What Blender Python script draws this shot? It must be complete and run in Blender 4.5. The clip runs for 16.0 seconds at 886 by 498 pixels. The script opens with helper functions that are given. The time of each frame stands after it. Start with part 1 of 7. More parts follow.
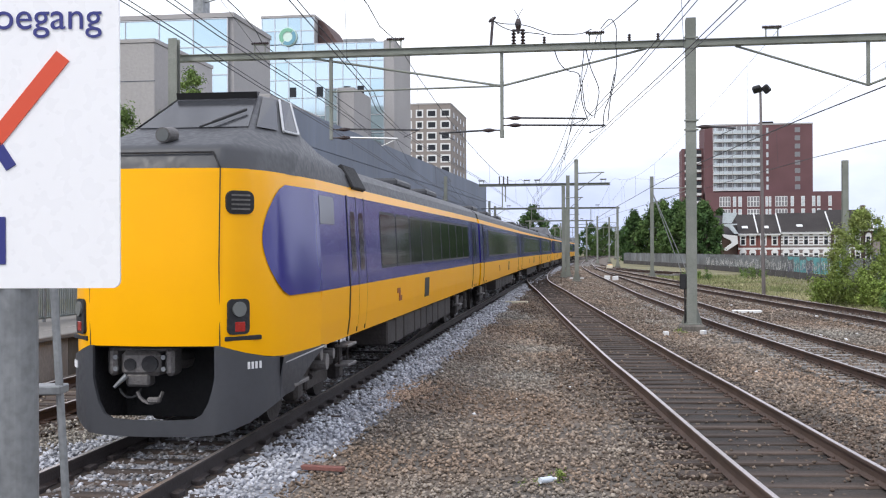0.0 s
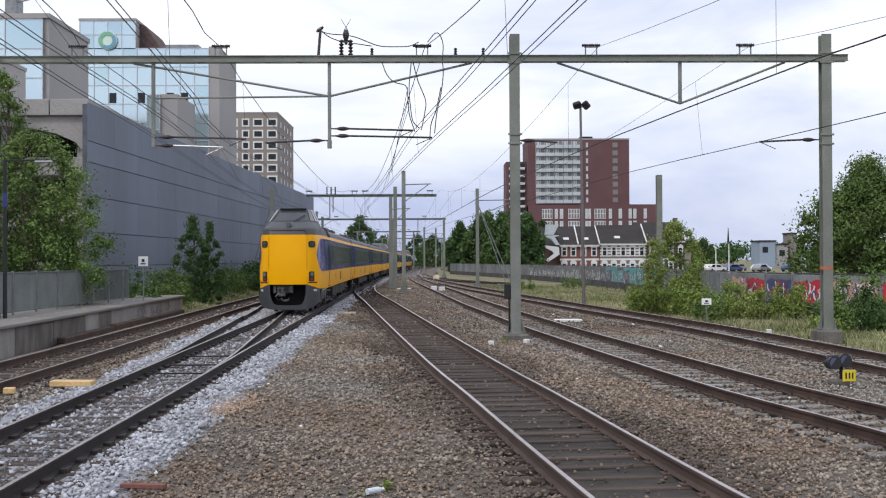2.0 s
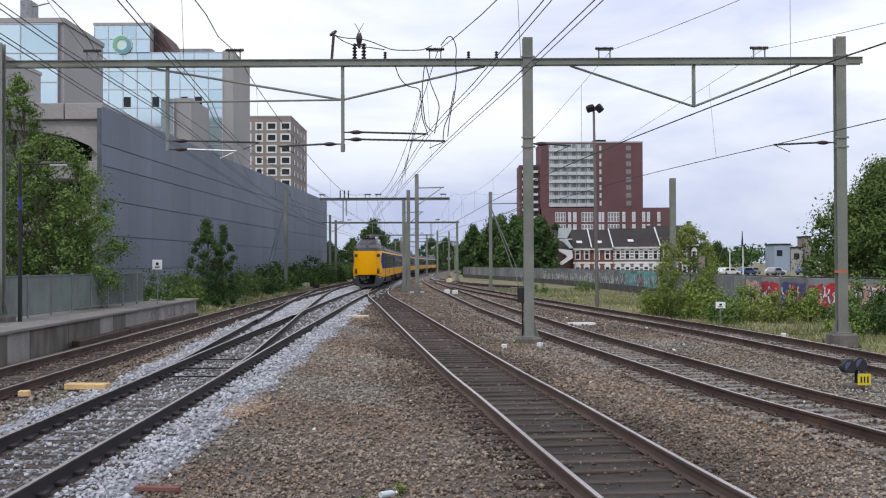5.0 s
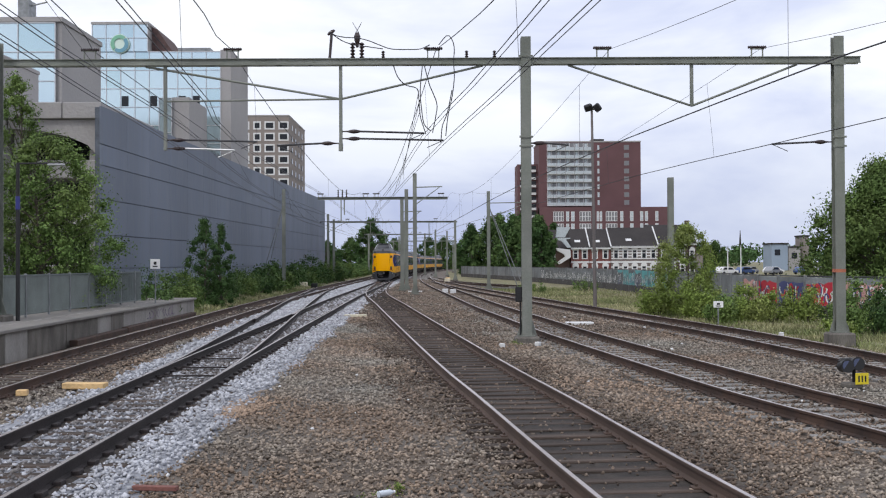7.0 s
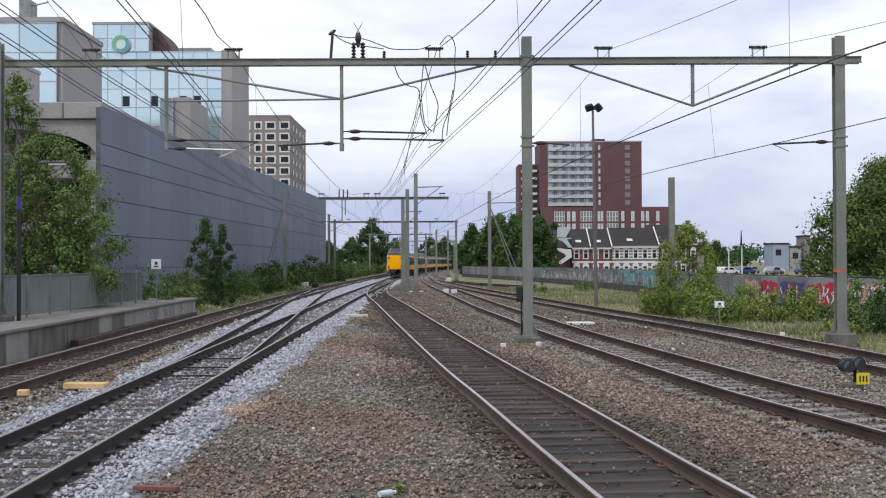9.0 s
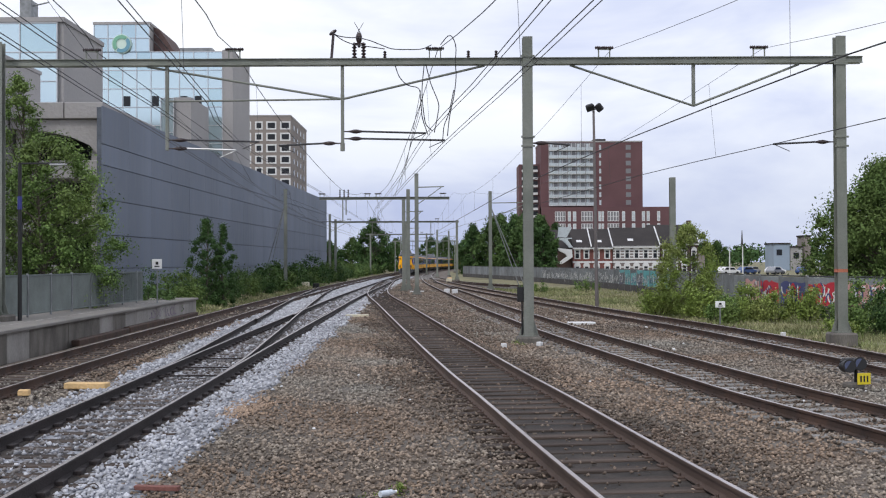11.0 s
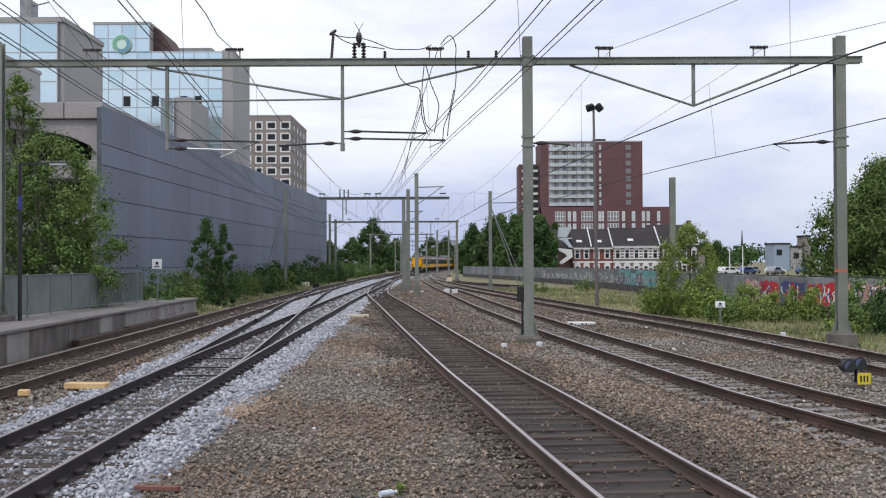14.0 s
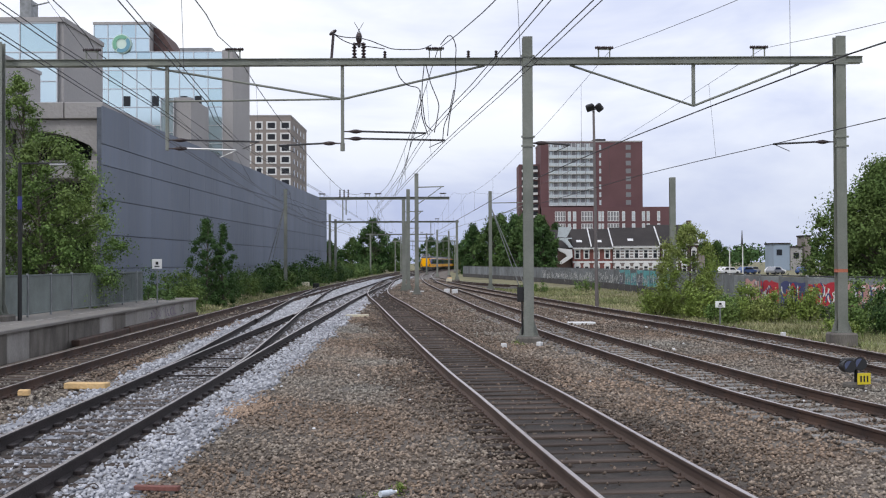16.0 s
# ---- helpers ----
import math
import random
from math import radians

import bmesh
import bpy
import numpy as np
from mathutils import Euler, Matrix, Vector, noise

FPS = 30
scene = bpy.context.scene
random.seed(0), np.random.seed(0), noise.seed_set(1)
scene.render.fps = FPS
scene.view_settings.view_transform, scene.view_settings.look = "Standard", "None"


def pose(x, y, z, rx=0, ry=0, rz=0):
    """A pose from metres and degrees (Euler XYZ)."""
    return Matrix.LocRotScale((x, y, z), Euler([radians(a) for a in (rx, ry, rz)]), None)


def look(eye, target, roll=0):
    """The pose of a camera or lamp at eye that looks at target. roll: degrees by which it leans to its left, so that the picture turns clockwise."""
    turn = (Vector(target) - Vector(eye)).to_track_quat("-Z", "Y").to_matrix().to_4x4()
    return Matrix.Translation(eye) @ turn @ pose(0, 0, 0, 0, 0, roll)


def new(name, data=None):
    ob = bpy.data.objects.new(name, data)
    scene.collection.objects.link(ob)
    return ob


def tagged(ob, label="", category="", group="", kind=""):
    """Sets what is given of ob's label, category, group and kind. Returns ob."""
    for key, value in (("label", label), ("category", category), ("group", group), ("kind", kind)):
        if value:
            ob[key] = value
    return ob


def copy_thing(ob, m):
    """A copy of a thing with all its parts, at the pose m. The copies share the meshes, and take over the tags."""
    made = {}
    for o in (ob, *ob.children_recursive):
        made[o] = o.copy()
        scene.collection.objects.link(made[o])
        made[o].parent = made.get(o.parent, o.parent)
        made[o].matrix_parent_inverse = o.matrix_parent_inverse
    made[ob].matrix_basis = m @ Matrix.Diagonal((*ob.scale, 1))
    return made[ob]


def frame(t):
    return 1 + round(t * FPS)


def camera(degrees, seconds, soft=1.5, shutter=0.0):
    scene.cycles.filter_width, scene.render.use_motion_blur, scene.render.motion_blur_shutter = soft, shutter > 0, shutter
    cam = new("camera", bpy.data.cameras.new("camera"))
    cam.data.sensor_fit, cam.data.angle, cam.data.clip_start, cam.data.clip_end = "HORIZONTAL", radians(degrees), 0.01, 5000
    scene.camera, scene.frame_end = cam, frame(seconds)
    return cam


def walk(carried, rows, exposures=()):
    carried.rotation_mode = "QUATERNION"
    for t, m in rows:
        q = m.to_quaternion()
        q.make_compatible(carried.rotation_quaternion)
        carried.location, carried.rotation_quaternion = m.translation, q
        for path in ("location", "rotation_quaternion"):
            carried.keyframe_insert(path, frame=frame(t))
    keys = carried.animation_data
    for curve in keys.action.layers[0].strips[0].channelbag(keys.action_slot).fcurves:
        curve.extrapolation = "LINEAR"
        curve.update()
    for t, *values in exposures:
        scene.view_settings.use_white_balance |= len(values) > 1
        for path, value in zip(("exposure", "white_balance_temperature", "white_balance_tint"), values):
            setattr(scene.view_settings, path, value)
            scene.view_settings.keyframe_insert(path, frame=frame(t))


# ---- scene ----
# ---- the camera and its way: a tripod head that swings, at standing height ----
EYE = (0.0, 0.0, 2.35)


def aim(yaw, pitch, roll=-0.25):
    """A camera pose from degrees: yaw to the right of +y, pitch upwards."""
    a, b = radians(yaw), radians(pitch)
    way = Vector((math.sin(a) * math.cos(b), math.cos(a) * math.cos(b), math.sin(b)))
    return look(EYE, Vector(EYE) + way, roll)


cam = camera(43.8, 16.0, soft=1.15)
SWING = [(0.0, -8.28, 0.04), (0.1, -5.65, 0.14), (0.2, -2.92, 0.28), (0.3, -2.95, 0.34), (0.4, -3.01, 0.37), (0.5, -3.05, 0.40),
         (0.6, -3.05, 0.40), (0.7, -2.94, 0.42), (0.8, -2.11, 0.43), (0.9, -0.54, 0.43), (1.0, 0.16, 0.43), (1.1, 0.72, 0.46),
         (1.2, 0.95, 0.49), (1.3, 1.01, 0.52), (1.4, 1.01, 0.53), (1.5, 0.92, 0.53), (1.7, 0.80, 0.55), (2.0, 0.67, 0.56),
         (2.5, 0.58, 0.56), (2.7, 0.51, 0.60), (3.0, 0.04, 0.70), (3.5, -0.04, 0.76), (4.0, -0.09, 0.76), (6.5, 0.13, 0.70),
         (7.0, 0.09, 0.70), (8.0, 0.09, 0.70), (9.0, 0.04, 0.70), (11.5, -0.00, 0.70), (16.0, -0.00, 0.70)]
walk(cam, [(t, aim(yaw, pitch)) for t, yaw, pitch in SWING],
     exposures=[(0.0, 0.44), (0.5, 0.24), (1.5, 0.04), (4.0, -0.03), (9.0, -0.05), (16.0, -0.05)])

# ---- world, sun and exposure: an overcast summer day ----
SUN_HEIGHT, SUN_SIDE = 48.0, 215.0
world = bpy.data.worlds.new("overcast_sky")
scene.world = world
world.use_nodes = True
wn, wl = world.node_tree.nodes, world.node_tree.links
wn.clear()


def wnode(kind, **sets):
    n = wn.new(kind)
    for k, v in sets.items():
        n.inputs[k.replace("_", " ")].default_value = v
    return n


sky = wn.new("ShaderNodeTexSky")
sky.sky_type, sky.sun_disc = "NISHITA", False
sky.sun_elevation, sky.sun_rotation = radians(SUN_HEIGHT), radians(SUN_SIDE)
sky_level = wn.new("ShaderNodeVectorMath")
sky_level.operation = "SCALE"
sky_level.inputs["Scale"].default_value = 0.10
wl.new(sky.outputs["Color"], sky_level.inputs[0])
coord = wn.new("ShaderNodeTexCoord")
squash = wn.new("ShaderNodeMapping")
squash.inputs["Scale"].default_value = (1.0, 1.0, 3.2)
wl.new(coord.outputs["Generated"], squash.inputs["Vector"])
puffs = wnode("ShaderNodeTexNoise", Scale=3.6, Detail=6.0, Roughness=0.52, Distortion=0.35)
wl.new(squash.outputs["Vector"], puffs.inputs["Vector"])
ramp = wn.new("ShaderNodeValToRGB")
ramp.color_ramp.elements[0].position, ramp.color_ramp.elements[0].color = 0.40, (0.73, 0.78, 0.98, 1)
ramp.color_ramp.elements[1].position, ramp.color_ramp.elements[1].color = 0.63, (1.08, 1.10, 1.15, 1)
wl.new(puffs.outputs["Fac"], ramp.inputs["Fac"])
cover = wn.new("ShaderNodeMix")
cover.data_type = "RGBA"
cover.inputs["Factor"].default_value = 0.90
wl.new(sky_level.outputs["Vector"], cover.inputs["A"])
wl.new(ramp.outputs["Color"], cover.inputs["B"])
height = wn.new("ShaderNodeSeparateXYZ")
wl.new(coord.outputs["Generated"], height.inputs["Vector"])
low = wn.new("ShaderNodeMapRange")
low.inputs["From Min"].default_value, low.inputs["From Max"].default_value = 0.015, 0.15
wl.new(height.outputs["Z"], low.inputs["Value"])
haze = wn.new("ShaderNodeMix")
haze.data_type = "RGBA"
haze.inputs["A"].default_value, haze.inputs["B"].default_value = (0.59, 0.635, 0.765, 1), (1.0, 1.0, 1.0, 1)
wl.new(low.outputs["Result"], haze.inputs["Factor"])
veil = wn.new("ShaderNodeMix")
veil.data_type, veil.blend_type = "RGBA", "MULTIPLY"
veil.inputs["Factor"].default_value = 1.0
wl.new(cover.outputs["Result"], veil.inputs["A"])
wl.new(haze.outputs["Result"], veil.inputs["B"])
back = wnode("ShaderNodeBackground", Strength=1.08)
wl.new(veil.outputs["Result"], back.inputs["Color"])
wout = wn.new("ShaderNodeOutputWorld")
wl.new(back.outputs["Background"], wout.inputs["Surface"])

sun = new("sun", bpy.data.lights.new("sun", "SUN"))
sun.data.energy, sun.data.angle, sun.data.color = 1.22, radians(14), (1.0, 0.96, 0.9)
a, b = radians(SUN_SIDE), radians(SUN_HEIGHT)
sun.matrix_basis = look((0, 0, 60), Vector((0, 0, 60)) - Vector((math.sin(a) * math.cos(b), math.cos(a) * math.cos(b), math.sin(b))))


# ---- materials ----


def surface(name, color, rough=0.8, metal=0.0, spread=0.25, scale=6.0, grain=0.5, fine=60.0, second=None, amount=0.5, piece=0.0, gloss=0.5, stretch=(1, 1, 1), vary=0.1):
    """A painted, stony or planted surface: colour broken at two sizes, a second colour in patches, fine relief."""
    m = bpy.data.materials.new(name)
    m.use_nodes = True
    n, l = m.node_tree.nodes, m.node_tree.links
    bsdf = n["Principled BSDF"]
    bsdf.inputs["Metallic"].default_value = metal
    bsdf.inputs["Specular IOR Level"].default_value = gloss
    co = n.new("ShaderNodeTexCoord")
    mp = n.new("ShaderNodeMapping")
    mp.inputs["Scale"].default_value = stretch
    l.new(co.outputs["Object"], mp.inputs["Vector"])

    def fog(size, detail=4.0):
        t = n.new("ShaderNodeTexNoise")
        t.inputs["Scale"].default_value, t.inputs["Detail"].default_value = size, detail
        l.new(mp.outputs["Vector"], t.inputs["Vector"])
        return t.outputs["Fac"]

    def mixed(fac, a, b, way="MIX"):
        x = n.new("ShaderNodeMix")
        x.data_type, x.blend_type = "RGBA", way
        for slot, v in (("Factor", fac), ("A", a), ("B", b)):
            if isinstance(v, bpy.types.NodeSocket):
                l.new(v, x.inputs[slot])
            else:
                x.inputs[slot].default_value = v
        return x.outputs["Result"]

    def ramped(fac, lo, hi, p0=0.3, p1=0.7):
        r = n.new("ShaderNodeMapRange")
        r.inputs["From Min"].default_value, r.inputs["From Max"].default_value = p0, p1
        r.inputs["To Min"].default_value, r.inputs["To Max"].default_value = lo, hi
        l.new(fac, r.inputs["Value"])
        return r.outputs["Result"]

    col = (*color, 1)
    big, small = fog(scale), fog(fine, 2.0)
    if second:
        col = mixed(ramped(big, 0.0, amount, 0.42, 0.62), col, (*second, 1))
    level = n.new("ShaderNodeMath")
    level.operation = "MULTIPLY"
    l.new(ramped(fog(scale * 0.37), 1 - spread, 1 + spread), level.inputs[0])
    l.new(ramped(small, 1 - spread * 0.6, 1 + spread * 0.6), level.inputs[1])
    out = level.outputs[0]
    if piece:
        info = n.new("ShaderNodeObjectInfo")
        geo = n.new("ShaderNodeNewGeometry")
        both = n.new("ShaderNodeMath")
        both.operation = "ADD"
        l.new(info.outputs["Random"], both.inputs[0])
        l.new(geo.outputs["Random Per Island"], both.inputs[1])
        lone = n.new("ShaderNodeMath")
        lone.operation = "FRACT"
        l.new(both.outputs[0], lone.inputs[0])
        r = n.new("ShaderNodeMath")
        r.operation = "MULTIPLY"
        l.new(out, r.inputs[0])
        l.new(ramped(lone.outputs[0], 1 - piece, 1 + piece, 0, 1), r.inputs[1])
        out = r.outputs[0]
    v = n.new("ShaderNodeVectorMath")
    v.operation = "SCALE"
    if isinstance(col, tuple):
        v.inputs[0].default_value = col[:3]
    else:
        l.new(col, v.inputs[0])
    l.new(out, v.inputs["Scale"])
    l.new(v.outputs["Vector"], bsdf.inputs["Base Color"])
    l.new(ramped(small, max(0.02, rough - vary), min(1, rough + vary)), bsdf.inputs["Roughness"])
    if grain:
        bump = n.new("ShaderNodeBump")
        bump.inputs["Strength"].default_value = grain
        bump.inputs["Distance"].default_value = min(0.05, 0.6 / fine)
        l.new(small, bump.inputs["Height"])
        l.new(bump.outputs["Normal"], bsdf.inputs["Normal"])
    return m


def glossy(name, color, rough=0.15, gloss=0.5, metal=0.0, coat=0.0):
    m = bpy.data.materials.new(name)
    m.use_nodes = True
    b = m.node_tree.nodes["Principled BSDF"]
    b.inputs["Base Color"].default_value, b.inputs["Roughness"].default_value = (*color, 1), rough
    b.inputs["Metallic"].default_value, b.inputs["Specular IOR Level"].default_value = metal, gloss
    b.inputs["Coat Weight"].default_value, b.inputs["Coat Roughness"].default_value = coat, 0.08
    return m


M = {
    # bed kept darker than its stones: shade in the gaps is part of this colour
    "old_ballast": surface("brown_ballast_with_shade", (0.14, 0.11, 0.086), 0.95, spread=0.4, scale=0.6, fine=16, grain=1.0, second=(0.135, 0.122, 0.108), amount=0.9),
    "old_stone": surface("brown_stone", (0.262, 0.196, 0.146), 0.9, spread=0.30, scale=0.17, fine=40, piece=0.46, second=(0.292, 0.272, 0.236), amount=1.0),
    "new_ballast": surface("grey_ballast", (0.27, 0.28, 0.31), 0.95, spread=0.35, scale=1.2, fine=16, grain=1.0),
    "new_stone": surface("grey_stone", (0.43, 0.438, 0.470), 0.9, spread=0.2, scale=2, fine=50, piece=0.34),
    "rail": surface("rusty_rail_flank", (0.068, 0.039, 0.027), 0.85, spread=0.3, scale=3, fine=50, second=(0.03, 0.023, 0.022)),
    "rail_dark": surface("oily_rail_flank", (0.022, 0.016, 0.016), 0.8, spread=0.3, scale=3, fine=50),
    "rail_brown": surface("brown_rail_flank", (0.080, 0.052, 0.040), 0.8, spread=0.25, scale=3, fine=50),
    "rail_head": surface("worn_rail_head", (0.47, 0.42, 0.40), 0.35, metal=0.8, spread=0.15, scale=3, fine=40, grain=0.1),
    "sleeper": surface("tarred_timber", (0.056, 0.041, 0.033), 0.9, spread=0.55, scale=4, fine=40, piece=0.35, stretch=(0.3, 3, 3)),
    "concrete_sleeper": surface("weathered_sleeper", (0.22, 0.21, 0.20), 0.9, spread=0.3, scale=4, fine=50, piece=0.25),
    "grass": surface("dry_verge", (0.19, 0.18, 0.095), 0.95, spread=0.4, scale=0.7, fine=14, grain=1.0, second=(0.20, 0.175, 0.10), amount=0.7),
    "blade": surface("grass_blade", (0.17, 0.20, 0.075), 0.8, spread=0.3, scale=0.25, fine=9, grain=0, piece=0.45, second=(0.36, 0.33, 0.19), amount=0.9),
    "concrete": surface("weathered_concrete", (0.155, 0.142, 0.126), 0.9, spread=0.3, scale=1.6, fine=30, second=(0.085, 0.077, 0.066), amount=0.8, stretch=(1, 1, 0.35)),
    "paving": surface("platform_paving", (0.20, 0.188, 0.172), 0.9, spread=0.18, scale=1.0, fine=20),
    "steel": surface("grey_green_steel", (0.20, 0.215, 0.185), 0.6, metal=0.2, spread=0.2, scale=1.5, fine=25, grain=0.2, second=(0.26, 0.265, 0.24), amount=0.5),
    "wire": surface("dark_wire", (0.06, 0.06, 0.065), 0.6, metal=0.3, fine=30, grain=0),
    "insulator": surface("brown_insulator", (0.045, 0.03, 0.03), 0.3, fine=30, grain=0.1),
    "cladding": surface("grey_cladding", (0.138, 0.163, 0.213), 0.6, spread=0.17, scale=0.5, fine=3, grain=0.15, piece=0.07, stretch=(1, 1, 0.16)),
    "cladding_seam": surface("dark_seam", (0.095, 0.11, 0.135), 0.7, fine=10),
    "render": surface("grey_render", (0.37, 0.355, 0.35), 0.85, spread=0.10, scale=0.3, fine=6),
    "beige": surface("beige_brick", (0.27, 0.235, 0.215), 0.9, spread=0.12, scale=0.4, fine=8),
    "red_brick": surface("red_brick", (0.140, 0.072, 0.077), 0.9, spread=0.15, scale=0.3, fine=6),
    "white_paint": surface("white_paint", (0.72, 0.72, 0.72), 0.6, spread=0.08, scale=1, fine=20, grain=0.1),
    "roof_tile": surface("dark_roof_tile", (0.030, 0.025, 0.024), 0.8, spread=0.25, scale=1, fine=6),
    # near-black of dark parts, also painted shade in the decks and coupler opening
    "dark": surface("dark_part_and_shade", (0.02, 0.02, 0.022), 0.8, fine=20),
    "leaf": surface("leaf_green", (0.125, 0.205, 0.055), 0.6, spread=0.3, scale=0.5, fine=5, grain=0, gloss=0.2, piece=0.45, second=(0.185, 0.25, 0.075), amount=0.8),
    "leaf_dark": surface("dark_leaf", (0.058, 0.110, 0.040), 0.7, spread=0.35, scale=0.4, fine=4, grain=0, gloss=0.1, piece=0.38, second=(0.085, 0.145, 0.045), amount=0.7),
    "leaf_mid": surface("mid_leaf", (0.082, 0.142, 0.048), 0.7, spread=0.35, scale=0.4, fine=4, grain=0, gloss=0.1, piece=0.38, second=(0.11, 0.17, 0.055), amount=0.7),
    "leaf_light": surface("light_leaf", (0.21, 0.29, 0.065), 0.6, spread=0.3, scale=0.6, fine=5, grain=0, gloss=0.2, piece=0.4, second=(0.24, 0.27, 0.09), amount=0.8),
    "bark": surface("bark", (0.09, 0.075, 0.06), 0.95, fine=20),
    "yellow": surface("train_yellow", (1.0, 0.465, 0.0), 0.30, spread=0.03, scale=0.5, fine=2.5, grain=0.0, gloss=0.2, vary=0.02),
    "blue": surface("train_blue", (0.040, 0.033, 0.225), 0.14, spread=0.03, scale=0.5, fine=2.5, grain=0.0, gloss=0.55, vary=0.02),
    "train_grey": surface("train_dark_grey", (0.050, 0.052, 0.058), 0.5, spread=0.12, scale=0.8, fine=12, grain=0.05),
    "under": surface("underframe_grime", (0.035, 0.030, 0.028), 0.85, spread=0.4, scale=2, fine=20),
    "coupler": surface("coupler_steel", (0.19, 0.18, 0.175), 0.6, metal=0.5, spread=0.35, scale=5, fine=30),
    "train_glass": glossy("tinted_glass", (0.012, 0.014, 0.018), 0.08, 0.18),
    "lens": glossy("lamp_glass", (0.16, 0.17, 0.17), 0.1, 0.6),
    "black_rubber": glossy("black_rubber", (0.012, 0.012, 0.013), 0.5),
    "pane": glossy("dark_pane", (0.02, 0.022, 0.026), 0.1, 0.3),
    "curtain_wall": glossy("mirror_glass", (0.52, 0.68, 0.72), 0.08, 0.9, metal=0.75),
    "aluminium": glossy("aluminium_frame", (0.55, 0.56, 0.57), 0.4, metal=0.6),
    "galvanised": surface("galvanised_steel", (0.245, 0.255, 0.26), 0.5, metal=0.5, spread=0.25, scale=8, fine=40, grain=0.1),
    "sign_white": surface("white_sign_enamel", (0.90, 0.90, 0.90), 0.3, spread=0.01, scale=2, fine=20, grain=0.02),
    "sign_blue": glossy("dark_blue_ink", (0.03, 0.035, 0.20), 0.4),
    "sign_red": glossy("red_ink", (0.70, 0.08, 0.03), 0.4),
    "red_light": glossy("red_lens", (0.45, 0.01, 0.01), 0.2),
    "dark_brick": surface("dark_brick", (0.10, 0.065, 0.055), 0.9, spread=0.15, scale=0.3, fine=6),
    "car_blue": glossy("blue_car_paint", (0.05, 0.09, 0.22), 0.25, coat=0.5),
    "car_grey": glossy("grey_car_paint", (0.25, 0.26, 0.28), 0.25, coat=0.5),
    "fence_steel": surface("dull_fence_steel", (0.15, 0.175, 0.17), 0.6, metal=0.3, spread=0.2, scale=3, fine=20, grain=0.1),
    "brown_dirt": surface("brown_dirt", (0.085, 0.064, 0.050), 0.95, spread=0.4, scale=1.5, fine=20, grain=1.0, second=(0.13, 0.105, 0.082), amount=0.6),
    "sand": surface("pinkish_sand", (0.40, 0.29, 0.21), 0.95, spread=0.2, scale=3, fine=40, piece=0.25),
    "dirt": surface("oily_dirt", (0.030, 0.025, 0.022), 0.95, spread=0.4, scale=2.5, fine=25, grain=1.0, second=(0.066, 0.054, 0.045), amount=0.6),
    "ochre_board": surface("pale_timber", (0.66, 0.45, 0.22), 0.8, spread=0.15, fine=20),
}

M["stained_stone"] = surface("oil_stained_stone", (0.150, 0.112, 0.086), 0.9, spread=0.35, scale=0.5, fine=40, piece=0.5, second=(0.20, 0.165, 0.132), amount=0.7)
M["grimy_stone"] = surface("grimy_grey_stone", (0.235, 0.23, 0.24), 0.9, spread=0.35, scale=1.0, fine=50, piece=0.4, second=(0.16, 0.145, 0.135), amount=0.8)
M["pale_concrete"] = surface("pale_concrete", (0.33, 0.315, 0.295), 0.9, spread=0.22, scale=0.9, fine=24, second=(0.17, 0.155, 0.14), amount=0.55, stretch=(1, 1, 0.5))
M["pale_blue"] = surface("pale_blue_sheeting", (0.30, 0.37, 0.46), 0.6, spread=0.1, scale=0.3, fine=4)
M["warn_orange"] = surface("faded_orange_paint", (0.50, 0.17, 0.10), 0.7, spread=0.2, scale=4, fine=30)
M["leaf_shrub"] = surface("shrub_leaf", (0.105, 0.165, 0.05), 0.7, spread=0.3, scale=0.4, fine=4, grain=0, gloss=0.1, piece=0.35, second=(0.14, 0.19, 0.06), amount=0.7)
M["lilac_spray"] = surface("faded_lilac_spray", (0.24, 0.195, 0.255), 0.85, spread=0.3, scale=3, fine=30)
M["house_red"] = surface("red_house_brick", (0.19, 0.075, 0.065), 0.9, spread=0.15, scale=0.3, fine=6)
M["grey_brick"] = surface("grey_brown_brick", (0.20, 0.165, 0.155), 0.9, spread=0.15, scale=0.3, fine=6)
M["dim_pane"] = glossy("dim_curtained_pane", (0.20, 0.20, 0.21), 0.3)

# ---- building blocks ----


def part(name, bm, material, parent=None, label="", smooth=False):
    """Links a bmesh as one mesh object, under a thing where one is given."""
    me = bpy.data.meshes.new(name)
    bm.normal_update()
    bm.to_mesh(me)
    bm.free()
    for m in (material if isinstance(material, (list, tuple)) else [material]):
        me.materials.append(M[m] if isinstance(m, str) else m)
    if smooth:
        for p in me.polygons:
            p.use_smooth = True
        me.set_sharp_from_angle(angle=radians(38))
    ob = new(name, me)
    if parent:
        ob.parent = parent
    if label:
        tagged(ob, label)
    return ob


def base(name, m, label, category, group="", kind=""):
    """The Empty that carries a thing's parts."""
    ob = new(name)
    ob.empty_display_size = 0.2
    ob.matrix_basis = m
    return tagged(ob, label, category, group, kind)


def box(bm, c, s, turn=None, bevel=0.0, mat=0):
    """A box by centre and size, bevelled where asked."""
    m = Matrix.Translation(c) @ (turn.to_4x4() if turn else Matrix()) @ Matrix.Diagonal((*s, 1))
    got = bmesh.ops.create_cube(bm, size=1, matrix=m)
    vs = got["verts"]
    if bevel:
        es = list({e for v in vs for e in v.link_edges})
        r = bmesh.ops.bevel(bm, geom=es, offset=bevel, segments=1, affect="EDGES", clamp_overlap=True)
        vs = list(set(vs) | set(r["verts"]))
        vs = [v for v in vs if v.is_valid]
    if mat:
        for f in {f for v in vs for f in v.link_faces}:
            f.material_index = mat
    return bm


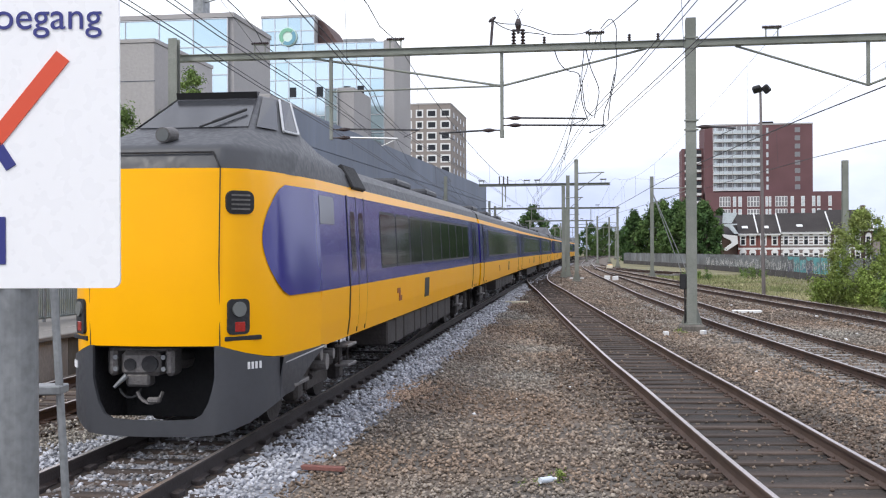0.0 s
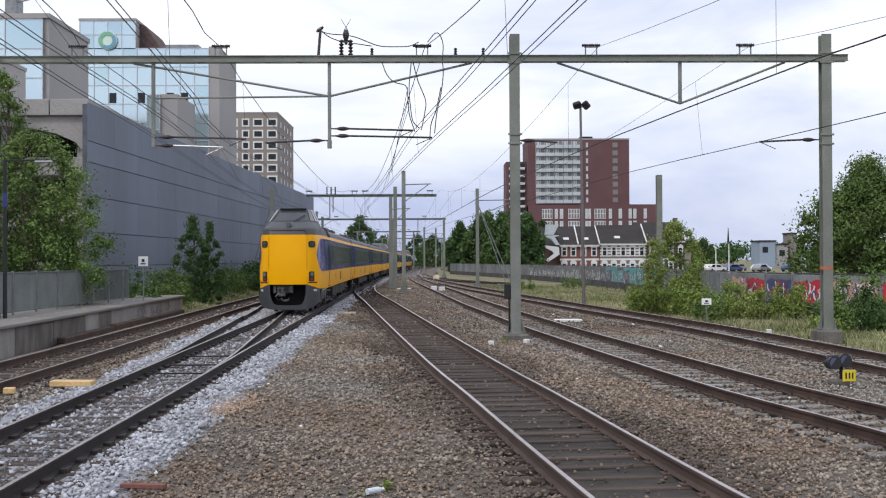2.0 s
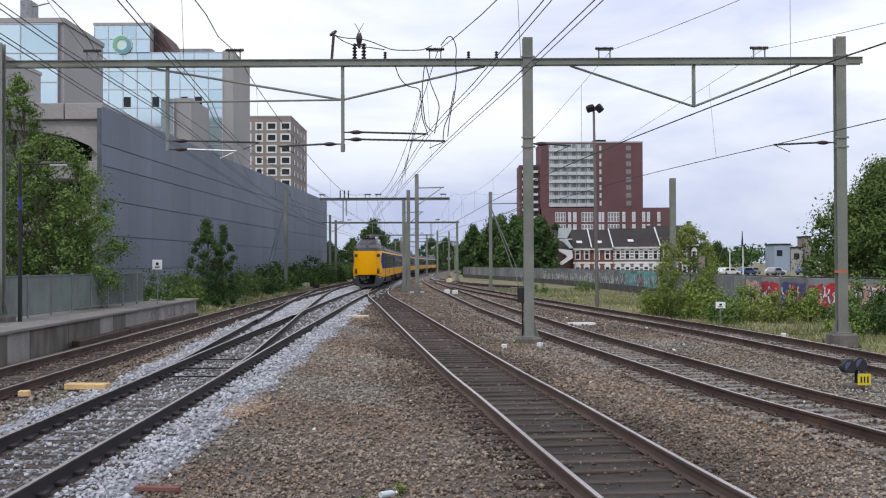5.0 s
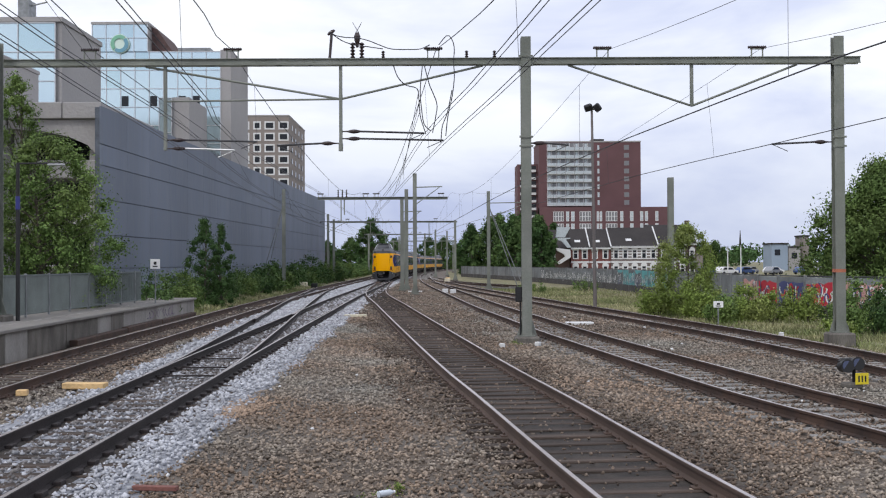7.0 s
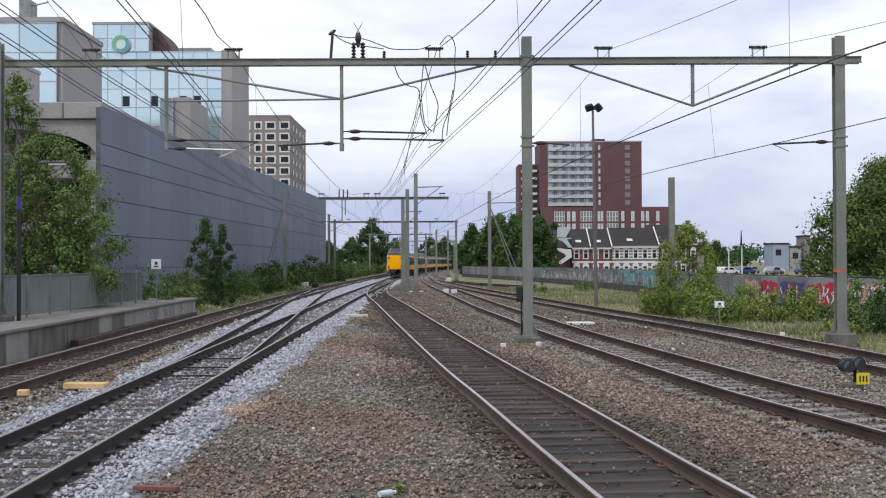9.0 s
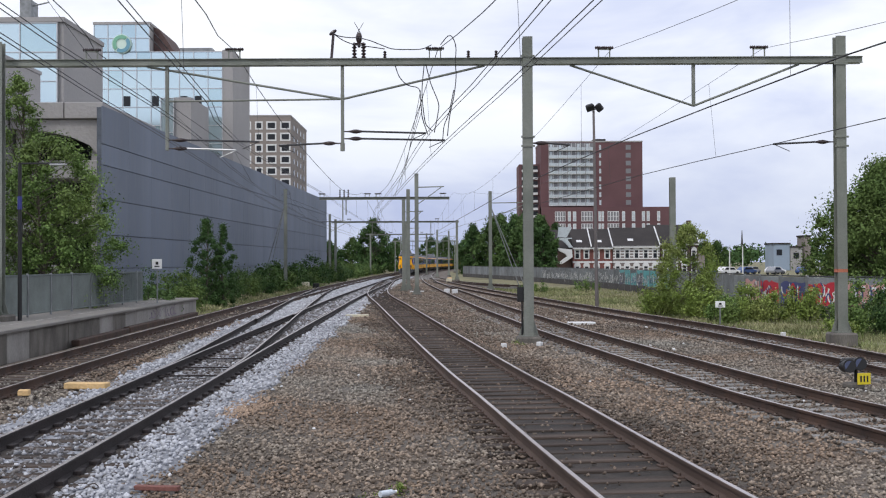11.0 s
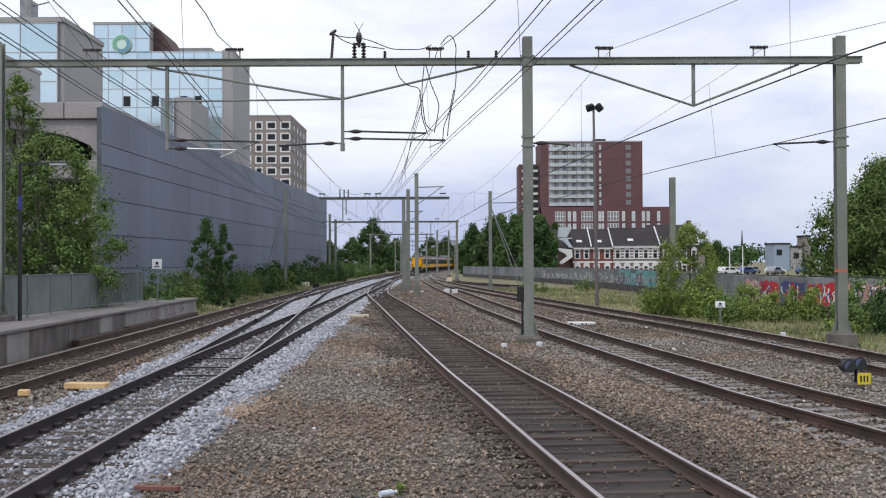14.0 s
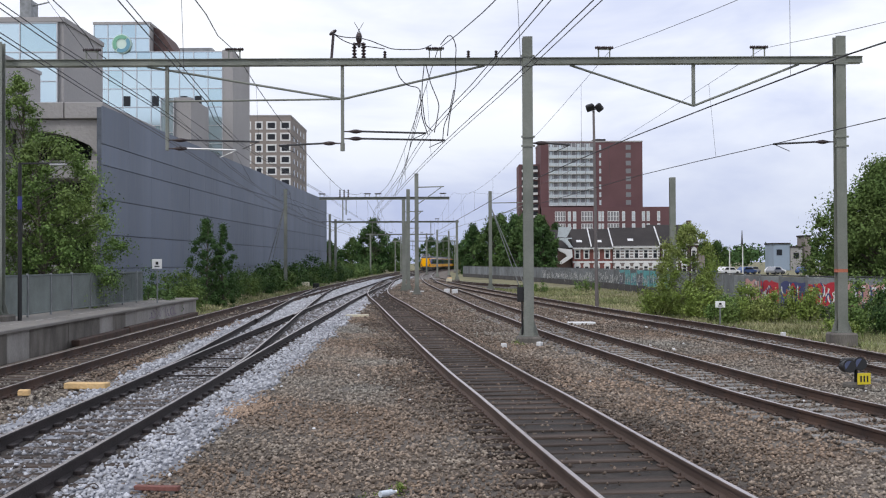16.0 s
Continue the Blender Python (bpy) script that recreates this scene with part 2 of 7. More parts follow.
def rod(bm, p, q, r, r2=None, n=8, mat=0):
    """A round bar from p to q."""
    p, q = Vector(p), Vector(q)
    d = q - p
    m = Matrix.Translation((p + q) / 2) @ d.to_track_quat("Z", "Y").to_matrix().to_4x4()
    got = bmesh.ops.create_cone(bm, cap_ends=True, segments=n, radius1=r, radius2=r if r2 is None else r2, depth=d.length, matrix=m)
    if mat:
        for f in {f for v in got["verts"] for f in v.link_faces}:
            f.material_index = mat
    return bm


def fresh():
    return bmesh.new()


def prism(bm, outline, y0, y1, axes="xz", mat=0):
    """An outline in one plane, drawn out along the third axis."""
    def at(a, b, c):
        return (a, c, b) if axes == "xz" else (c, a, b) if axes == "yz" else (a, b, c)
    v0 = [bm.verts.new(at(a, b, y0)) for a, b in outline]
    v1 = [bm.verts.new(at(a, b, y1)) for a, b in outline]
    fs = [bm.faces.new(v0), bm.faces.new(v1[::-1])]
    for i in range(len(outline)):
        j = (i + 1) % len(outline)
        fs.append(bm.faces.new((v0[j], v0[i], v1[i], v1[j])))
    bmesh.ops.recalc_face_normals(bm, faces=fs)
    for f in fs:
        f.material_index = mat
    return bm


def smooth_line(points, step=2.0):
    """A smooth curve through plan points, sampled about every step metres: rows of x, y."""
    p = np.array(points, float)
    p = np.vstack([2 * p[0] - p[1], p, 2 * p[-1] - p[-2]])
    out = []
    for i in range(1, len(p) - 2):
        n = max(2, int(np.linalg.norm(p[i + 1] - p[i]) / step))
        t = np.linspace(0, 1, n, endpoint=False)[:, None]
        a, b, c, d = p[i - 1], p[i], p[i + 1], p[i + 2]
        out.append(0.5 * (2 * b + (c - a) * t + (2 * a - 5 * b + 4 * c - d) * t ** 2 + (3 * b - a - 3 * c + d) * t ** 3))
    out.append(p[-2:-1])
    return np.vstack(out)


NEARER, STEP_IN = 0.9216, 0.968


def rise(y):
    """The line climbs a little from the platform end on, then levels out."""
    y = np.maximum(np.asarray(y, float), 12.35)
    return 2.35 * (1 - y * NEARER / (y - STEP_IN))


def lie(x, y, z=0.0):
    """A survey point on level ground carried onto the climbing ground."""
    k = NEARER + STEP_IN / y if y > 12.35 else 1.0
    return x * k, y * k, 2.35 + (z - 2.35) * k


class Way:
    """A line on the ground that can be walked by its length."""

    def __init__(self, points):
        self.level = smooth_line(points, 1.0)
        self.p = np.array([lie(x, y)[:2] for x, y in self.level])
        self.s = np.concatenate([[0], np.cumsum(np.linalg.norm(np.diff(self.p, axis=0), axis=1))])
        self.y = self.p[:, 1]

    def at(self, s):
        y = float(np.interp(s, self.s, self.p[:, 1]))
        return Vector((float(np.interp(s, self.s, self.p[:, 0])), y, float(rise(y))))

    def by_y(self, y):
        return float(np.interp(y, self.y, self.s))

    def heading(self, s):
        d = self.at(s + 1.0) - self.at(s - 1.0)
        return math.degrees(math.atan2(-d.x, d.y))


TRACK_A = Way([(-4.4, -40), (-5.02, 0), (-5.30, 15.5), (-5.78, 33.4), (-6.25, 55), (-6.75, 80), (-7.2, 130), (-7.4, 180), (-7.0, 225), (-6.2, 271), (-4.7, 308), (-1.0, 370), (8, 460), (24, 570), (60, 760)])
TRACK_B = Way([(-8.69, -20), (-8.95, 10.3), (-9.30, 26.0), (-9.75, 39.8), (-10.39, 58.3), (-11.01, 86.4), (-11.4, 143.4), (-11.5, 198.5), (-10.9, 248.1), (-9.3, 298.9), (-7.1, 339.7), (-2.3, 408.0), (8.0, 507.3)])
TRACK_C = Way([(5.38, -12), (3.73, 0), (2.33, 11.0), (1.41, 19.5), (0.81, 24.8), (-0.47, 37.7), (-2.73, 61.1), (-5.18, 87.5), (-6.55, 121.3), (-7.28, 154.4)])
TRACK_D = Way([(9.94, -5), (7.41, 10.3), (6.86, 15.2), (6.05, 19.7), (5.40, 25.4), (4.29, 36.6), (3.48, 47.4), (2.60, 59.4), (1.40, 80.7), (-0.77, 120.1), (-2.10, 154.4), (-2.87, 198.5), (-2.76, 248.1), (-1.87, 298.9), (-0.22, 339.7), (3.97, 408.0), (13.78, 507.3)])
TRACK_E = Way([(12.42, -5), (11.31, 10.3), (10.39, 26.0), (9.63, 37.7), (7.82, 52.8), (5.57, 72.8), (2.94, 97.8), (0.44, 126.8), (-1.43, 154.4)])
TRACK_F = Way([(7.8, 111), (5.0, 120), (2.6, 131), (0.5, 145), (-0.6, 162), (-1.4, 175)])
TRACK_G = Way([(-5.48, 22.8), (-5.77, 28), (-6.23, 34), (-6.82, 42), (-7.53, 51), (-8.21, 60), (-8.95, 70), (-9.99, 85), (-10.8, 100), (-11.2, 118)])

# ---- the ground, the ballast and the tracks ----


def sheet(name, rows, material, bumps=0.0, seed=0, parent=None):
    """A grid of points, row by row."""
    nr, nc = len(rows), len(rows[0])
    vs = [(x, y, z + (noise.noise(Vector((x * 0.9, y * 0.9, seed))) * bumps if bumps else 0)) for r in rows for x, y, z in r]
    fs = [(i * nc + j, i * nc + j + 1, (i + 1) * nc + j + 1, (i + 1) * nc + j) for i in range(nr - 1) for j in range(nc - 1)]
    me = bpy.data.meshes.new(name)
    me.from_pydata(vs, [], fs)
    me.materials.append(M[material])
    for p in me.polygons:
        p.use_smooth = True
    ob = new(name, me)
    if parent:
        ob.parent = parent
    return ob


def x_on(way, y):
    return float(np.interp(y, way.y, way.p[:, 0]))


def bed_west(y):
    return x_on(TRACK_B, y) - 1.9


def bed_east(y):
    return max(x_on(TRACK_E, min(y, 140)), x_on(TRACK_D, y)) + 1.9


STEPS = [*np.arange(-20, 60, 0.8), *np.arange(60, 180, 3), *np.arange(180, 480, 10)]
far = [-2400, -600, -200, -60, -25, -15, -8, 0, 8, 15, 25, 40, 60, 200, 600, 2400]
tagged(sheet("ground", [[(x, y, -0.42 + float(rise(y))) for x in far] for y in (-300, -100, -40, 0, 12, 15, 18, 22, 26, 30, 36, 44, 60, 80, 100, 160, 260, 480, 1000, 2600)], "grass"),
       "flat overgrown ground of dry grass and earth beyond the tracks", "ground", kind="structure")
bed = []
for y in STEPS:
    w, e = bed_west(y), bed_east(y)
    r = float(rise(y))
    bed.append([(w - 0.6, y, r - 0.45), (w, y, r - 0.25)] + [(w + (e - w) * k / 26, y, r - 0.24) for k in range(1, 26)] + [(e, y, r - 0.24), (e + 0.7, y, r - 0.45)])
tagged(sheet("ballast_bed", bed, "old_ballast", 0.03, 3), "brown rust-stained ballast bed under the tracks, darkened for the shade between stones", "ballast", kind="structure")
fresh_bed = []
for y in [v for v in STEPS if v < 200]:
    a = x_on(TRACK_A, y)
    g = x_on(TRACK_G, y) if y > 22.5 else a
    w = min(a, g) - (1.55 if y < 60 else 1.3)
    e = a + 1.68 + 0.15 * noise.noise(Vector((y * 0.35, 0, 7)))
    w += 0.2 * noise.noise(Vector((y * 0.4, 9, 7)))
    r = float(rise(y))
    fresh_bed.append([(w - 0.35, y, r - 0.27)] + [(w + (e - w) * k / 14, y, r - 0.195) for k in range(15)] + [(e + 0.4, y, r - 0.27)])
tagged(sheet("fresh_ballast_bed", fresh_bed, "new_ballast", 0.015, 5), "fresh pale grey ballast under the main track", "ballast", kind="structure")


def rail_mesh(name, way, side, s0, s1, parent, flank="rail", lift=0.0):
    """One rail: foot, web and head, swept along its track at half the gauge."""
    half = [(0.075, -0.172), (0.075, -0.162), (0.012, -0.14), (0.010, -0.05), (0.034, -0.038), (0.036, -0.008), (0.028, 0.0)]
    prof = half + [(-a, b) for a, b in half[::-1]]
    bm = fresh()
    rings = []
    s = s0
    while True:
        c, h = way.at(s), radians(way.heading(s))
        ex = Vector((math.cos(h), math.sin(h), 0))
        rings.append([bm.verts.new(c + ex * (side * 0.7535 + a) + Vector((0, 0, b + lift))) for a, b in prof])
        if s >= s1:
            break
        s = min(s1, s + (1.5 if c.y < 60 else 4.0))
    n = len(prof)
    for r0, r1 in zip(rings, rings[1:]):
        for i in range(n):
            j = (i + 1) % n
            f = bm.faces.new((r0[j], r0[i], r1[i], r1[j]))
            if i == 6:
                f.material_index = 1
    bm.faces.new(rings[0][::-1])
    bm.faces.new(rings[-1])
    return part(name, bm, [flank, "rail_head"], parent)


def sleeper_mesh(name, material, length=2.6, width=0.25, chair=0.03, flank="rail"):
    bm = fresh()
    box(bm, (0, 0, -0.06), (length, width, 0.12), bevel=0.015)
    for sx in (-0.7535, 0.7535):
        for d in (-0.11, 0.11):
            box(bm, (sx + d, 0, chair / 2 - 0.006), (0.10, 0.13 + chair, chair), bevel=0.008, mat=1)
            rod(bm, (sx + d, 0, 0.02), (sx + d, 0, 0.055), 0.018, n=6, mat=1)
    me = bpy.data.meshes.new(name)
    bm.to_mesh(me)
    bm.free()
    me.materials.append(M[material])
    me.materials.append(M[flank])
    return me


def railway(number, way, y0, y1, label, timber, near=55.0, spacing=0.6, sleepers=True, flank="rail", chair=0.03):
    s0, s1 = way.by_y(y0), way.by_y(y1)
    thing = base("track_%d" % number, pose(0, 0, 0), label, "railway track", kind="structure")
    for side in (-1, 1):
        rail_mesh("rail", way, side, s0, s1, thing, flank)
    if not sleepers:
        return thing
    me = sleeper_mesh("sleeper", timber, chair=chair, flank=flank)
    far_bm = fresh()
    s = s0
    while s < min(s1, s0 + 260):
        c, h = way.at(s), way.heading(s)
        if -6.0 < c.y < near:
            ob = new("sleeper", me)
            ob.parent = thing
            ob.matrix_basis = pose(c.x, c.y, c.z - 0.172 + random.uniform(-0.01, 0.004), random.uniform(-0.6, 0.6), 0, h + random.uniform(-1.2, 1.2))
        elif c.y >= near:
            box(far_bm, (c.x, c.y, c.z - 0.235), (2.6, 0.25, 0.12), Euler((0, 0, radians(h))).to_matrix())
        s += spacing
    if len(far_bm.verts):
        tagged(part("distant_sleepers", far_bm, timber, thing), kind="stuff")
    return thing


main_track = railway(1, TRACK_A, -30, 700, "main running track with shiny rails on fresh grey ballast", "sleeper", flank="rail_dark", chair=0.06)
railway(2, TRACK_B, -15, 440, "platform track with rust-brown rails on old ballast", "sleeper")
railway(3, TRACK_C, -8, 129, "worn track on dark tarred timber sleepers curving to a switch", "sleeper", flank="rail_brown")
railway(4, TRACK_D, 0, 440, "outer track with rust-brown rails on stained ballast", "concrete_sleeper")
railway(5, TRACK_E, 0, 129, "siding with rusty rails beside a grass verge", "concrete_sleeper")
dirt = []
for y in [v for v in STEPS if -8 < v < 130]:
    x = x_on(TRACK_C, y)
    dirt.append([(x - 0.95 + 1.9 * k / 10, y, float(rise(y)) - 0.199 - (0.06 if k in (0, 10) else 0)) for k in range(11)])
tagged(sheet("oily_crib", dirt, "dirt", 0.03, 11), "dark oily dirt packed between the timber sleepers", "ballast", kind="structure")
dirt = []
for y in [v for v in STEPS if -15 < v < 120]:
    x = x_on(TRACK_B, y)
    dirt.append([(x - 1.75 + 2.85 * k / 14, y, float(rise(y)) - 0.200 - (0.07 if k in (0, 14) else 0)) for k in range(15)])
tagged(sheet("brown_crib", dirt, "brown_dirt", 0.03, 13), "dark brown dirt packed round the platform track", "ballast", kind="structure")
# a dark strip under each rail, using the same material as the crib
for way, y1 in ((TRACK_A, 110), (TRACK_G, 95)):
    for side in (-1, 1):
        strip = []
        for y in [v for v in STEPS if (-8 if way is TRACK_A else 24) < v < y1]:
            x, r = x_on(way, y) + side * 0.7535, float(rise(y))
            strip.append([(x - 0.19 + 0.38 * k / 6 + 0.03 * noise.noise(Vector((y * 1.3, k, side))), y, r - 0.176 - (0.03 if k in (0, 6) else 0)) for k in range(7)])
        tagged(sheet("oily_strip", strip, "dirt", 0.02, 17), "black strip along the foot of a rail", "ballast", kind="structure")
railway(7, TRACK_F, 104, 161, "short siding with pale worn rails ending on the verge", "concrete_sleeper", near=0)
switch_track = railway(6, TRACK_G, 22.5, 97, "switch rails branching from the main track", "sleeper", sleepers=False, flank="rail_dark")

# check and wing rails round the crossings, and bars under the switch blades
for way, side, y0, y1, host in ((TRACK_A, 0.87, 44.5, 52.0, main_track), (TRACK_A, -0.87, 47.5, 50.5, main_track), (TRACK_G, -0.87, 44.0, 51.5, switch_track),
                                (TRACK_G, 0.87, 48.0, 53.0, switch_track), (TRACK_G, 0.87, 77.0, 84.0, switch_track), (TRACK_G, -0.87, 80.0, 87.0, switch_track)):
    rail_mesh("check_rail", way, side, way.by_y(y0), way.by_y(y1), host, "rail_dark", 0.01)
for y in (23.4, 25.2, 27.4):
    c = TRACK_A.at(TRACK_A.by_y(y))
    part("stretcher_bar", box(fresh(), c + Vector((-0.1, 0, -0.12)), (1.7, 0.06, 0.03), bevel=0.006), "rail_dark", switch_track)

# ---- platform with its fence ----


def platform():
    """Local x is nought at the edge over the rails, y runs along it."""
    thing = base("platform", pose(-11.35, 28.8, 0, 0, 0, 2.08), "bare concrete station platform end with a pale edge", "platform", kind="structure")
    y0, y1 = -50.0, 26.2
    mid, run = (y0 + y1) / 2, y1 - y0
    bm = fresh()
    box(bm, (-2.05, mid, 0.05), (3.9, run, 1.0), bevel=0.02)
    part("platform_wall", bm, "pale_concrete", thing)
    bm = fresh()
    box(bm, (-1.96, mid, 0.60), (4.1, run + 0.1, 0.10), bevel=0.02)
    part("platform_slab", bm, "paving", thing)
    bm = fresh()
    for k in range(34):
        box(bm, (-0.75, -14 + k * 1.1, 0.652), (0.08, 0.7, 0.008))
    part("edge_marking", bm, "pale_concrete", thing, "worn pale dashes along the platform edge")
    for k in range(26):
        bm = fresh()
        box(bm, (-0.06 + random.uniform(-0.008, 0.008), y0 + 31.6 + k * 1.75, 0.14), (0.06, 1.72, 0.80), bevel=0.012)
        part("panel", bm, "pale_concrete" if k > 17 or k % 5 == 1 else "concrete", thing)
    for a, b, h in ((5.0, 11.2, 0.20), (11.3, 17.0, 0.23), (17.1, 24.5, 0.19)):
        bm = fresh()
        box(bm, (0.25, (a + b) / 2, h / 2 - 0.18), (0.26, b - a, h), bevel=0.025)
        part("kerb_beam", bm, "rail", thing, "dark rusty beam along the foot of the platform")
    # a faded sprayed scrawl near the end of the wall
    rng = random.Random(8)
    for k in range(9):
        bm = fresh()
        cy, cz, ry, rz = 16.2 + 0.62 * k, 0.22 + 0.12 * rng.random(), rng.uniform(0.16, 0.34), rng.uniform(0.12, 0.24)
        a0, turn_by = rng.uniform(0, 6.28), rng.uniform(2.5, 5.5)
        arc = [(cy + ry * math.cos(a0 + turn_by * i / 9), cz + rz * math.sin(a0 + turn_by * i / 9)) for i in range(10)]
        for (ya, za), (yb, zb_) in zip(arc, arc[1:]):
            rod(bm, (-0.036, ya, za), (-0.036, yb, zb_), 0.024, n=5)
        part("sprayed_mark", bm, "lilac_spray", thing)


platform()


def fence():
    thing = base("fence", pose(-13.35, 0, 0.65), "grey bar fence along the back of the platform", "fence")
    y0, y1 = 6.0, 49.0
    for k in range(int((y1 - y0) / 2.1) + 1):
        bm = fresh()
        box(bm, (0, y0 + k * 2.1, 0.70), (0.07, 0.07, 1.40), bevel=0.008)
        part("post", bm, "galvanised", thing)
    for z in (0.1, 1.34):
        bm = fresh()
        box(bm, (0, (y0 + y1) / 2, z), (0.045, y1 - y0, 0.05), bevel=0.006)
        part("rail", bm, "fence_steel", thing)
    bm = fresh()
    y = y0
    while y < y1:
        box(bm, (0, y, 0.72), (0.02, 0.045, 1.2))
        y += 0.095
    tagged(part("bar_infill", bm, "fence_steel", thing), kind="stuff")


fence()

# ---- overhead line ----
WIRE_Z, TOP_Z = 6.0, 8.85


def h_post(bm, x, y, z0, z1, w=0.26, turn=0):
    """An H-section mast."""
    a, f, t = w / 2, 0.022, 0.007
    quarter = [(a, -a), (a, -a + f), (t, -a + f), (t, a - f), (a, a - f), (a, a)]
    outline = quarter + [(-p, q) for p, q in quarter[::-1]]
    prism(bm, [(x + p, y + q) for p, q in outline], z0, z1, "xy")


def mast(parent, x, y, z0, z1, w=0.26, foot=True):
    z0 += float(rise(y))
    bm = fresh()
    h_post(bm, x, y, z0, z1, w)
    part("mast", bm, "steel", parent)
    if foot:
        bm = fresh()
        box(bm, (x, y, z0 + 0.0), (0.75, 0.75, 0.45), bevel=0.05)
        part("footing", bm, "concrete", parent)
        for a in (-1, 1):
            bm = fresh()
            prism(bm, [(x + a * w * 0.5, z0 + 0.25), (x + a * (w * 0.5 + 0.16), z0 + 0.25), (x + a * w * 0.5, z0 + 0.75)], y - 0.012, y + 0.012)
            part("gusset", bm, "steel", parent)
        bm = fresh()
        box(bm, (x, y, z0 + 0.24), (0.46, 0.46, 0.03), bevel=0.005)
        for a in (-0.17, 0.17):
            for b in (-0.17, 0.17):
                rod(bm, (x + a, y + b, z0 + 0.24), (x + a, y + b, z0 + 0.31), 0.02, n=6)
        part("base_plate", bm, "steel", parent)


def lathe(bm, p, q, radii, n=10):
    """A turned body along p to q with the radii given at even steps."""
    p, q = Vector(p), Vector(q)
    turn = (q - p).to_track_quat("Z", "Y")
    rings = []
    for k, r in enumerate(radii):
        c = p.lerp(q, k / (len(radii) - 1))
        rings.append([bm.verts.new(c + turn @ Vector((r * math.cos(2 * math.pi * i / n), r * math.sin(2 * math.pi * i / n), 0))) for i in range(n)])
    for a, b in zip(rings, rings[1:]):
        for i in range(n):
            bm.faces.new((a[i], a[(i + 1) % n], b[(i + 1) % n], b[i]))
    bm.faces.new(rings[0][::-1])
    bm.faces.new(rings[-1])
    return bm


def insulator_frame(parent, x, y, z):
    """A small bracket of two stands with three ribbed insulators on the beam."""
    bm = fresh()
    for s in (-0.17, 0.17):
        box(bm, (x + s, y, z + 0.13), (0.035, 0.05, 0.26))
    box(bm, (x, y, z + 0.25), (0.42, 0.05, 0.035))
    part("bracket", bm, "steel", parent)
    for s in (-0.19, 0.0, 0.19):
        part("insulator", lathe(fresh(), (x + s - 0.095, y, z + 0.30), (x + s + 0.095, y, z + 0.30), (0.02, 0.055, 0.03, 0.06, 0.03, 0.055, 0.02)), "insulator", parent)


def ribbed(bm, p, q, r=0.055, n=6):
    return lathe(bm, p, q, [0.025] + [r, 0.028] * n)


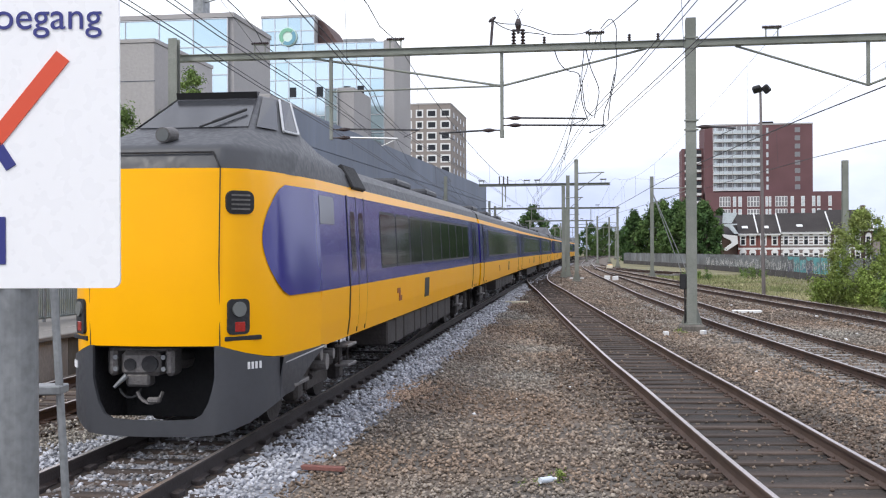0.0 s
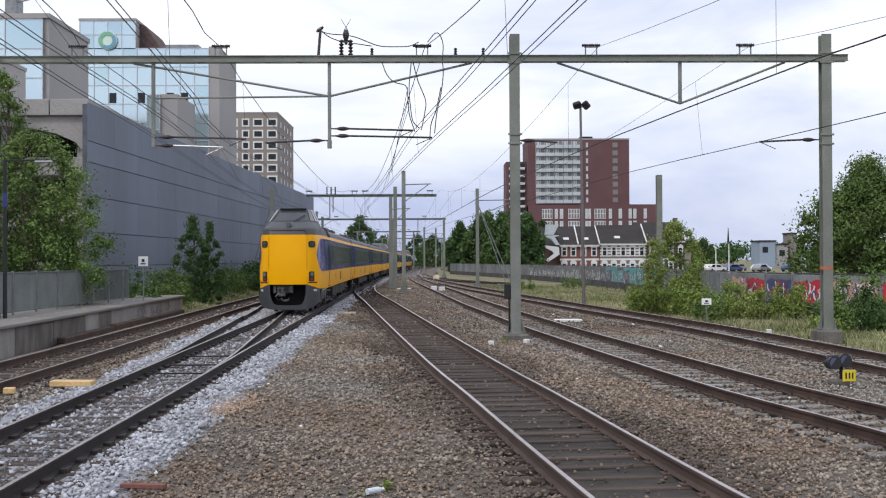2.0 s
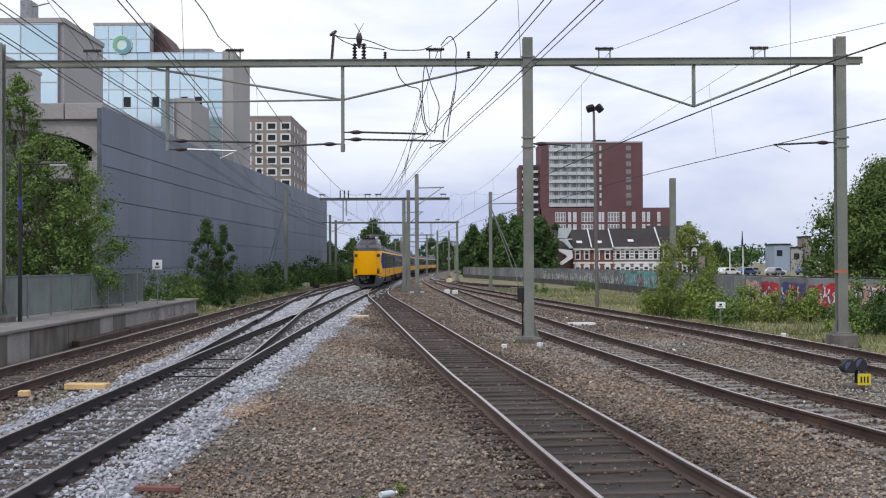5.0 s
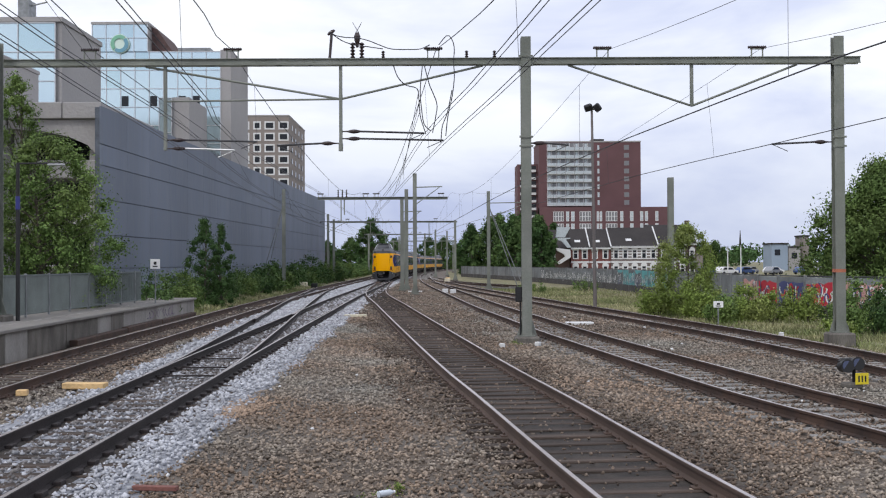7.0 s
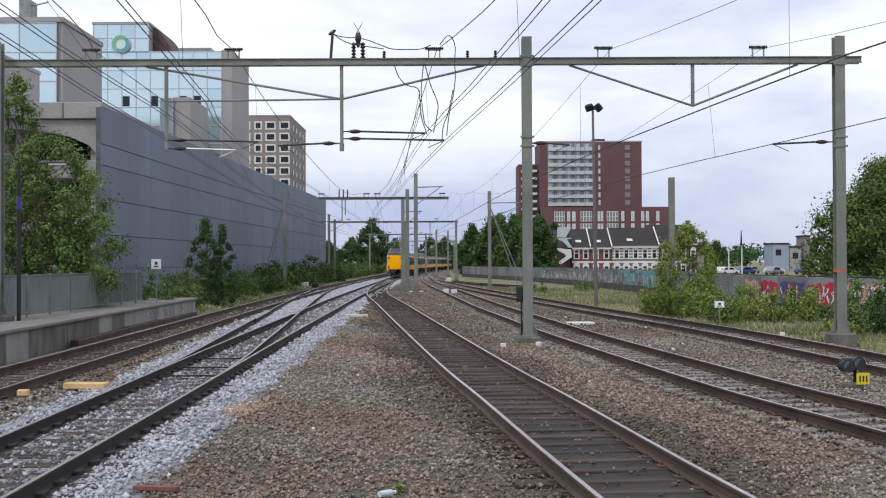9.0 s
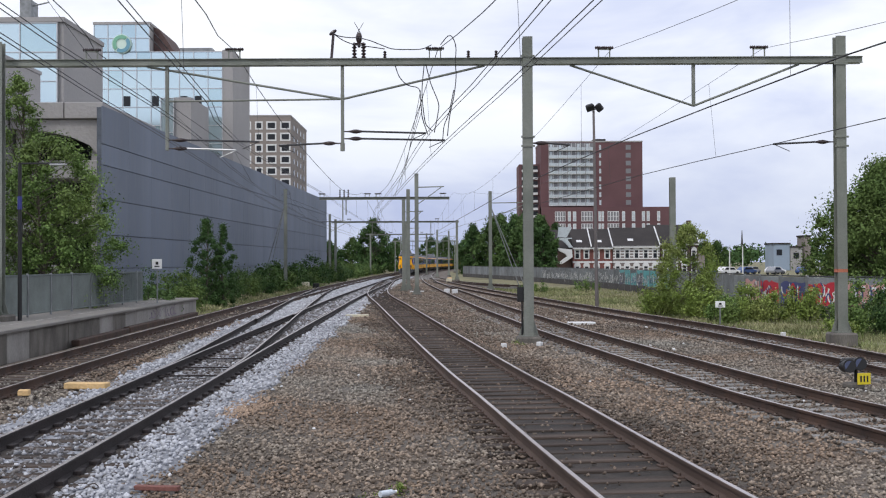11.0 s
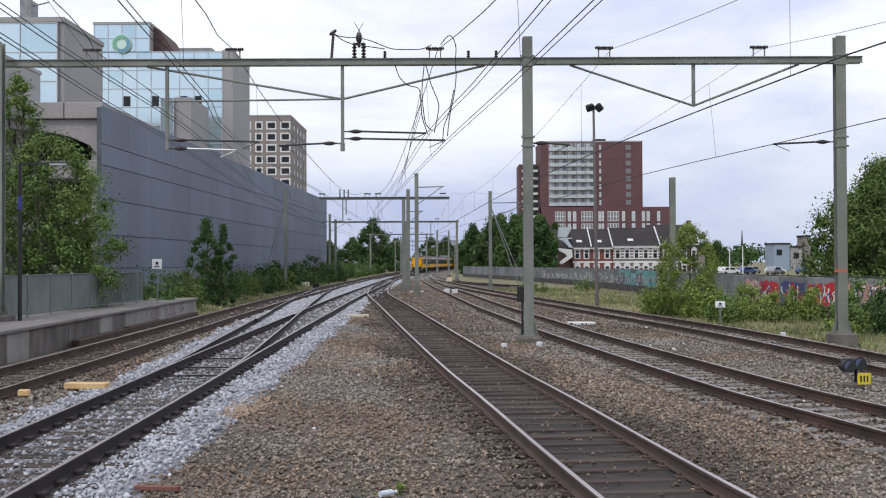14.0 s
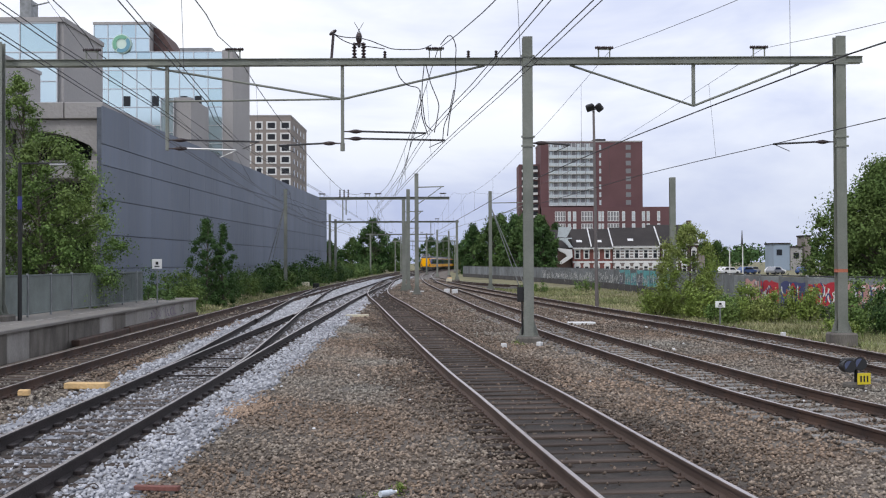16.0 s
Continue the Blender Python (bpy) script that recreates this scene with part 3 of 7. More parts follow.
def portal():
    y, zb = 33.6, 8.48
    thing = base("catenary_portal", pose(0, 0, 0), "grey-green steel catenary portal spanning the tracks", "catenary portal")
    mast(thing, 2.60, y, -0.25, 9.22, 0.30)
    mast(thing, 12.13, y, -0.18, 9.2, 0.30)
    mast(thing, -13.30, y - 0.6, 0.50, 9.0, 0.28)
    for z in (-0.10, 0.10):
        for s in (-0.12, 0.12):
            part("beam_flange", box(fresh(), (-0.4, y + s, zb + z * 0.9), (26.4, 0.07, 0.022)), "steel", thing)
    for s in (-0.12, 0.12):
        part("beam_web", box(fresh(), (-0.4, y + s * 0.8, zb), (26.4, 0.014, 0.2)), "steel", thing)
    bm = fresh()
    x = -13.0
    while x < 12.6:
        box(bm, (x, y, zb + 0.09), (0.09, 0.26, 0.02))
        box(bm, (x, y, zb - 0.09), (0.09, 0.26, 0.02))
        x += 1.0
    tagged(part("batten_plating", bm, "steel", thing), kind="stuff")
    for x0, xm, x1, zd in ((-13.0, -3.05, 2.5, 7.35), (2.7, 7.67, 12.1, 7.10)):
        bm = fresh()
        if x0 < 0:
            box(bm, (xm, y, (zb + 5.92) / 2), (0.10, 0.10, zb - 5.92), bevel=0.01)
            rod(bm, (xm, y, 5.76), (xm, y, 6.0), 0.07)
        else:
            box(bm, (xm, y, (zb + zd) / 2), (0.10, 0.10, zb - zd), bevel=0.01)
        part("drop_post", bm, "steel", thing)
        bm = fresh()
        rod(bm, (x0 + (4.0 if x0 < 0 else 1.2), y, zb - 0.12), (xm, y, zd), 0.035)
        rod(bm, (x1 - 1.2, y, zb - 0.12), (xm, y, zd), 0.035)
        rod(bm, (xm, y, zd), (xm, y, zd + 0.14), 0.06)
        part("tie_rod", bm, "steel", thing)
    bm = fresh()
    rod(bm, (-3.05, y, 7.35), (-8.4, y, 7.30), 0.03)
    part("tie_rod", bm, "steel", thing)
    bm = fresh()
    box(bm, (-8.4, y, 7.15), (0.10, 0.10, 2.7), bevel=0.01)
    part("drop_post", bm, "steel", thing)
    for x in (-6.35, -0.22, 4.95, 9.68, -10.7):
        insulator_frame(thing, x, y, zb + 0.11)
    # steady arms with their insulators
    for xs, z, xe in ((-3.05, 6.36, -0.5), (-3.05, 6.14, 0.08), (-3.05, 6.0, -5.0), (-8.4, 6.12, -5.6), (-8.4, 5.86, -6.3), (2.6, 5.98, 3.9), (12.0, 5.98, 10.1)):
        bm = fresh()
        d = 1 if xe > xs else -1
        lathe(bm, (xs + d * 0.05, y, z), (xs + d * 0.68, y, z), (0.02, 0.02, 0.03, 0.058, 0.066, 0.055, 0.03, 0.02), 12)
        part("insulator", bm, "insulator", thing)
        bm = fresh()
        rod(bm, (xs + d * 0.6, y, z), (xe, y, z - 0.06), 0.03)
        rod(bm, (xe, y, z - 0.06), (xe - d * 0.5, y, z - 0.28), 0.012)
        part("steady_arm", bm, "aluminium" if xe == -6.3 else "wire", thing, "pale aluminium arm" if xe == -6.3 else "")
    # isolator switch on the beam
    horn = part("switch_arm", box(fresh(), (-3.35, y, zb + 0.5), (0.08, 0.1, 0.8), Euler((0, 0.08, 0)).to_matrix(), bevel=0.01), "insulator", thing)
    part("arm_cap", lathe(fresh(), (-3.44, y, zb + 0.84), (-3.23, y, zb + 0.99), (0.03, 0.055, 0.055, 0.03)), "insulator", horn)
    for x in (-2.68, -2.40):
        part("post_insulator", ribbed(fresh(), (x, y, zb + 0.10), (x, y, zb + 0.60), 0.085, 5), "insulator", thing)
    part("switch_head", lathe(fresh(), (-2.54, y, zb + 0.45), (-2.54, y, zb + 0.90), (0.04, 0.05, 0.09, 0.10, 0.06)), "insulator", thing)
    part("switch_bridge", box(fresh(), (-2.54, y, zb + 0.56), (0.36, 0.06, 0.05)), "insulator", thing)
    for a in (-0.14, 0.14):
        part("spark_horn", lathe(fresh(), (-2.54 - a * 0.4, y, zb + 0.88), (-2.54 + a, y, zb + 1.22), (0.012, 0.01, 0.008), 5), "wire", thing)
    part("cable_box", box(fresh(), (2.355, y, 1.37), (0.20, 0.22, 0.46), bevel=0.02), "dark", thing)
    part("conduit", rod(fresh(), (2.40, y - 0.05, 0.0), (2.40, y - 0.05, 1.2), 0.025), "dark", thing)
    for x, zz in ((2.60, 6.02), (2.60, 8.48), (12.13, 5.98), (12.13, 8.48)):
        for dz in (-0.14, 0.14):
            part("clamp", box(fresh(), (x, y - 0.165, zz + dz), (0.42, 0.03, 0.06), bevel=0.005), "steel", thing)
    part("warning_band", box(fresh(), (12.13, y, 2.05), (0.31, 0.31, 0.10)), "warn_orange", thing, "faded orange band")
    for x in (-1.75, 0.8, 1.65):
        bm = fresh()
        ribbed(bm, (x, y, zb + 0.12), (x, y, zb + 0.34), 0.06, 3)
        part("post_insulator", bm, "insulator", thing)


portal()


def far_portal(y, x0, x1, posts, zb=8.2, brackets=(), drops=()):
    posts = [(lie(x, y)[0], lie(x, y, top)[2]) for x, top in posts]
    x0, x1, zb, y = lie(x0, y)[0], lie(x1, y)[0], lie(0, y, zb)[2], lie(0, y)[1]
    thing = base("catenary_portal", pose(0, 0, 0), "distant grey steel catenary portal over the tracks", "catenary portal", "portals along the line")
    for x, top in posts:
        mast(thing, x, y, -0.3, top, 0.30)
    for z in (-0.1, 0.1):
        part("beam_flange", box(fresh(), ((x0 + x1) / 2, y, zb + z), (x1 - x0, 0.28, 0.03)), "steel", thing)
    part("beam_web", box(fresh(), ((x0 + x1) / 2, y, zb), (x1 - x0, 0.03, 0.17)), "steel", thing)
    for f in brackets or (0.14, 0.37, 0.60, 0.83):
        insulator_frame(thing, x0 + (x1 - x0) * f, y, zb + 0.1)
    for f, run in drops or ((0.32, 2.1), (0.78, 2.1)):
        x = x0 + (x1 - x0) * f
        bm = fresh()
        box(bm, (x, y, zb - 0.1 - run / 2), (0.09, 0.09, run))
        part("drop_post", bm, "steel", thing)
        if run > 1.8:
            part("steady_arm", rod(fresh(), (x, y, zb - run), (x - 1.8, y, zb - run - 0.08), 0.03), "wire", thing)
    if drops:
        for d in (-0.35, 0.0, 0.35):
            part("post_insulator", ribbed(fresh(), (x0 + (x1 - x0) * 0.19 + d, y, zb + 0.1), (x0 + (x1 - x0) * 0.19 + d, y, zb + 0.75), 0.08, 4), "insulator", thing)


def single_mast(x, y, top, arm=0.0, stay=0.0, label="slim grey steel catenary mast beside the track"):
    thing = base("catenary_mast", pose(0, 0, 0), label, "catenary mast", "masts along the line")
    x, y, top = lie(x, y, top)
    mast(thing, x, y, -0.3, top, 0.28)
    if arm:
        bm = fresh()
        rod(bm, (x, y, top - 1.0), (x + arm, y, top - 0.95), 0.04)
        rod(bm, (x, y, top - 2.3), (x + arm * 0.9, y, top - 1.0), 0.03)
        part("arm", bm, "steel", thing)
    if stay:
        for k in (0.0, 0.5):
            bm = fresh()
            rod(bm, (x, y, top - 1.2), (x + stay + k, y, -0.2), 0.035)
            part("stay", bm, "galvanised", thing)
    return thing


far_portal(100, -11.2, 0.6, [(-3.15, 9.0)], 8.2, (0.02, 0.37, 0.45, 0.95), ((0.18, 1.9), (0.205, 1.3)))
far_portal(158, -16, 2.3, [(-15.4, 8.6), (2.0, 8.4)])
far_portal(228, -16, -2.0, [(-15.0, 8.4), (-3.4, 8.4)])
far_portal(300, -14, 4.0, [(-13.0, 8.4), (3.2, 8.4)])
single_mast(-2.05, 86, 9.3, 2.0)
single_mast(4.3, 100, 8.8, 3.6, 2.6)
single_mast(-5.3, 160, 8.4, 1.8)
single_mast(-15.4, 150, 9.0, 2.5)
single_mast(-15.0, 105, 9.4, 0.0, -2.3)
single_mast(-3.45, 97, 7.9, 1.6)
single_mast(-9.4, 246, 8.2, -1.8)
single_mast(1.1, 210, 8.4, 1.5)
single_mast(-1.0, 190, 8.0, 1.5)
single_mast(12.3, 59, 6.85, label="plain grey steel mast standing among shrubs")


def wire(name, pts, r, parent, material="wire"):
    """One unbroken round wire through points."""
    bm = fresh()
    pts = [Vector(p) for p in pts]
    rings = []
    for k, p in enumerate(pts):
        d = (pts[min(k + 1, len(pts) - 1)] - pts[max(k - 1, 0)]).normalized()
        side = d.cross(Vector((0.3, 0.1, 1))).normalized()
        up = side.cross(d)
        rings.append([bm.verts.new(p + side * r * math.cos(a) + up * r * math.sin(a)) for a in (0.0, 1.257, 2.513, 3.770, 5.027)])
    for a, b in zip(rings, rings[1:]):
        for i in range(5):
            j = (i + 1) % 5
            bm.faces.new((a[i], a[j], b[j], b[i]))
    bm.faces.new(rings[0][::-1])
    bm.faces.new(rings[-1])
    return part(name, bm, material, parent)


def strand(thing, line, height, twin=0.06):
    """A double contact wire along plan points."""
    pts = smooth_line(line, 5.0)
    for d in (-twin, twin):
        wire("contact_wire", [(x + d, y, height) for x, y in pts], 0.0095 if d < 0 else 0.0085, thing)
    return pts


def overhead(line, height=WIRE_Z, carrier=True, twin=0.06, offset=0.0, thin=0.013, spans=(-33, 33.6, 100, 158, 228, 300, 420), droppers=True):
    """A double contact wire, its sagging carrier and droppers."""
    thing = base("overhead_wire", pose(0, 0, 0), "thin dark contact wire and carrier above a track", "overhead wire", "wires above the tracks")
    pts = strand(thing, line, height, twin)
    if not carrier:
        return thing
    y0, y1 = pts[0][1], pts[-1][1]
    high = []
    for a, b in zip(spans, spans[1:]):
        n = 16
        for k in range(n):
            y = a + (b - a) * k / n
            if not y0 <= y <= y1:
                continue
            sag = 4 * (k / n) * (1 - k / n)
            x = float(np.interp(y, pts[:, 1], pts[:, 0])) + offset * (1 - sag)
            z = TOP_Z - (1.75 * sag if b - a > 60 else 1.3 * sag) - (0.35 if a > 90 else 0)
            high.append((x, y, z))
            if droppers and k % 3 == 1 and y < 170:
                part("dropper", rod(fresh(), (x - offset * (1 - sag), y, height), (x, y, z), 0.005, n=4), "wire", thing)
    wire("carrier_wire", high, thin, thing)
    return thing


def along(way, y0, y1, offset=0.0, step=16):
    return [(float(np.interp(y, way.level[:, 1], way.level[:, 0])) + offset, y) for y in np.arange(y0, y1, step)]


overhead([(-3.2, 0), (-3.7, 8), (-4.45, 15.3), (-5.3, 25), (-6.2, 33.6)] + along(TRACK_A, 60, 420), 6.02, offset=-0.15)
overhead([(-5.2, 0), (-5.7, 8), (-6.4, 18), (-6.7, 26), (-7.2, 33.6), (-8.6, 49)] + along(TRACK_B, 90, 420), 6.0, offset=-3.4)
overhead([(-5.7, 0), (-6.3, 10), (-6.75, 16.8), (-7.2, 22.6), (-7.6, 29), (-8.1, 36), (-9.8, 60)] + along(TRACK_B, 90, 170, -0.4), 5.85, carrier=False)
overhead(along(TRACK_C, -8, 26, 0.30, 8) + [(0.06, 33.6)] + along(TRACK_C, 50, 150), 5.98, offset=-0.2)
overhead(along(TRACK_C, -8, 26, -0.22, 8) + [(-0.52, 33.6)] + along(TRACK_C, 50, 150, -0.3), 6.2, carrier=False)
overhead([(11.0, -3), (8.75, 8), (7.2, 17.9), (6.83, 20), (5.37, 31.7)] + along(TRACK_D, 46, 420, 0.45), 5.9, twin=0.018, offset=0.0, thin=0.007)
overhead([(15.0, -3), (13.0, 14), (11.1, 27.6), (9.95, 34.5), (8.2, 45.2)] + along(TRACK_E, 62, 150, -0.3), 5.92, twin=0.018, offset=-0.3, thin=0.007)


def jumpers():
    """Slack cables from the isolator down to the wires."""
    thing = base("jumper_cable", pose(0, 0, 0), "slack dark jumper cables hanging from the portal", "cable")
    y = 33.5
    for pts in ([(-3.36, 9.38), (-3.2, 9.28), (-2.9, 9.22), (-2.55, 9.2), (-2.2, 9.12), (-1.85, 8.98), (-1.5, 8.86), (-1.0, 8.84), (-0.6, 8.86), (-0.32, 8.98)],
                [(-3.3, 9.33), (-3.0, 9.12), (-2.6, 8.98), (-2.2, 8.93), (-1.75, 8.86)],
                [(-0.05, 8.98), (0.18, 9.25), (0.32, 9.2), (0.42, 8.9), (0.40, 8.45), (0.42, 8.0), (0.35, 7.4), (0.22, 6.8), (0.15, 6.2)],
                [(-1.45, 8.4), (-1.3, 8.0), (-1.05, 7.75), (-0.72, 7.65), (-0.66, 7.3), (-0.62, 6.8), (-0.5, 6.4), (-0.45, 6.25)],
                [(-0.55, 8.38), (-0.62, 7.6), (-0.58, 7.0), (-0.5, 6.55), (-0.3, 6.35)],
                [(-0.5, 8.38), (-0.35, 7.8), (-0.12, 7.2), (-0.15, 6.8), (-0.25, 6.3)],
                [(0.35, 7.6), (0.2, 6.9), (0.05, 6.5), (0.0, 6.0)]):
        wire("cable", [(x, y, z) for x, z in smooth_line(pts, 0.1)], 0.016, thing)
    for x0, z0, x1, y1, z1 in ((-0.66, 7.6, -1.6, 46, 6.0), (-0.6, 7.4, -2.0, 52, 6.0), (-0.62, 7.0, -2.6, 60, 6.0)):
        wire("cable", [(x0, y, z0), (x1, y1, z1)], 0.009, thing)


jumpers()

# ---- buildings ----


def block(bm, x0, x1, y0, y1, z0, z1, bevel=0.0, mat=0):
    return box(bm, ((x0 + x1) / 2, (y0 + y1) / 2, (z0 + z1) / 2), (x1 - x0, y1 - y0, z1 - z0), bevel=bevel, mat=mat)


def piece(name, parent, material, x0, x1, y0, y1, z0, z1, bevel=0.0, label=""):
    return part(name, block(fresh(), x0, x1, y0, y1, z0, z1, bevel), material, parent, label)


def garage():
    y0, y1, xa, xb, top = 60.0, 152.0, -18.6, -16.1, 11.0
    thing = base("parking_garage", pose(0, 0, 0), "long windowless building clad in blue-grey panels", "building")
    bm = fresh()
    prism(bm, [(xa, y0), (xb, y1), (xb - 5, y1), (xa - 2.5, y0 + 12.5), (xa - 0.25, y0)], -0.4, top - 0.1, "xy")
    part("body", bm, "cladding_seam", thing)
    rows = [(-0.4, 2.1), (2.1, 3.95), (3.95, 5.9), (5.9, 7.75), (7.75, 8.9), (8.9, top)]
    n = 20
    for a, b in rows:
        for k in range(n):
            f0, f1 = k / n, (k + 1) / n
            p = Vector((xa + (xb - xa) * f0, y0 + (y1 - y0) * f0, 0))
            q = Vector((xa + (xb - xa) * f1, y0 + (y1 - y0) * f1, 0))
            d = (q - p).normalized() * 0.005
            nn = Vector((d.y, -d.x, 0)).normalized() * 0.07
            bm = fresh()
            p, q = p + d, q - d
            prism(bm, [(p.x, p.y), (q.x, q.y), (q.x + nn.x, q.y + nn.y), (p.x + nn.x, p.y + nn.y)], a + 0.024, b - 0.024, "xy")
            part("panel", bm, "cladding", thing)
    # open concrete decks at the near end
    for x0, x1 in ((-24.0, -23.25), (-23.2, -20.95), (-20.9, -18.75)):
        piece("parapet", thing, "render", x0, x1, 60.8, 72.0, 10.4, 11.3, 0.03)
    for z0, z1 in ((7.1, 8.1), (4.2, 5.2), (1.3, 2.3)):
        piece("deck", thing, "render", -24.0, -18.75, 61.0, 72.0, z0, z1, 0.05)
    # near-black block added to stand for the shade inside the open decks
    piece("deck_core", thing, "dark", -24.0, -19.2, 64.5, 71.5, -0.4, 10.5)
    for x in (-19.4, -23.6):
        piece("column", thing, "render", x - 0.25, x + 0.25, 61.6, 62.1, -0.4, 10.2)
    bm = fresh()
    prism(bm, [(-24.0, 9.90), (-22.0, 9.72), (-20.6, 9.40), (-19.6, 8.95), (-18.95, 8.25), (-18.75, 8.25), (-18.75, 10.37), (-24.0, 10.37)], 61.1, 64.4)
    part("soffit", bm, "render", thing)
    tower = base("stair_tower", pose(0, 0, 0), "plain grey concrete stair tower beside the parking decks", "building")
    piece("wall", tower, "render", -42, -24.1, 57.0, 66.0, -0.4, 13.7, 0.03)
    piece("parapet", tower, "render", -42.05, -24.05, 56.95, 66.05, 13.7, 13.9)
    for z in (2.6, 5.6, 8.6, 11.6):
        piece("joint", tower, "cladding_seam", -42, -24.08, 56.985, 57.02, z - 0.02, z + 0.02)


garage()


def curtain_grid(thing, x0, x1, y, z0, z1, nx, nz, lights=()):
    """A glass front facing the camera's side: each pane a plate, thin mullions between."""
    w, h = (x1 - x0) / nx, (z1 - z0) / nz
    bm = fresh()
    for k in range(nx + 1):
        block(bm, x0 + k * w - 0.035, x0 + k * w + 0.035, y - 0.07, y + 0.1, z0, z1)
    for k in range(nz + 1):
        block(bm, x0, x1, y - 0.065, y + 0.1, z0 + k * h - 0.035, z0 + k * h + 0.035)
    part("mullion_grid", bm, "aluminium", thing)
    for i in range(nx):
        for j in range(nz):
            piece("pane", thing, "pane_light" if (i * 7 + j * 13) % 9 else "curtain_wall", x0 + i * w + 0.04, x0 + (i + 1) * w - 0.04, y, y + 0.05, z0 + j * h + 0.04, z0 + (j + 1) * h - 0.04)
    for i, j in lights:
        piece("vent_window", thing, "pane", x0 + i * w + 0.1, x0 + (i + 0.55) * w, y - 0.04, y + 0.02, z0 + j * h + 0.1, z0 + (j + 0.6) * h)


M["pane_light"] = glossy("pale_mirror_glass", (0.62, 0.76, 0.80), 0.10, 0.9, metal=0.7)
M["logo_green"] = glossy("logo_green", (0.22, 0.50, 0.34), 0.4)
M["logo_blue"] = glossy("logo_blue", (0.16, 0.36, 0.46), 0.4)
M["logo_pale"] = glossy("logo_pale", (0.70, 0.85, 0.75), 0.4)


def glass_offices():
    thing = base("office_building", pose(0, 0, 0), "glass-fronted office block with a grey side wall", "building")
    piece("body", thing, "render", -47, -27.6, 80.2, 89.4, -0.4, 20.0)
    piece("parapet", thing, "render", -47.05, -27.5, 80.0, 89.5, 20.0, 20.35)
    curtain_grid(thing, -47, -28.0, 80.0, 11.4, 19.9, 7, 4)
    bm = fresh()
    block(bm, -31.3, -30.5, 81.5, 83.0, 20.3, 22.0)
    rod(bm, (-31.0, 82, 20.3), (-31.0, 82, 23.6), 0.2)
    rod(bm, (-30.6, 82, 21.6), (-29.3, 82, 21.9), 0.06)
    part("roof_plant", bm, "galvanised", thing)
    tall = base("office_tower", pose(0, 0, 0), "tall office tower of pale mirror glass with a round sign", "building")
    piece("body", tall, "render", -36.4, -23.0, 115.2, 125, -0.4, 24.6)
    piece("upper_body", tall, "render", -36.4, -30.6, 115.2, 125, 24.6, 27.4)
    curtain_grid(tall, -36.4, -23.0, 115.0, 11.0, 24.5, 9, 7, [(2, 4), (4, 4), (6, 4), (7, 4), (1, 3), (5, 3)])
    curtain_grid(tall, -36.4, -30.6, 115.0, 24.5, 27.4, 4, 2)
    piece("side_strip", tall, "render", -23.0, -21.9, 115.0, 125, 11.0, 24.7)
    piece("parapet", tall, "render", -36.5, -30.5, 114.9, 125, 27.4, 27.65)
    bm = fresh()
    prism(bm, [(-30.55, 24.6), (-28.3, 24.7), (-30.0, 27.2), (-30.55, 27.4)], 116.5, 124)
    part("roof_screen", bm, "roof_brown", tall)
    piece("roof_plant", tall, "galvanised", -27.9, -24.5, 117, 121, 24.6, 25.3)
    bm = fresh()
    rod(bm, (-33.45, 114.9, 25.3), (-33.45, 114.7, 25.3), 1.0, n=32)
    disc = part("round_sign", bm, "logo_pale", tall)
    for a0, a1, mat in ((0.9, 3.9, "logo_green"), (4.1, 7.0, "logo_blue")):
        bm = fresh()
        arc = [a0 + (a1 - a0) * k / 12 for k in range(13)]
        outline = [(-33.45 + 0.92 * math.cos(a), 25.3 + 0.92 * math.sin(a)) for a in arc] + [(-33.45 + 0.55 * math.cos(a), 25.3 + 0.55 * math.sin(a)) for a in arc[::-1]]
        prism(bm, outline, 114.62, 114.69)
        part("mark", bm, mat, disc)
    low = base("office_wing", pose(0, 0, 0), "low grey and glass wing in front of the tower", "building")
    piece("body", low, "render", -25.4, -23.8, 104.2, 112, -0.4, 18.1)
    curtain_grid(low, -26.6, -25.4, 104.0, 11.5, 18.0, 1, 4)
    piece("back", low, "render", -26.6, -25.4, 104.1, 112, -0.4, 18.0)


M["roof_brown"] = surface("brown_roof_screen", (0.10, 0.06, 0.055), 0.8, fine=10)
glass_offices()


def window_hole(thing, x, y, z, w, h, frame_mat="white_paint", rim=0.25):
    bm = fresh()
    block(bm, x - w / 2 - rim, x + w / 2 + rim, y - 0.12, y + 0.05, z - h / 2 - rim, z - h / 2)
    block(bm, x - w / 2 - rim, x + w / 2 + rim, y - 0.12, y + 0.05, z + h / 2, z + h / 2 + rim)
    block(bm, x - w / 2 - rim, x - w / 2, y - 0.12, y + 0.05, z - h / 2, z + h / 2)
    block(bm, x + w / 2, x + w / 2 + rim, y - 0.12, y + 0.05, z - h / 2, z + h / 2)
    win = part("window", bm, frame_mat, thing)
    part("pane", block(fresh(), x - w / 2, x + w / 2, y - 0.03, y + 0.02, z - h / 2, z + h / 2), "pane", win)
    return win


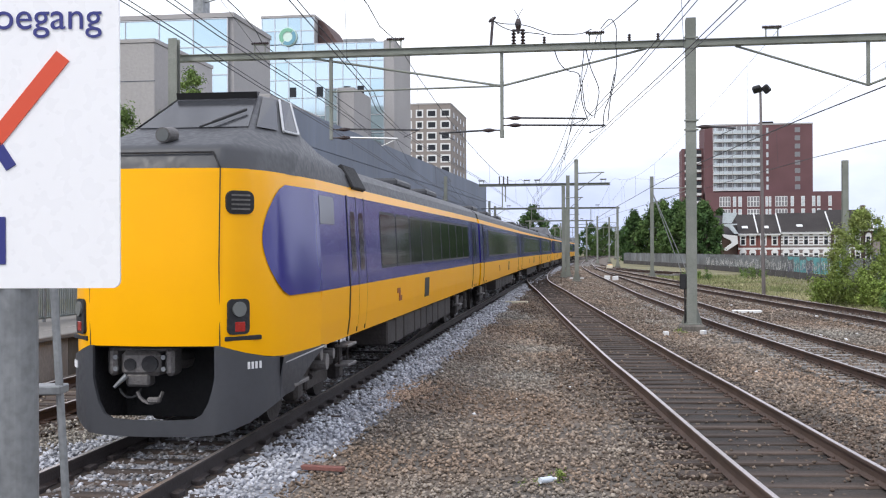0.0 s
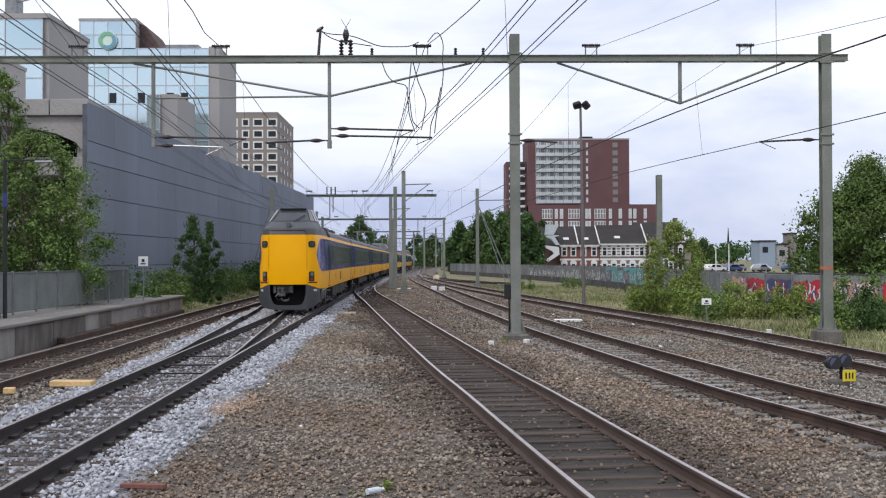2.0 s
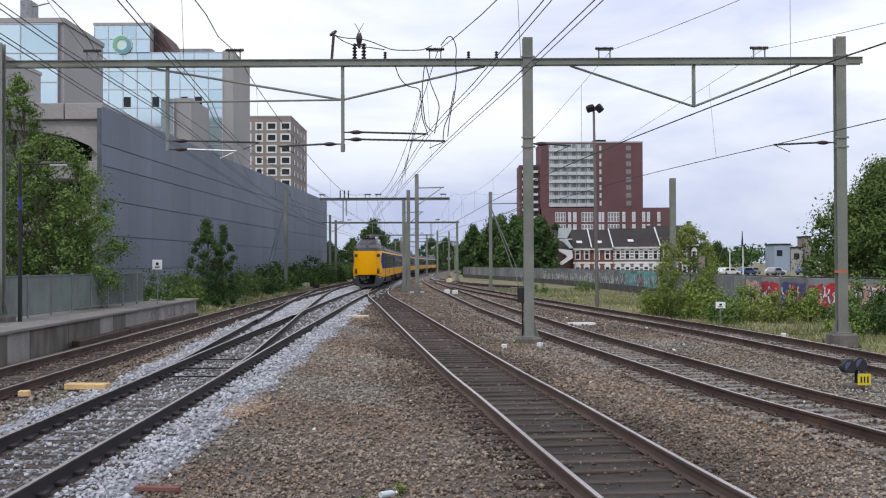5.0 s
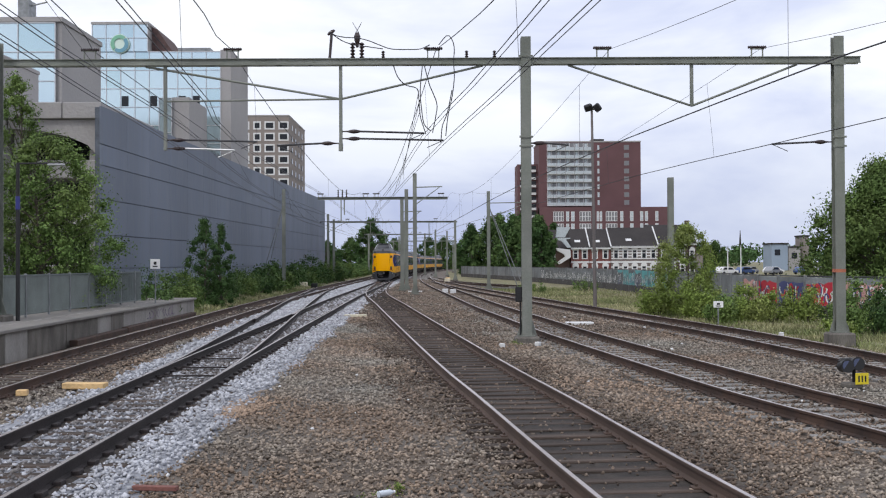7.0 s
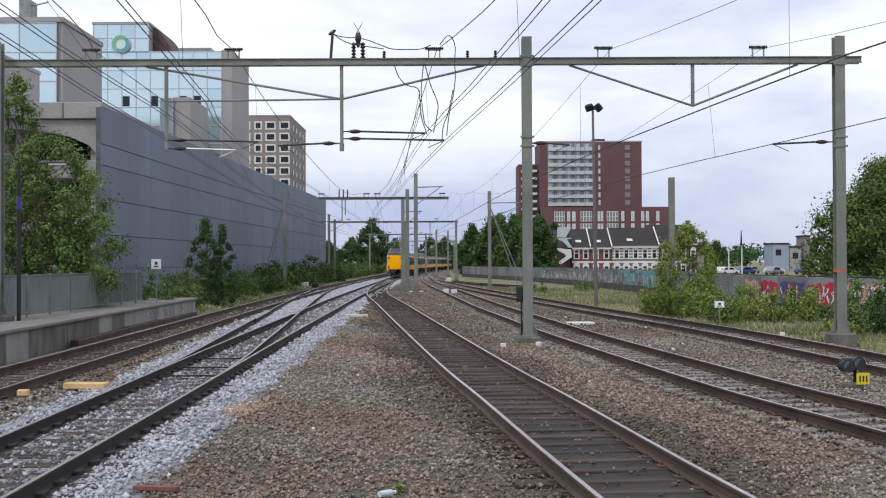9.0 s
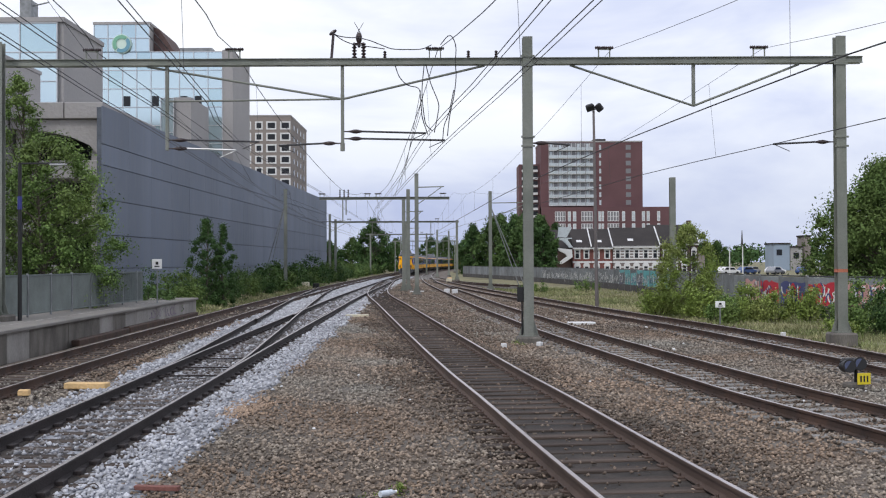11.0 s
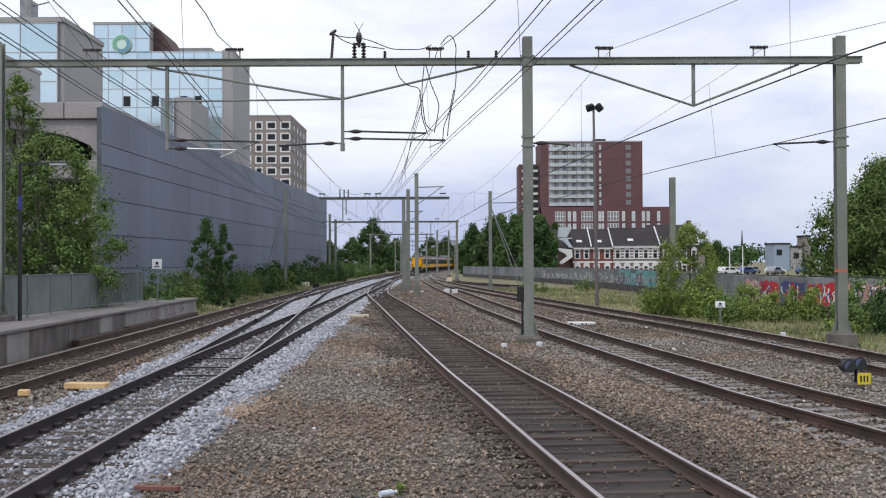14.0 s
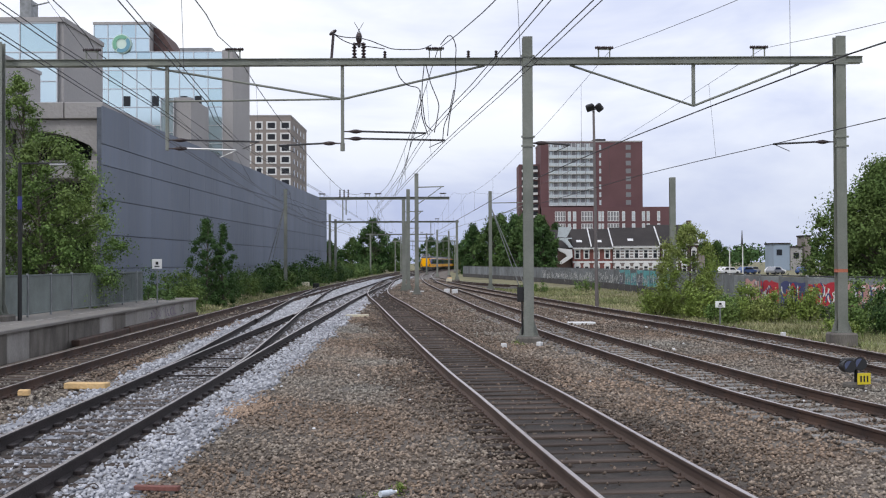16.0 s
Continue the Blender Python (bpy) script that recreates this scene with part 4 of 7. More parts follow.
def beige_tower():
    thing = base("apartment_tower", pose(0, 0, 0), "beige brick tower with white-framed square windows", "building")
    y = 292.0
    piece("wall", thing, "beige", -54.2, -40.3, y, y + 34, -0.4, 41.3)
    piece("roof_edge", thing, "render", -54.3, -40.2, y - 0.1, y + 34.1, 41.3, 41.7)
    for j in range(9):
        for i, x in enumerate((-52.3, -48.9, -45.6, -41.9)):
            w = 2.0 if i != 1 else 1.3
            window_hole(thing, x + 0.2, y, 38.9 - 3.03 * j, w, 1.45, rim=0.36)
            if j < 6:
                piece("side_window", thing, "pane", -40.34, -40.2, y + 5 + i * 7, y + 7 + i * 7, 38.2 - 3.03 * j, 39.6 - 3.03 * j)


beige_tower()


def red_block():
    thing = base("apartment_block", pose(0, 0, 0), "red-brick apartment block with white balconies", "building")
    y = 330.0
    piece("wall", thing, "red_brick", 29.4, 59.9, y, y + 18, -0.4, 38.2)
    piece("annex_wall", thing, "red_brick", 23.2, 29.4, y + 4, y + 16, -0.4, 32.0)
    piece("plinth_wall", thing, "red_brick", 29.4, 68.4, y - 3, y + 14, -0.4, 18.6)
    piece("roof_edge", thing, "render", 29.3, 60.0, y - 0.1, y + 18.1, 38.2, 38.6)
    piece("roof_plant", thing, "dark", 45.8, 49.5, y + 4, y + 9, 38.6, 39.6)
    for j in range(8):
        z = 19.1 + j * 2.36
        piece("glazing", thing, "dim_pane", 31.8, 45.4, y - 0.05, y + 0.01, z - 0.05, z + 2.3)
        for i in range(5):
            x0 = 31.9 + i * 2.72
            bal = piece("balcony", thing, "white_paint", x0, x0 + 2.55, y - 1.1, y, z, z + 0.18)
            part("parapet", block(fresh(), x0, x0 + 2.55, y - 1.15, y - 1.05, z + 0.18, z + 1.0), "balcony_front", bal)
            piece("balcony_door", thing, "balcony_front", x0 + 0.3, x0 + 1.0, y - 0.10, y - 0.02, z + 0.2, z + 2.15)
        piece("stair_window", thing, "dim_pane", 54.9, 56.4, y - 0.06, y + 0.02, z + 0.3, z + 1.7)
        piece("landing_window", thing, "balcony_front", 46.9, 47.5, y - 0.06, y + 0.02, z + 0.3, z + 1.7)
        for i in range(2):
            piece("annex_balcony", thing, "white_paint", 24.0 + i * 2.6, 26.2 + i * 2.6, y + 3.2, y + 4, 13.5 + j * 2.3, 14.2 + j * 2.3)
            piece("annex_window", thing, "pane", 24.0 + i * 2.6, 26.2 + i * 2.6, y + 3.95, y + 4.02, 14.2 + j * 2.3, 15.4 + j * 2.3)
        for i in range(11):
            piece("glazing_bar", thing, "white_paint", 31.8 + i * 1.35, 31.93 + i * 1.35, y - 0.09, y - 0.04, z, z + 2.3)
    # two storeys of white-framed windows in the plinth
    for z0, z1 in ((14.4, 17.3), (11.2, 13.7)):
        for x0, x1, n in ((33.3, 36.4, 4), (37.1, 38.0, 1), (38.6, 39.6, 1), (41.1, 44.5, 4), (46.2, 46.9, 1), (47.1, 47.8, 1), (48.9, 52.3, 4), (53.2, 54.1, 1), (56.1, 57.1, 1), (59.1, 60.0, 1), (60.5, 61.4, 1), (63.6, 64.5, 1)):
            win = piece("window", thing, "white_paint", x0, x1, y - 3.08, y - 2.98, z0, z1)
            w = (x1 - x0) / n
            for k in range(n):
                for za, zb_ in ((z0 + 0.15, (z0 + z1) / 2 - 0.08), ((z0 + z1) / 2 + 0.08, z1 - 0.15)):
                    part("pane", block(fresh(), x0 + k * w + 0.12, x0 + (k + 1) * w - 0.12, y - 3.12, y - 3.07, za, zb_), "balcony_front" if n == 1 else "dim_pane", win)


M["balcony_front"] = surface("pale_glass_front", (0.50, 0.55, 0.58), 0.3, spread=0.1, scale=0.4, fine=4, grain=0)
red_block()


def row_house(x0, x1, y, eave, ridge, wall_mat, trim_mat):
    thing = base("row_house", pose(0, 0, 0), "two-storey terraced house with white window trim and a dark tiled roof", "house", "terraced houses")
    piece("wall", thing, wall_mat, x0, x1, y, y + 9, -0.5, eave)
    bm = fresh()
    prism(bm, [(y - 0.5, eave - 0.1), (y + 4.5, ridge), (y + 9.5, eave - 0.1), (y + 4.5, ridge - 0.5)], x0 - 0.05, x1 + 0.05, "yz")
    prism(bm, [(y, eave - 0.3), (y + 4.5, ridge - 0.3), (y + 9, eave - 0.3)], x0, x1, "yz")
    roof = part("roof", bm, "roof_tile", thing)
    if wall_mat == "dark_brick":
        part("chimney", block(fresh(), x1 - 0.9, x1 - 0.3, y + 4, y + 4.8, ridge - 0.6, ridge + 0.7), "dark_brick", roof)
    else:
        part("skylight", box(fresh(), (x0 + 0.4 * (x1 - x0), y + 1.2, eave + 0.95), (0.9, 0.7, 0.06), Euler((math.atan2(ridge - eave, 5.0), 0, 0)).to_matrix(), bevel=0.01), "white_paint", roof)
    part("verge_trim", rod(fresh(), (x1, y - 0.5, eave + 0.05), (x1, y + 4.5, ridge + 0.12), 0.11, n=6), trim_mat, roof)
    piece("gutter", thing, trim_mat, x0, x1, y - 0.45, y - 0.15, eave - 0.35, eave - 0.05)
    n = max(2, int((x1 - x0) / 1.35))
    for k in range(n):
        x = x0 + (k + 0.5) * (x1 - x0) / n
        for z in (1.0, 3.55):
            win = piece("window", thing, trim_mat, x - 0.46, x + 0.46, y - 0.10, y + 0.02, z - 0.75, z + 0.75)
            part("pane", block(fresh(), x - 0.27, x + 0.27, y - 0.13, y - 0.09, z - 0.6, z + 0.6), "pane", win)
            part("arch", rod(fresh(), (x, y - 0.11, z + 0.72), (x, y - 0.01, z + 0.72), 0.52, n=18), trim_mat, win)
            part("transom", block(fresh(), x - 0.27, x + 0.27, y - 0.145, y - 0.125, z + 0.15, z + 0.24), trim_mat, win)
    piece("string_course", thing, trim_mat, x0, x1, y - 0.07, y + 0.01, 2.15, 2.45)
    if wall_mat == "grey_brick":
        for z in (0.3, 0.9, 1.5, 2.85, 3.3, 3.75, 4.2, 4.6):
            piece("brick_band", thing, trim_mat, x0, x1, y - 0.035, y + 0.01, z - 0.10, z + 0.10)
    return thing


row_house(20.6, 23.5, 175, 4.7, 7.7, "house_red", "white_paint")
row_house(23.55, 26.9, 175, 4.7, 7.7, "house_red", "white_paint")
row_house(27.0, 34.4, 175, 4.9, 7.9, "grey_brick", "white_paint")
row_house(34.6, 42.4, 183, 5.4, 8.6, "dark_brick", "white_paint")
gable = base("gable_house", pose(0, 0, 0), "dark end house behind pale zigzag panels", "house")
piece("wall", gable, "dark_brick", 16.0, 20.5, 175.5, 184, -0.5, 4.6)
bm = fresh()
prism(bm, [(175.0, 4.5), (179.7, 7.6), (184.4, 4.5), (179.7, 7.1)], 16.0, 20.5, "yz")
part("roof", bm, "roof_tile", gable)
for outline, mat in (([(18.28, 7.85), (20.35, 7.8), (19.46, 6.2), (18.1, 6.25)], "balcony_front"),
                     ([(18.1, 6.1), (20.3, 6.15), (20.3, 6.0), (19.6, 5.9), (20.5, 4.6), (19.9, 4.6), (19.0, 5.6), (18.1, 5.95)], "balcony_front"),
                     ([(18.1, 4.55), (20.3, 4.3), (20.4, 3.1), (18.7, 2.0), (18.2, 2.2), (19.5, 3.2), (19.3, 3.6), (18.3, 4.1)], "white_paint")):
    bm = fresh()
    prism(bm, outline, 173.4, 174.4)
    part("angled_panel", bm, mat, gable)
for x in (16.6, 17.7):
    win = piece("window", gable, "white_paint", x - 0.45, x + 0.45, 175.38, 175.52, 2.5, 4.0)
    part("pane", block(fresh(), x - 0.28, x + 0.28, 175.34, 175.4, 2.65, 3.85), "pane", win)
for x, y, w, d, h, m in ((90, 300, 4.4, 8, 6.9, "pale_blue"), (94.6, 300, 3.2, 8, 6.0, "render"), (99.0, 302, 1.8, 6, 9.0, "beige"), (82, 420, 22, 12, 8, "beige"), (52, 240, 5, 5, 4.5, "beige")):
    far_house = base("distant_building", pose(0, 0, 0), "pale flat-roofed building in the distance", "building", "distant buildings")
    piece("wall", far_house, m, x, x + w, y, y + d, -0.5, h)
    piece("roof", far_house, "roof_tile", x - 0.2, x + w + 0.2, y - 0.2, y + d + 0.2, h, h + 0.4)
    for k in range(int(w / 3)):
        piece("window", far_house, "pane", x + 0.8 + 3 * k, x + 2.3 + 3 * k, y - 0.05, y + 0.05, h - 3.0, h - 1.4)
steeple = base("church_spire", pose(0, 0, 0), "slim dark church spire on the horizon", "tower")
part("spire", rod(fresh(), (190, 700, -0.5), (190, 700, 22), 1.5, 0.2, n=8), "roof_tile", steeple)


def parked_car(x, y, turn, paint):
    thing = base("parked_car", pose(x, y, -0.42 + float(rise(y)), 0, 0, turn), "small car parked beyond the railway fence", "car", "parked cars")
    bm = fresh()
    prism(bm, [(-2.0, 0.35), (2.0, 0.35), (2.05, 0.8), (1.2, 0.95), (0.6, 1.45), (-1.2, 1.48), (-1.9, 0.95), (-2.05, 0.75)], -0.85, 0.85)
    bmesh.ops.bevel(bm, geom=bm.edges[:], offset=0.06, segments=1, affect="EDGES")
    part("body", bm, paint, thing)
    for s in (-0.87, 0.87):
        bm = fresh()
        prism(bm, [(-1.5, 0.98), (0.9, 0.98), (0.5, 1.38), (-1.15, 1.40)], s - 0.01, s + 0.01)
        part("window", bm, "pane", thing)
    for a in (-1.3, 1.3):
        for s in (-0.8, 0.8):
            part("wheel", rod(fresh(), (a, s - 0.1, 0.32), (a, s + 0.1, 0.32), 0.32, n=14), "black_rubber", thing)


for i, (x, y) in enumerate(((55, 212), (59.5, 216), (63.5, 211), (66, 219), (70, 213), (74, 216), (58, 226), (52, 216), (64, 228))):
    parked_car(x, y, 20 + 13 * (i % 3), ("white_paint", "car_blue", "car_grey")[i % 3])

# ---- the train ----
CAR, SPEED = 26.2, 17.05
SIDE = [(0.99, 1.38), (1.30, 1.42), (1.78, 1.435), (3.19, 1.37), (3.34, 1.33)]
ROOF = [(1.33, 3.34), (1.27, 3.52), (1.10, 3.66), (0.80, 3.78), (0.42, 3.85), (0.0, 3.87)]


def half_width(z):
    return float(np.interp(z, [a for a, _ in SIDE], [b for _, b in SIDE]))


def band(name, thing, z0, z1, y0, y1, material, label=""):
    """A strip of body side on both flanks, as thick plates."""
    bm = fresh()
    zs = [z0] + [a for a, _ in SIDE if z0 < a < z1] + [z1]
    for s in (-1, 1):
        out = [(s * half_width(z), z) for z in zs]
        prism(bm, out + [(x - s * 0.06, z) for x, z in out[::-1]], y0, y1)
    return part(name, bm, material, thing, label)


def side_panel(bm, s, y0, y1, z0, z1, proud=0.006, corner=0.06, mat=0):
    """A rounded plate on flank s that follows the body side, broken where the side bends."""
    cuts = [z0] + [a for a, _ in SIDE if z0 + 0.02 < a < z1 - 0.02] + [z1]
    if len(cuts) > 2:
        for a, b in zip(cuts, cuts[1:]):
            side_panel(bm, s, y0, y1, a, b, proud, min(corner, 0.006), mat)
        return
    pts = []
    for cy, cz, a0 in ((y0 + corner, z0 + corner, 180), (y1 - corner, z0 + corner, 270), (y1 - corner, z1 - corner, 0), (y0 + corner, z1 - corner, 90)):
        for k in range(3):
            a = radians(a0 + 45 * k)
            pts.append((cy + corner * math.cos(a), cz + corner * math.sin(a)))
    o = [bm.verts.new((s * (half_width(z) + proud), y, z)) for y, z in pts]
    i = [bm.verts.new((s * (half_width(z) - 0.03), y, z)) for y, z in pts]
    fs = [bm.faces.new(o)]
    for k in range(len(o)):
        j = (k + 1) % len(o)
        fs.append(bm.faces.new((o[k], o[j], i[j], i[k])))
    bmesh.ops.recalc_face_normals(bm, faces=fs)
    for f in fs:
        f.material_index = mat


def wheel(thing, x, y, parent):
    bm = fresh()
    rod(bm, (x - 0.065, y, 0.46), (x + 0.065, y, 0.46), 0.46, n=28)
    rod(bm, (x - 0.09, y, 0.46), (x + 0.09, y, 0.46), 0.13, n=14)
    part("wheel", bm, "under", parent)


def bogie(thing, y):
    bm = fresh()
    for s in (-1, 1):
        box(bm, (s * 1.02, y, 0.62), (0.16, 3.3, 0.2), bevel=0.03)
        box(bm, (s * 1.04, y, 0.44), (0.16, 1.3, 0.22), bevel=0.03)
        for d in (-1.28, 1.28):
            box(bm, (s * 1.08, y + d, 0.46), (0.22, 0.36, 0.34), bevel=0.05)
            rod(bm, (s * 1.08, y + d, 0.62), (s * 1.08, y + d, 0.86), 0.12, n=10)
        rod(bm, (s * 1.12, y + 0.4, 0.75), (s * 1.12, y - 0.5, 0.52), 0.05)
    box(bm, (0, y, 0.6), (2.0, 0.5, 0.24), bevel=0.03)
    frame_ob = part("bogie", bm, "under", thing)
    for d in (-1.28, 1.28):
        for s in (-1, 1):
            wheel(thing, s * 0.7535, y + d, frame_ob)
    for s in (-1, 1):
        bm = fresh()
        box(bm, (s * 1.28, y - 1.9, 0.62), (0.20, 0.75, 0.05), bevel=0.01)
        box(bm, (s * 1.25, y - 1.9, 0.75), (0.03, 0.5, 0.26))
        part("step", bm, "coupler", frame_ob)


def carriage(cab):
    label = "yellow and blue driving carriage with a raised dark cab" if cab else "yellow and blue intermediate railway carriage"
    thing = base("railway_carriage", pose(0, 0, 0), label, "train carriage", "carriages of the train")
    half = CAR / 2
    y0 = -half + (2.6 if cab else 0.0)
    band("lower_side", thing, 0.99, 1.777, y0, half, "yellow")
    band("window_band", thing, 1.777, 3.188, y0, half, "blue", "glossy dark blue window band")
    band("cant_rail", thing, 3.188, 3.34, y0, half, "yellow")
    bm = fresh()
    prism(bm, ROOF + [(-x, z) for x, z in ROOF[-2::-1]], y0 if not cab else -half + 5.4, half)
    part("roof", bm, "train_grey", thing, smooth=False)
    bm = fresh()
    box(bm, (0, (y0 + half) / 2, 1.06), (2.6, half - y0 - 0.2, 0.12))
    box(bm, (0, half - 0.03, 2.2), (2.6, 0.06, 2.2))
    if not cab:
        box(bm, (0, -half + 0.03, 2.2), (2.6, 0.06, 2.2))
    part("underfloor", bm, "under", thing)
    y = -4.8
    while y < 5.2:
        w = random.uniform(0.7, 1.5)
        for s in (-1, 1):
            part("equipment_box", box(fresh(), (s * 0.95, y + w / 2, 0.72), (0.75, w - 0.12, random.uniform(0.4, 0.55)), bevel=0.03), "under", thing)
        y += w
    for y in (-9.5, 9.5):
        bogie(thing, y)
    bm = fresh()
    for k in range(4):
        box(bm, (0, half + 0.04 + 0.08 * k, 2.25), (2.35 + 0.1 * (k % 2), 0.05, 2.4), bevel=0.02)
    part("gangway_bellows", bm, "black_rubber", thing)
    # windows
    first = -half + 7.2 if cab else -half + 3.4
    pitch, count = 1.72, 9 if cab else 11
    for s in (-1, 1):
        for k in range(count):
            bm = fresh()
            side_panel(bm, s, first + k * pitch + 0.07, first + k * pitch + pitch - 0.07, 2.05, 2.98, 0.008, 0.09)
            win = part("window", bm, "train_glass", thing)
            bm = fresh()
            side_panel(bm, s, first + k * pitch + 0.02, first + k * pitch + pitch - 0.02, 2.0, 3.03, 0.004, 0.10)
            part("window_frame", bm, "black_rubber", win)
        doors = ([-half + 4.5] if cab else [-half + 1.2]) + [half - 2.3]
        for yd in doors:
            for d in (0.0, 0.66):
                bm = fresh()
                side_panel(bm, s, yd + d, yd + d + 0.63, 1.1, 3.15, 0.010, 0.05)
                leaf = part("door", bm, "blue", thing)
                bm = fresh()
                side_panel(bm, s, yd + d + 0.14, yd + d + 0.49, 2.0, 2.95, 0.014, 0.08)
                part("window", bm, "train_glass", leaf)
                bm = fresh()
                side_panel(bm, s, yd + d + 0.0, yd + d + 0.63, 1.1, 1.777, 0.016, 0.03)
                part("lower_panel", bm, "yellow", leaf)
            bm = fresh()
            for d in (-0.03, 0.64, 1.30):
                side_panel(bm, s, yd + d - 0.02, yd + d + 0.02, 1.02, 3.2, 0.013, 0.008)
            part("door_seam", bm, "black_rubber", thing)
        bm = fresh()
        side_panel(bm, s, -0.4 if cab else 2.0, 0.3 if cab else 2.6, 1.22, 1.66, 0.007, 0.02)
        part("grille", bm, "black_rubber", thing)
        bm = fresh()
        for k, (dy, dz) in enumerate(((0.0, 1.52), (0.22, 1.36))):
            side_panel(bm, s, -4.2 + dy, -3.85 + dy, dz - 0.05, dz + 0.05, 0.008, 0.02)
            side_panel(bm, s, -4.2 + (0.27 if k == 0 else 0.22), -4.1 + (0.27 if k == 0 else 0.22), 1.36, 1.52, 0.009, 0.01)
        part("ring_mark", bm, "mark_red", thing)
    for yv in ((1.5, 6.5) if cab else (-7, 0, 7)):
        bm = fresh()
        box(bm, (0, yv, 3.92), (1.3, 2.2, 0.2), bevel=0.06)
        part("roof_vent", bm, "train_grey", thing)
    if cab:
        nose(thing, -half)
    return thing


def nose(thing, tip):
    """The blunt yellow front under a raised dark cab; y grows towards the carriage."""
    def leaning(z):
        return 0.06 * max(0, z - 2.2) + 0.05 * max(0, 1.6 - z)

    def half_plan(z):
        """Half of the outline, from the middle seam round the cheek to the full body width."""
        w, lean = half_width(max(z, 0.99)), leaning(z)
        k = w / 1.435
        return [(0.0, lean), (0.40, 0.03 + lean), (0.80, 0.09 + lean), (0.93, 0.20 + lean * 0.8), (1.06, 0.35 + lean * 0.6), (1.15 * k, 0.48 + lean * 0.4), (1.22 * k, 0.62 + lean * 0.2),
                (1.27 * k, 0.78), (1.31 * k, 1.00), (1.35 * k, 1.35), (1.39 * k, 1.8), (1.425 * k, 2.3), (w, 2.6)]

    def plan(z):
        h = [(x, tip + y) for x, y in half_plan(z)]
        return [(-x, y) for x, y in h[:0:-1]] + h

    def shell(name, levels, material, label="", skew=None):
        bm = fresh()
        rings = []
        for z in levels:
            rings.append([bm.verts.new((x, y, z if skew is None or z != levels[0] else skew(x))) for x, y in plan(z)])
        for r0, r1 in zip(rings, rings[1:]):
            for a in range(len(r0) - 1):
                bm.faces.new((r0[a], r0[a + 1], r1[a + 1], r1[a]))
        bmesh.ops.recalc_face_normals(bm, faces=bm.faces[:])
        bmesh.ops.solidify(bm, geom=bm.faces[:], thickness=0.05)
        return part(name, bm, material, thing, label, smooth=True)

    shell("front", (1.21, 1.6, 2.2, 2.8, 3.2, 3.335), "yellow", "flat yellow front panel",
          lambda x: 1.23 if abs(x) < 0.81 else max(1.0, 1.23 - 0.40 * (abs(x) - 0.8)))
    for x in (-0.80, 0.80):
        bm = fresh()
        for z0, z1 in ((1.22, 2.2), (2.2, 3.34)):
            l0 = 0.06 * max(0, z0 - 2.2) + 0.05 * max(0, 1.6 - z0)
            l1 = 0.06 * max(0, z1 - 2.2) + 0.05 * max(0, 1.6 - z1)
            rod(bm, (x, tip + 0.089 + l0, z0), (x, tip + 0.089 + l1, z1), 0.007, n=6)
        part("front_seam", bm, "black_rubber", thing)
    # dark apron, one curved sheet with an opening for the coupler
    def apron_y(x, z):
        y = float(np.interp(abs(x), [0, 0.4, 0.80, 0.93, 1.06, 1.15, 1.22, 1.27, 1.30], [0.0, 0.03, 0.09, 0.20, 0.35, 0.48, 0.62, 0.78, 0.95]))
        return tip + y - 0.03 + 0.10 * max(0, 0.5 - z) * (abs(x) > 0.9)

    bm = fresh()
    xs = [-1.30, -1.27, -1.22, -1.15, -1.06, -0.93, -0.80, -0.75, -0.73, -0.68, -0.60, -0.5, -0.25, 0.0, 0.25, 0.5, 0.60, 0.68, 0.73, 0.75, 0.80, 0.93, 1.06, 1.15, 1.22, 1.27, 1.30]
    grid = []
    for x in xs:
        u = abs(x) / 1.30
        low = 0.17 + 0.32 * u ** 5
        top = 1.235 - 0.40 * max(0, abs(x) - 0.80) if abs(x) >= 0.75 else 0.36 + 0.50 * (abs(x) / 0.75) ** 9
        grid.append([(x, apron_y(x, low + (top - low) * k / 6), low + (top - low) * k / 6) for k in range(7)])
    for k in range(len(xs) - 1):
        if abs(xs[k]) == 0.75 and abs(xs[k + 1]) > 0.75 or abs(xs[k + 1]) == 0.75 and abs(xs[k]) > 0.75 or (abs(xs[k]) != 0.75 and abs(xs[k + 1]) != 0.75):
            a, b = grid[k], grid[k + 1]
        elif abs(xs[k]) == 0.75:
            a, b = None, grid[k + 1]
        else:
            a, b = grid[k], None
        inner = [(sx * 0.75, apron_y(0.75, 0.2 + 0.05 * q), 0.195 + (0.86 - 0.195) * q / 6) for q in range(7) for sx in ((-1 if xs[k] < 0 else 1),)]
        a, b = a or inner, b or inner
        va, vb = [bm.verts.new(p) for p in a], [bm.verts.new(p) for p in b]
        for q in range(6):
            bm.faces.new((va[q], vb[q], vb[q + 1], va[q + 1]))
    for sx in (-1, 1):
        q = [(sx * 1.30, tip + 0.92, 1.03), (sx * 1.30, tip + 0.92, 0.49), (sx * 1.32, tip + 1.3, 0.56), (sx * 1.34, tip + 1.8, 0.72), (sx * 1.36, tip + 2.3, 0.88), (sx * 1.38, tip + 2.8, 0.99), (sx * 1.38, tip + 2.8, 1.02)]
        bm.faces.new([bm.verts.new(p) for p in q])
    bmesh.ops.remove_doubles(bm, verts=bm.verts[:], dist=0.002)
    bmesh.ops.recalc_face_normals(bm, faces=bm.faces[:])
    bmesh.ops.solidify(bm, geom=bm.faces[:], thickness=0.05)
    part("apron", bm, "train_grey", thing, "dark grey rounded apron", smooth=True)
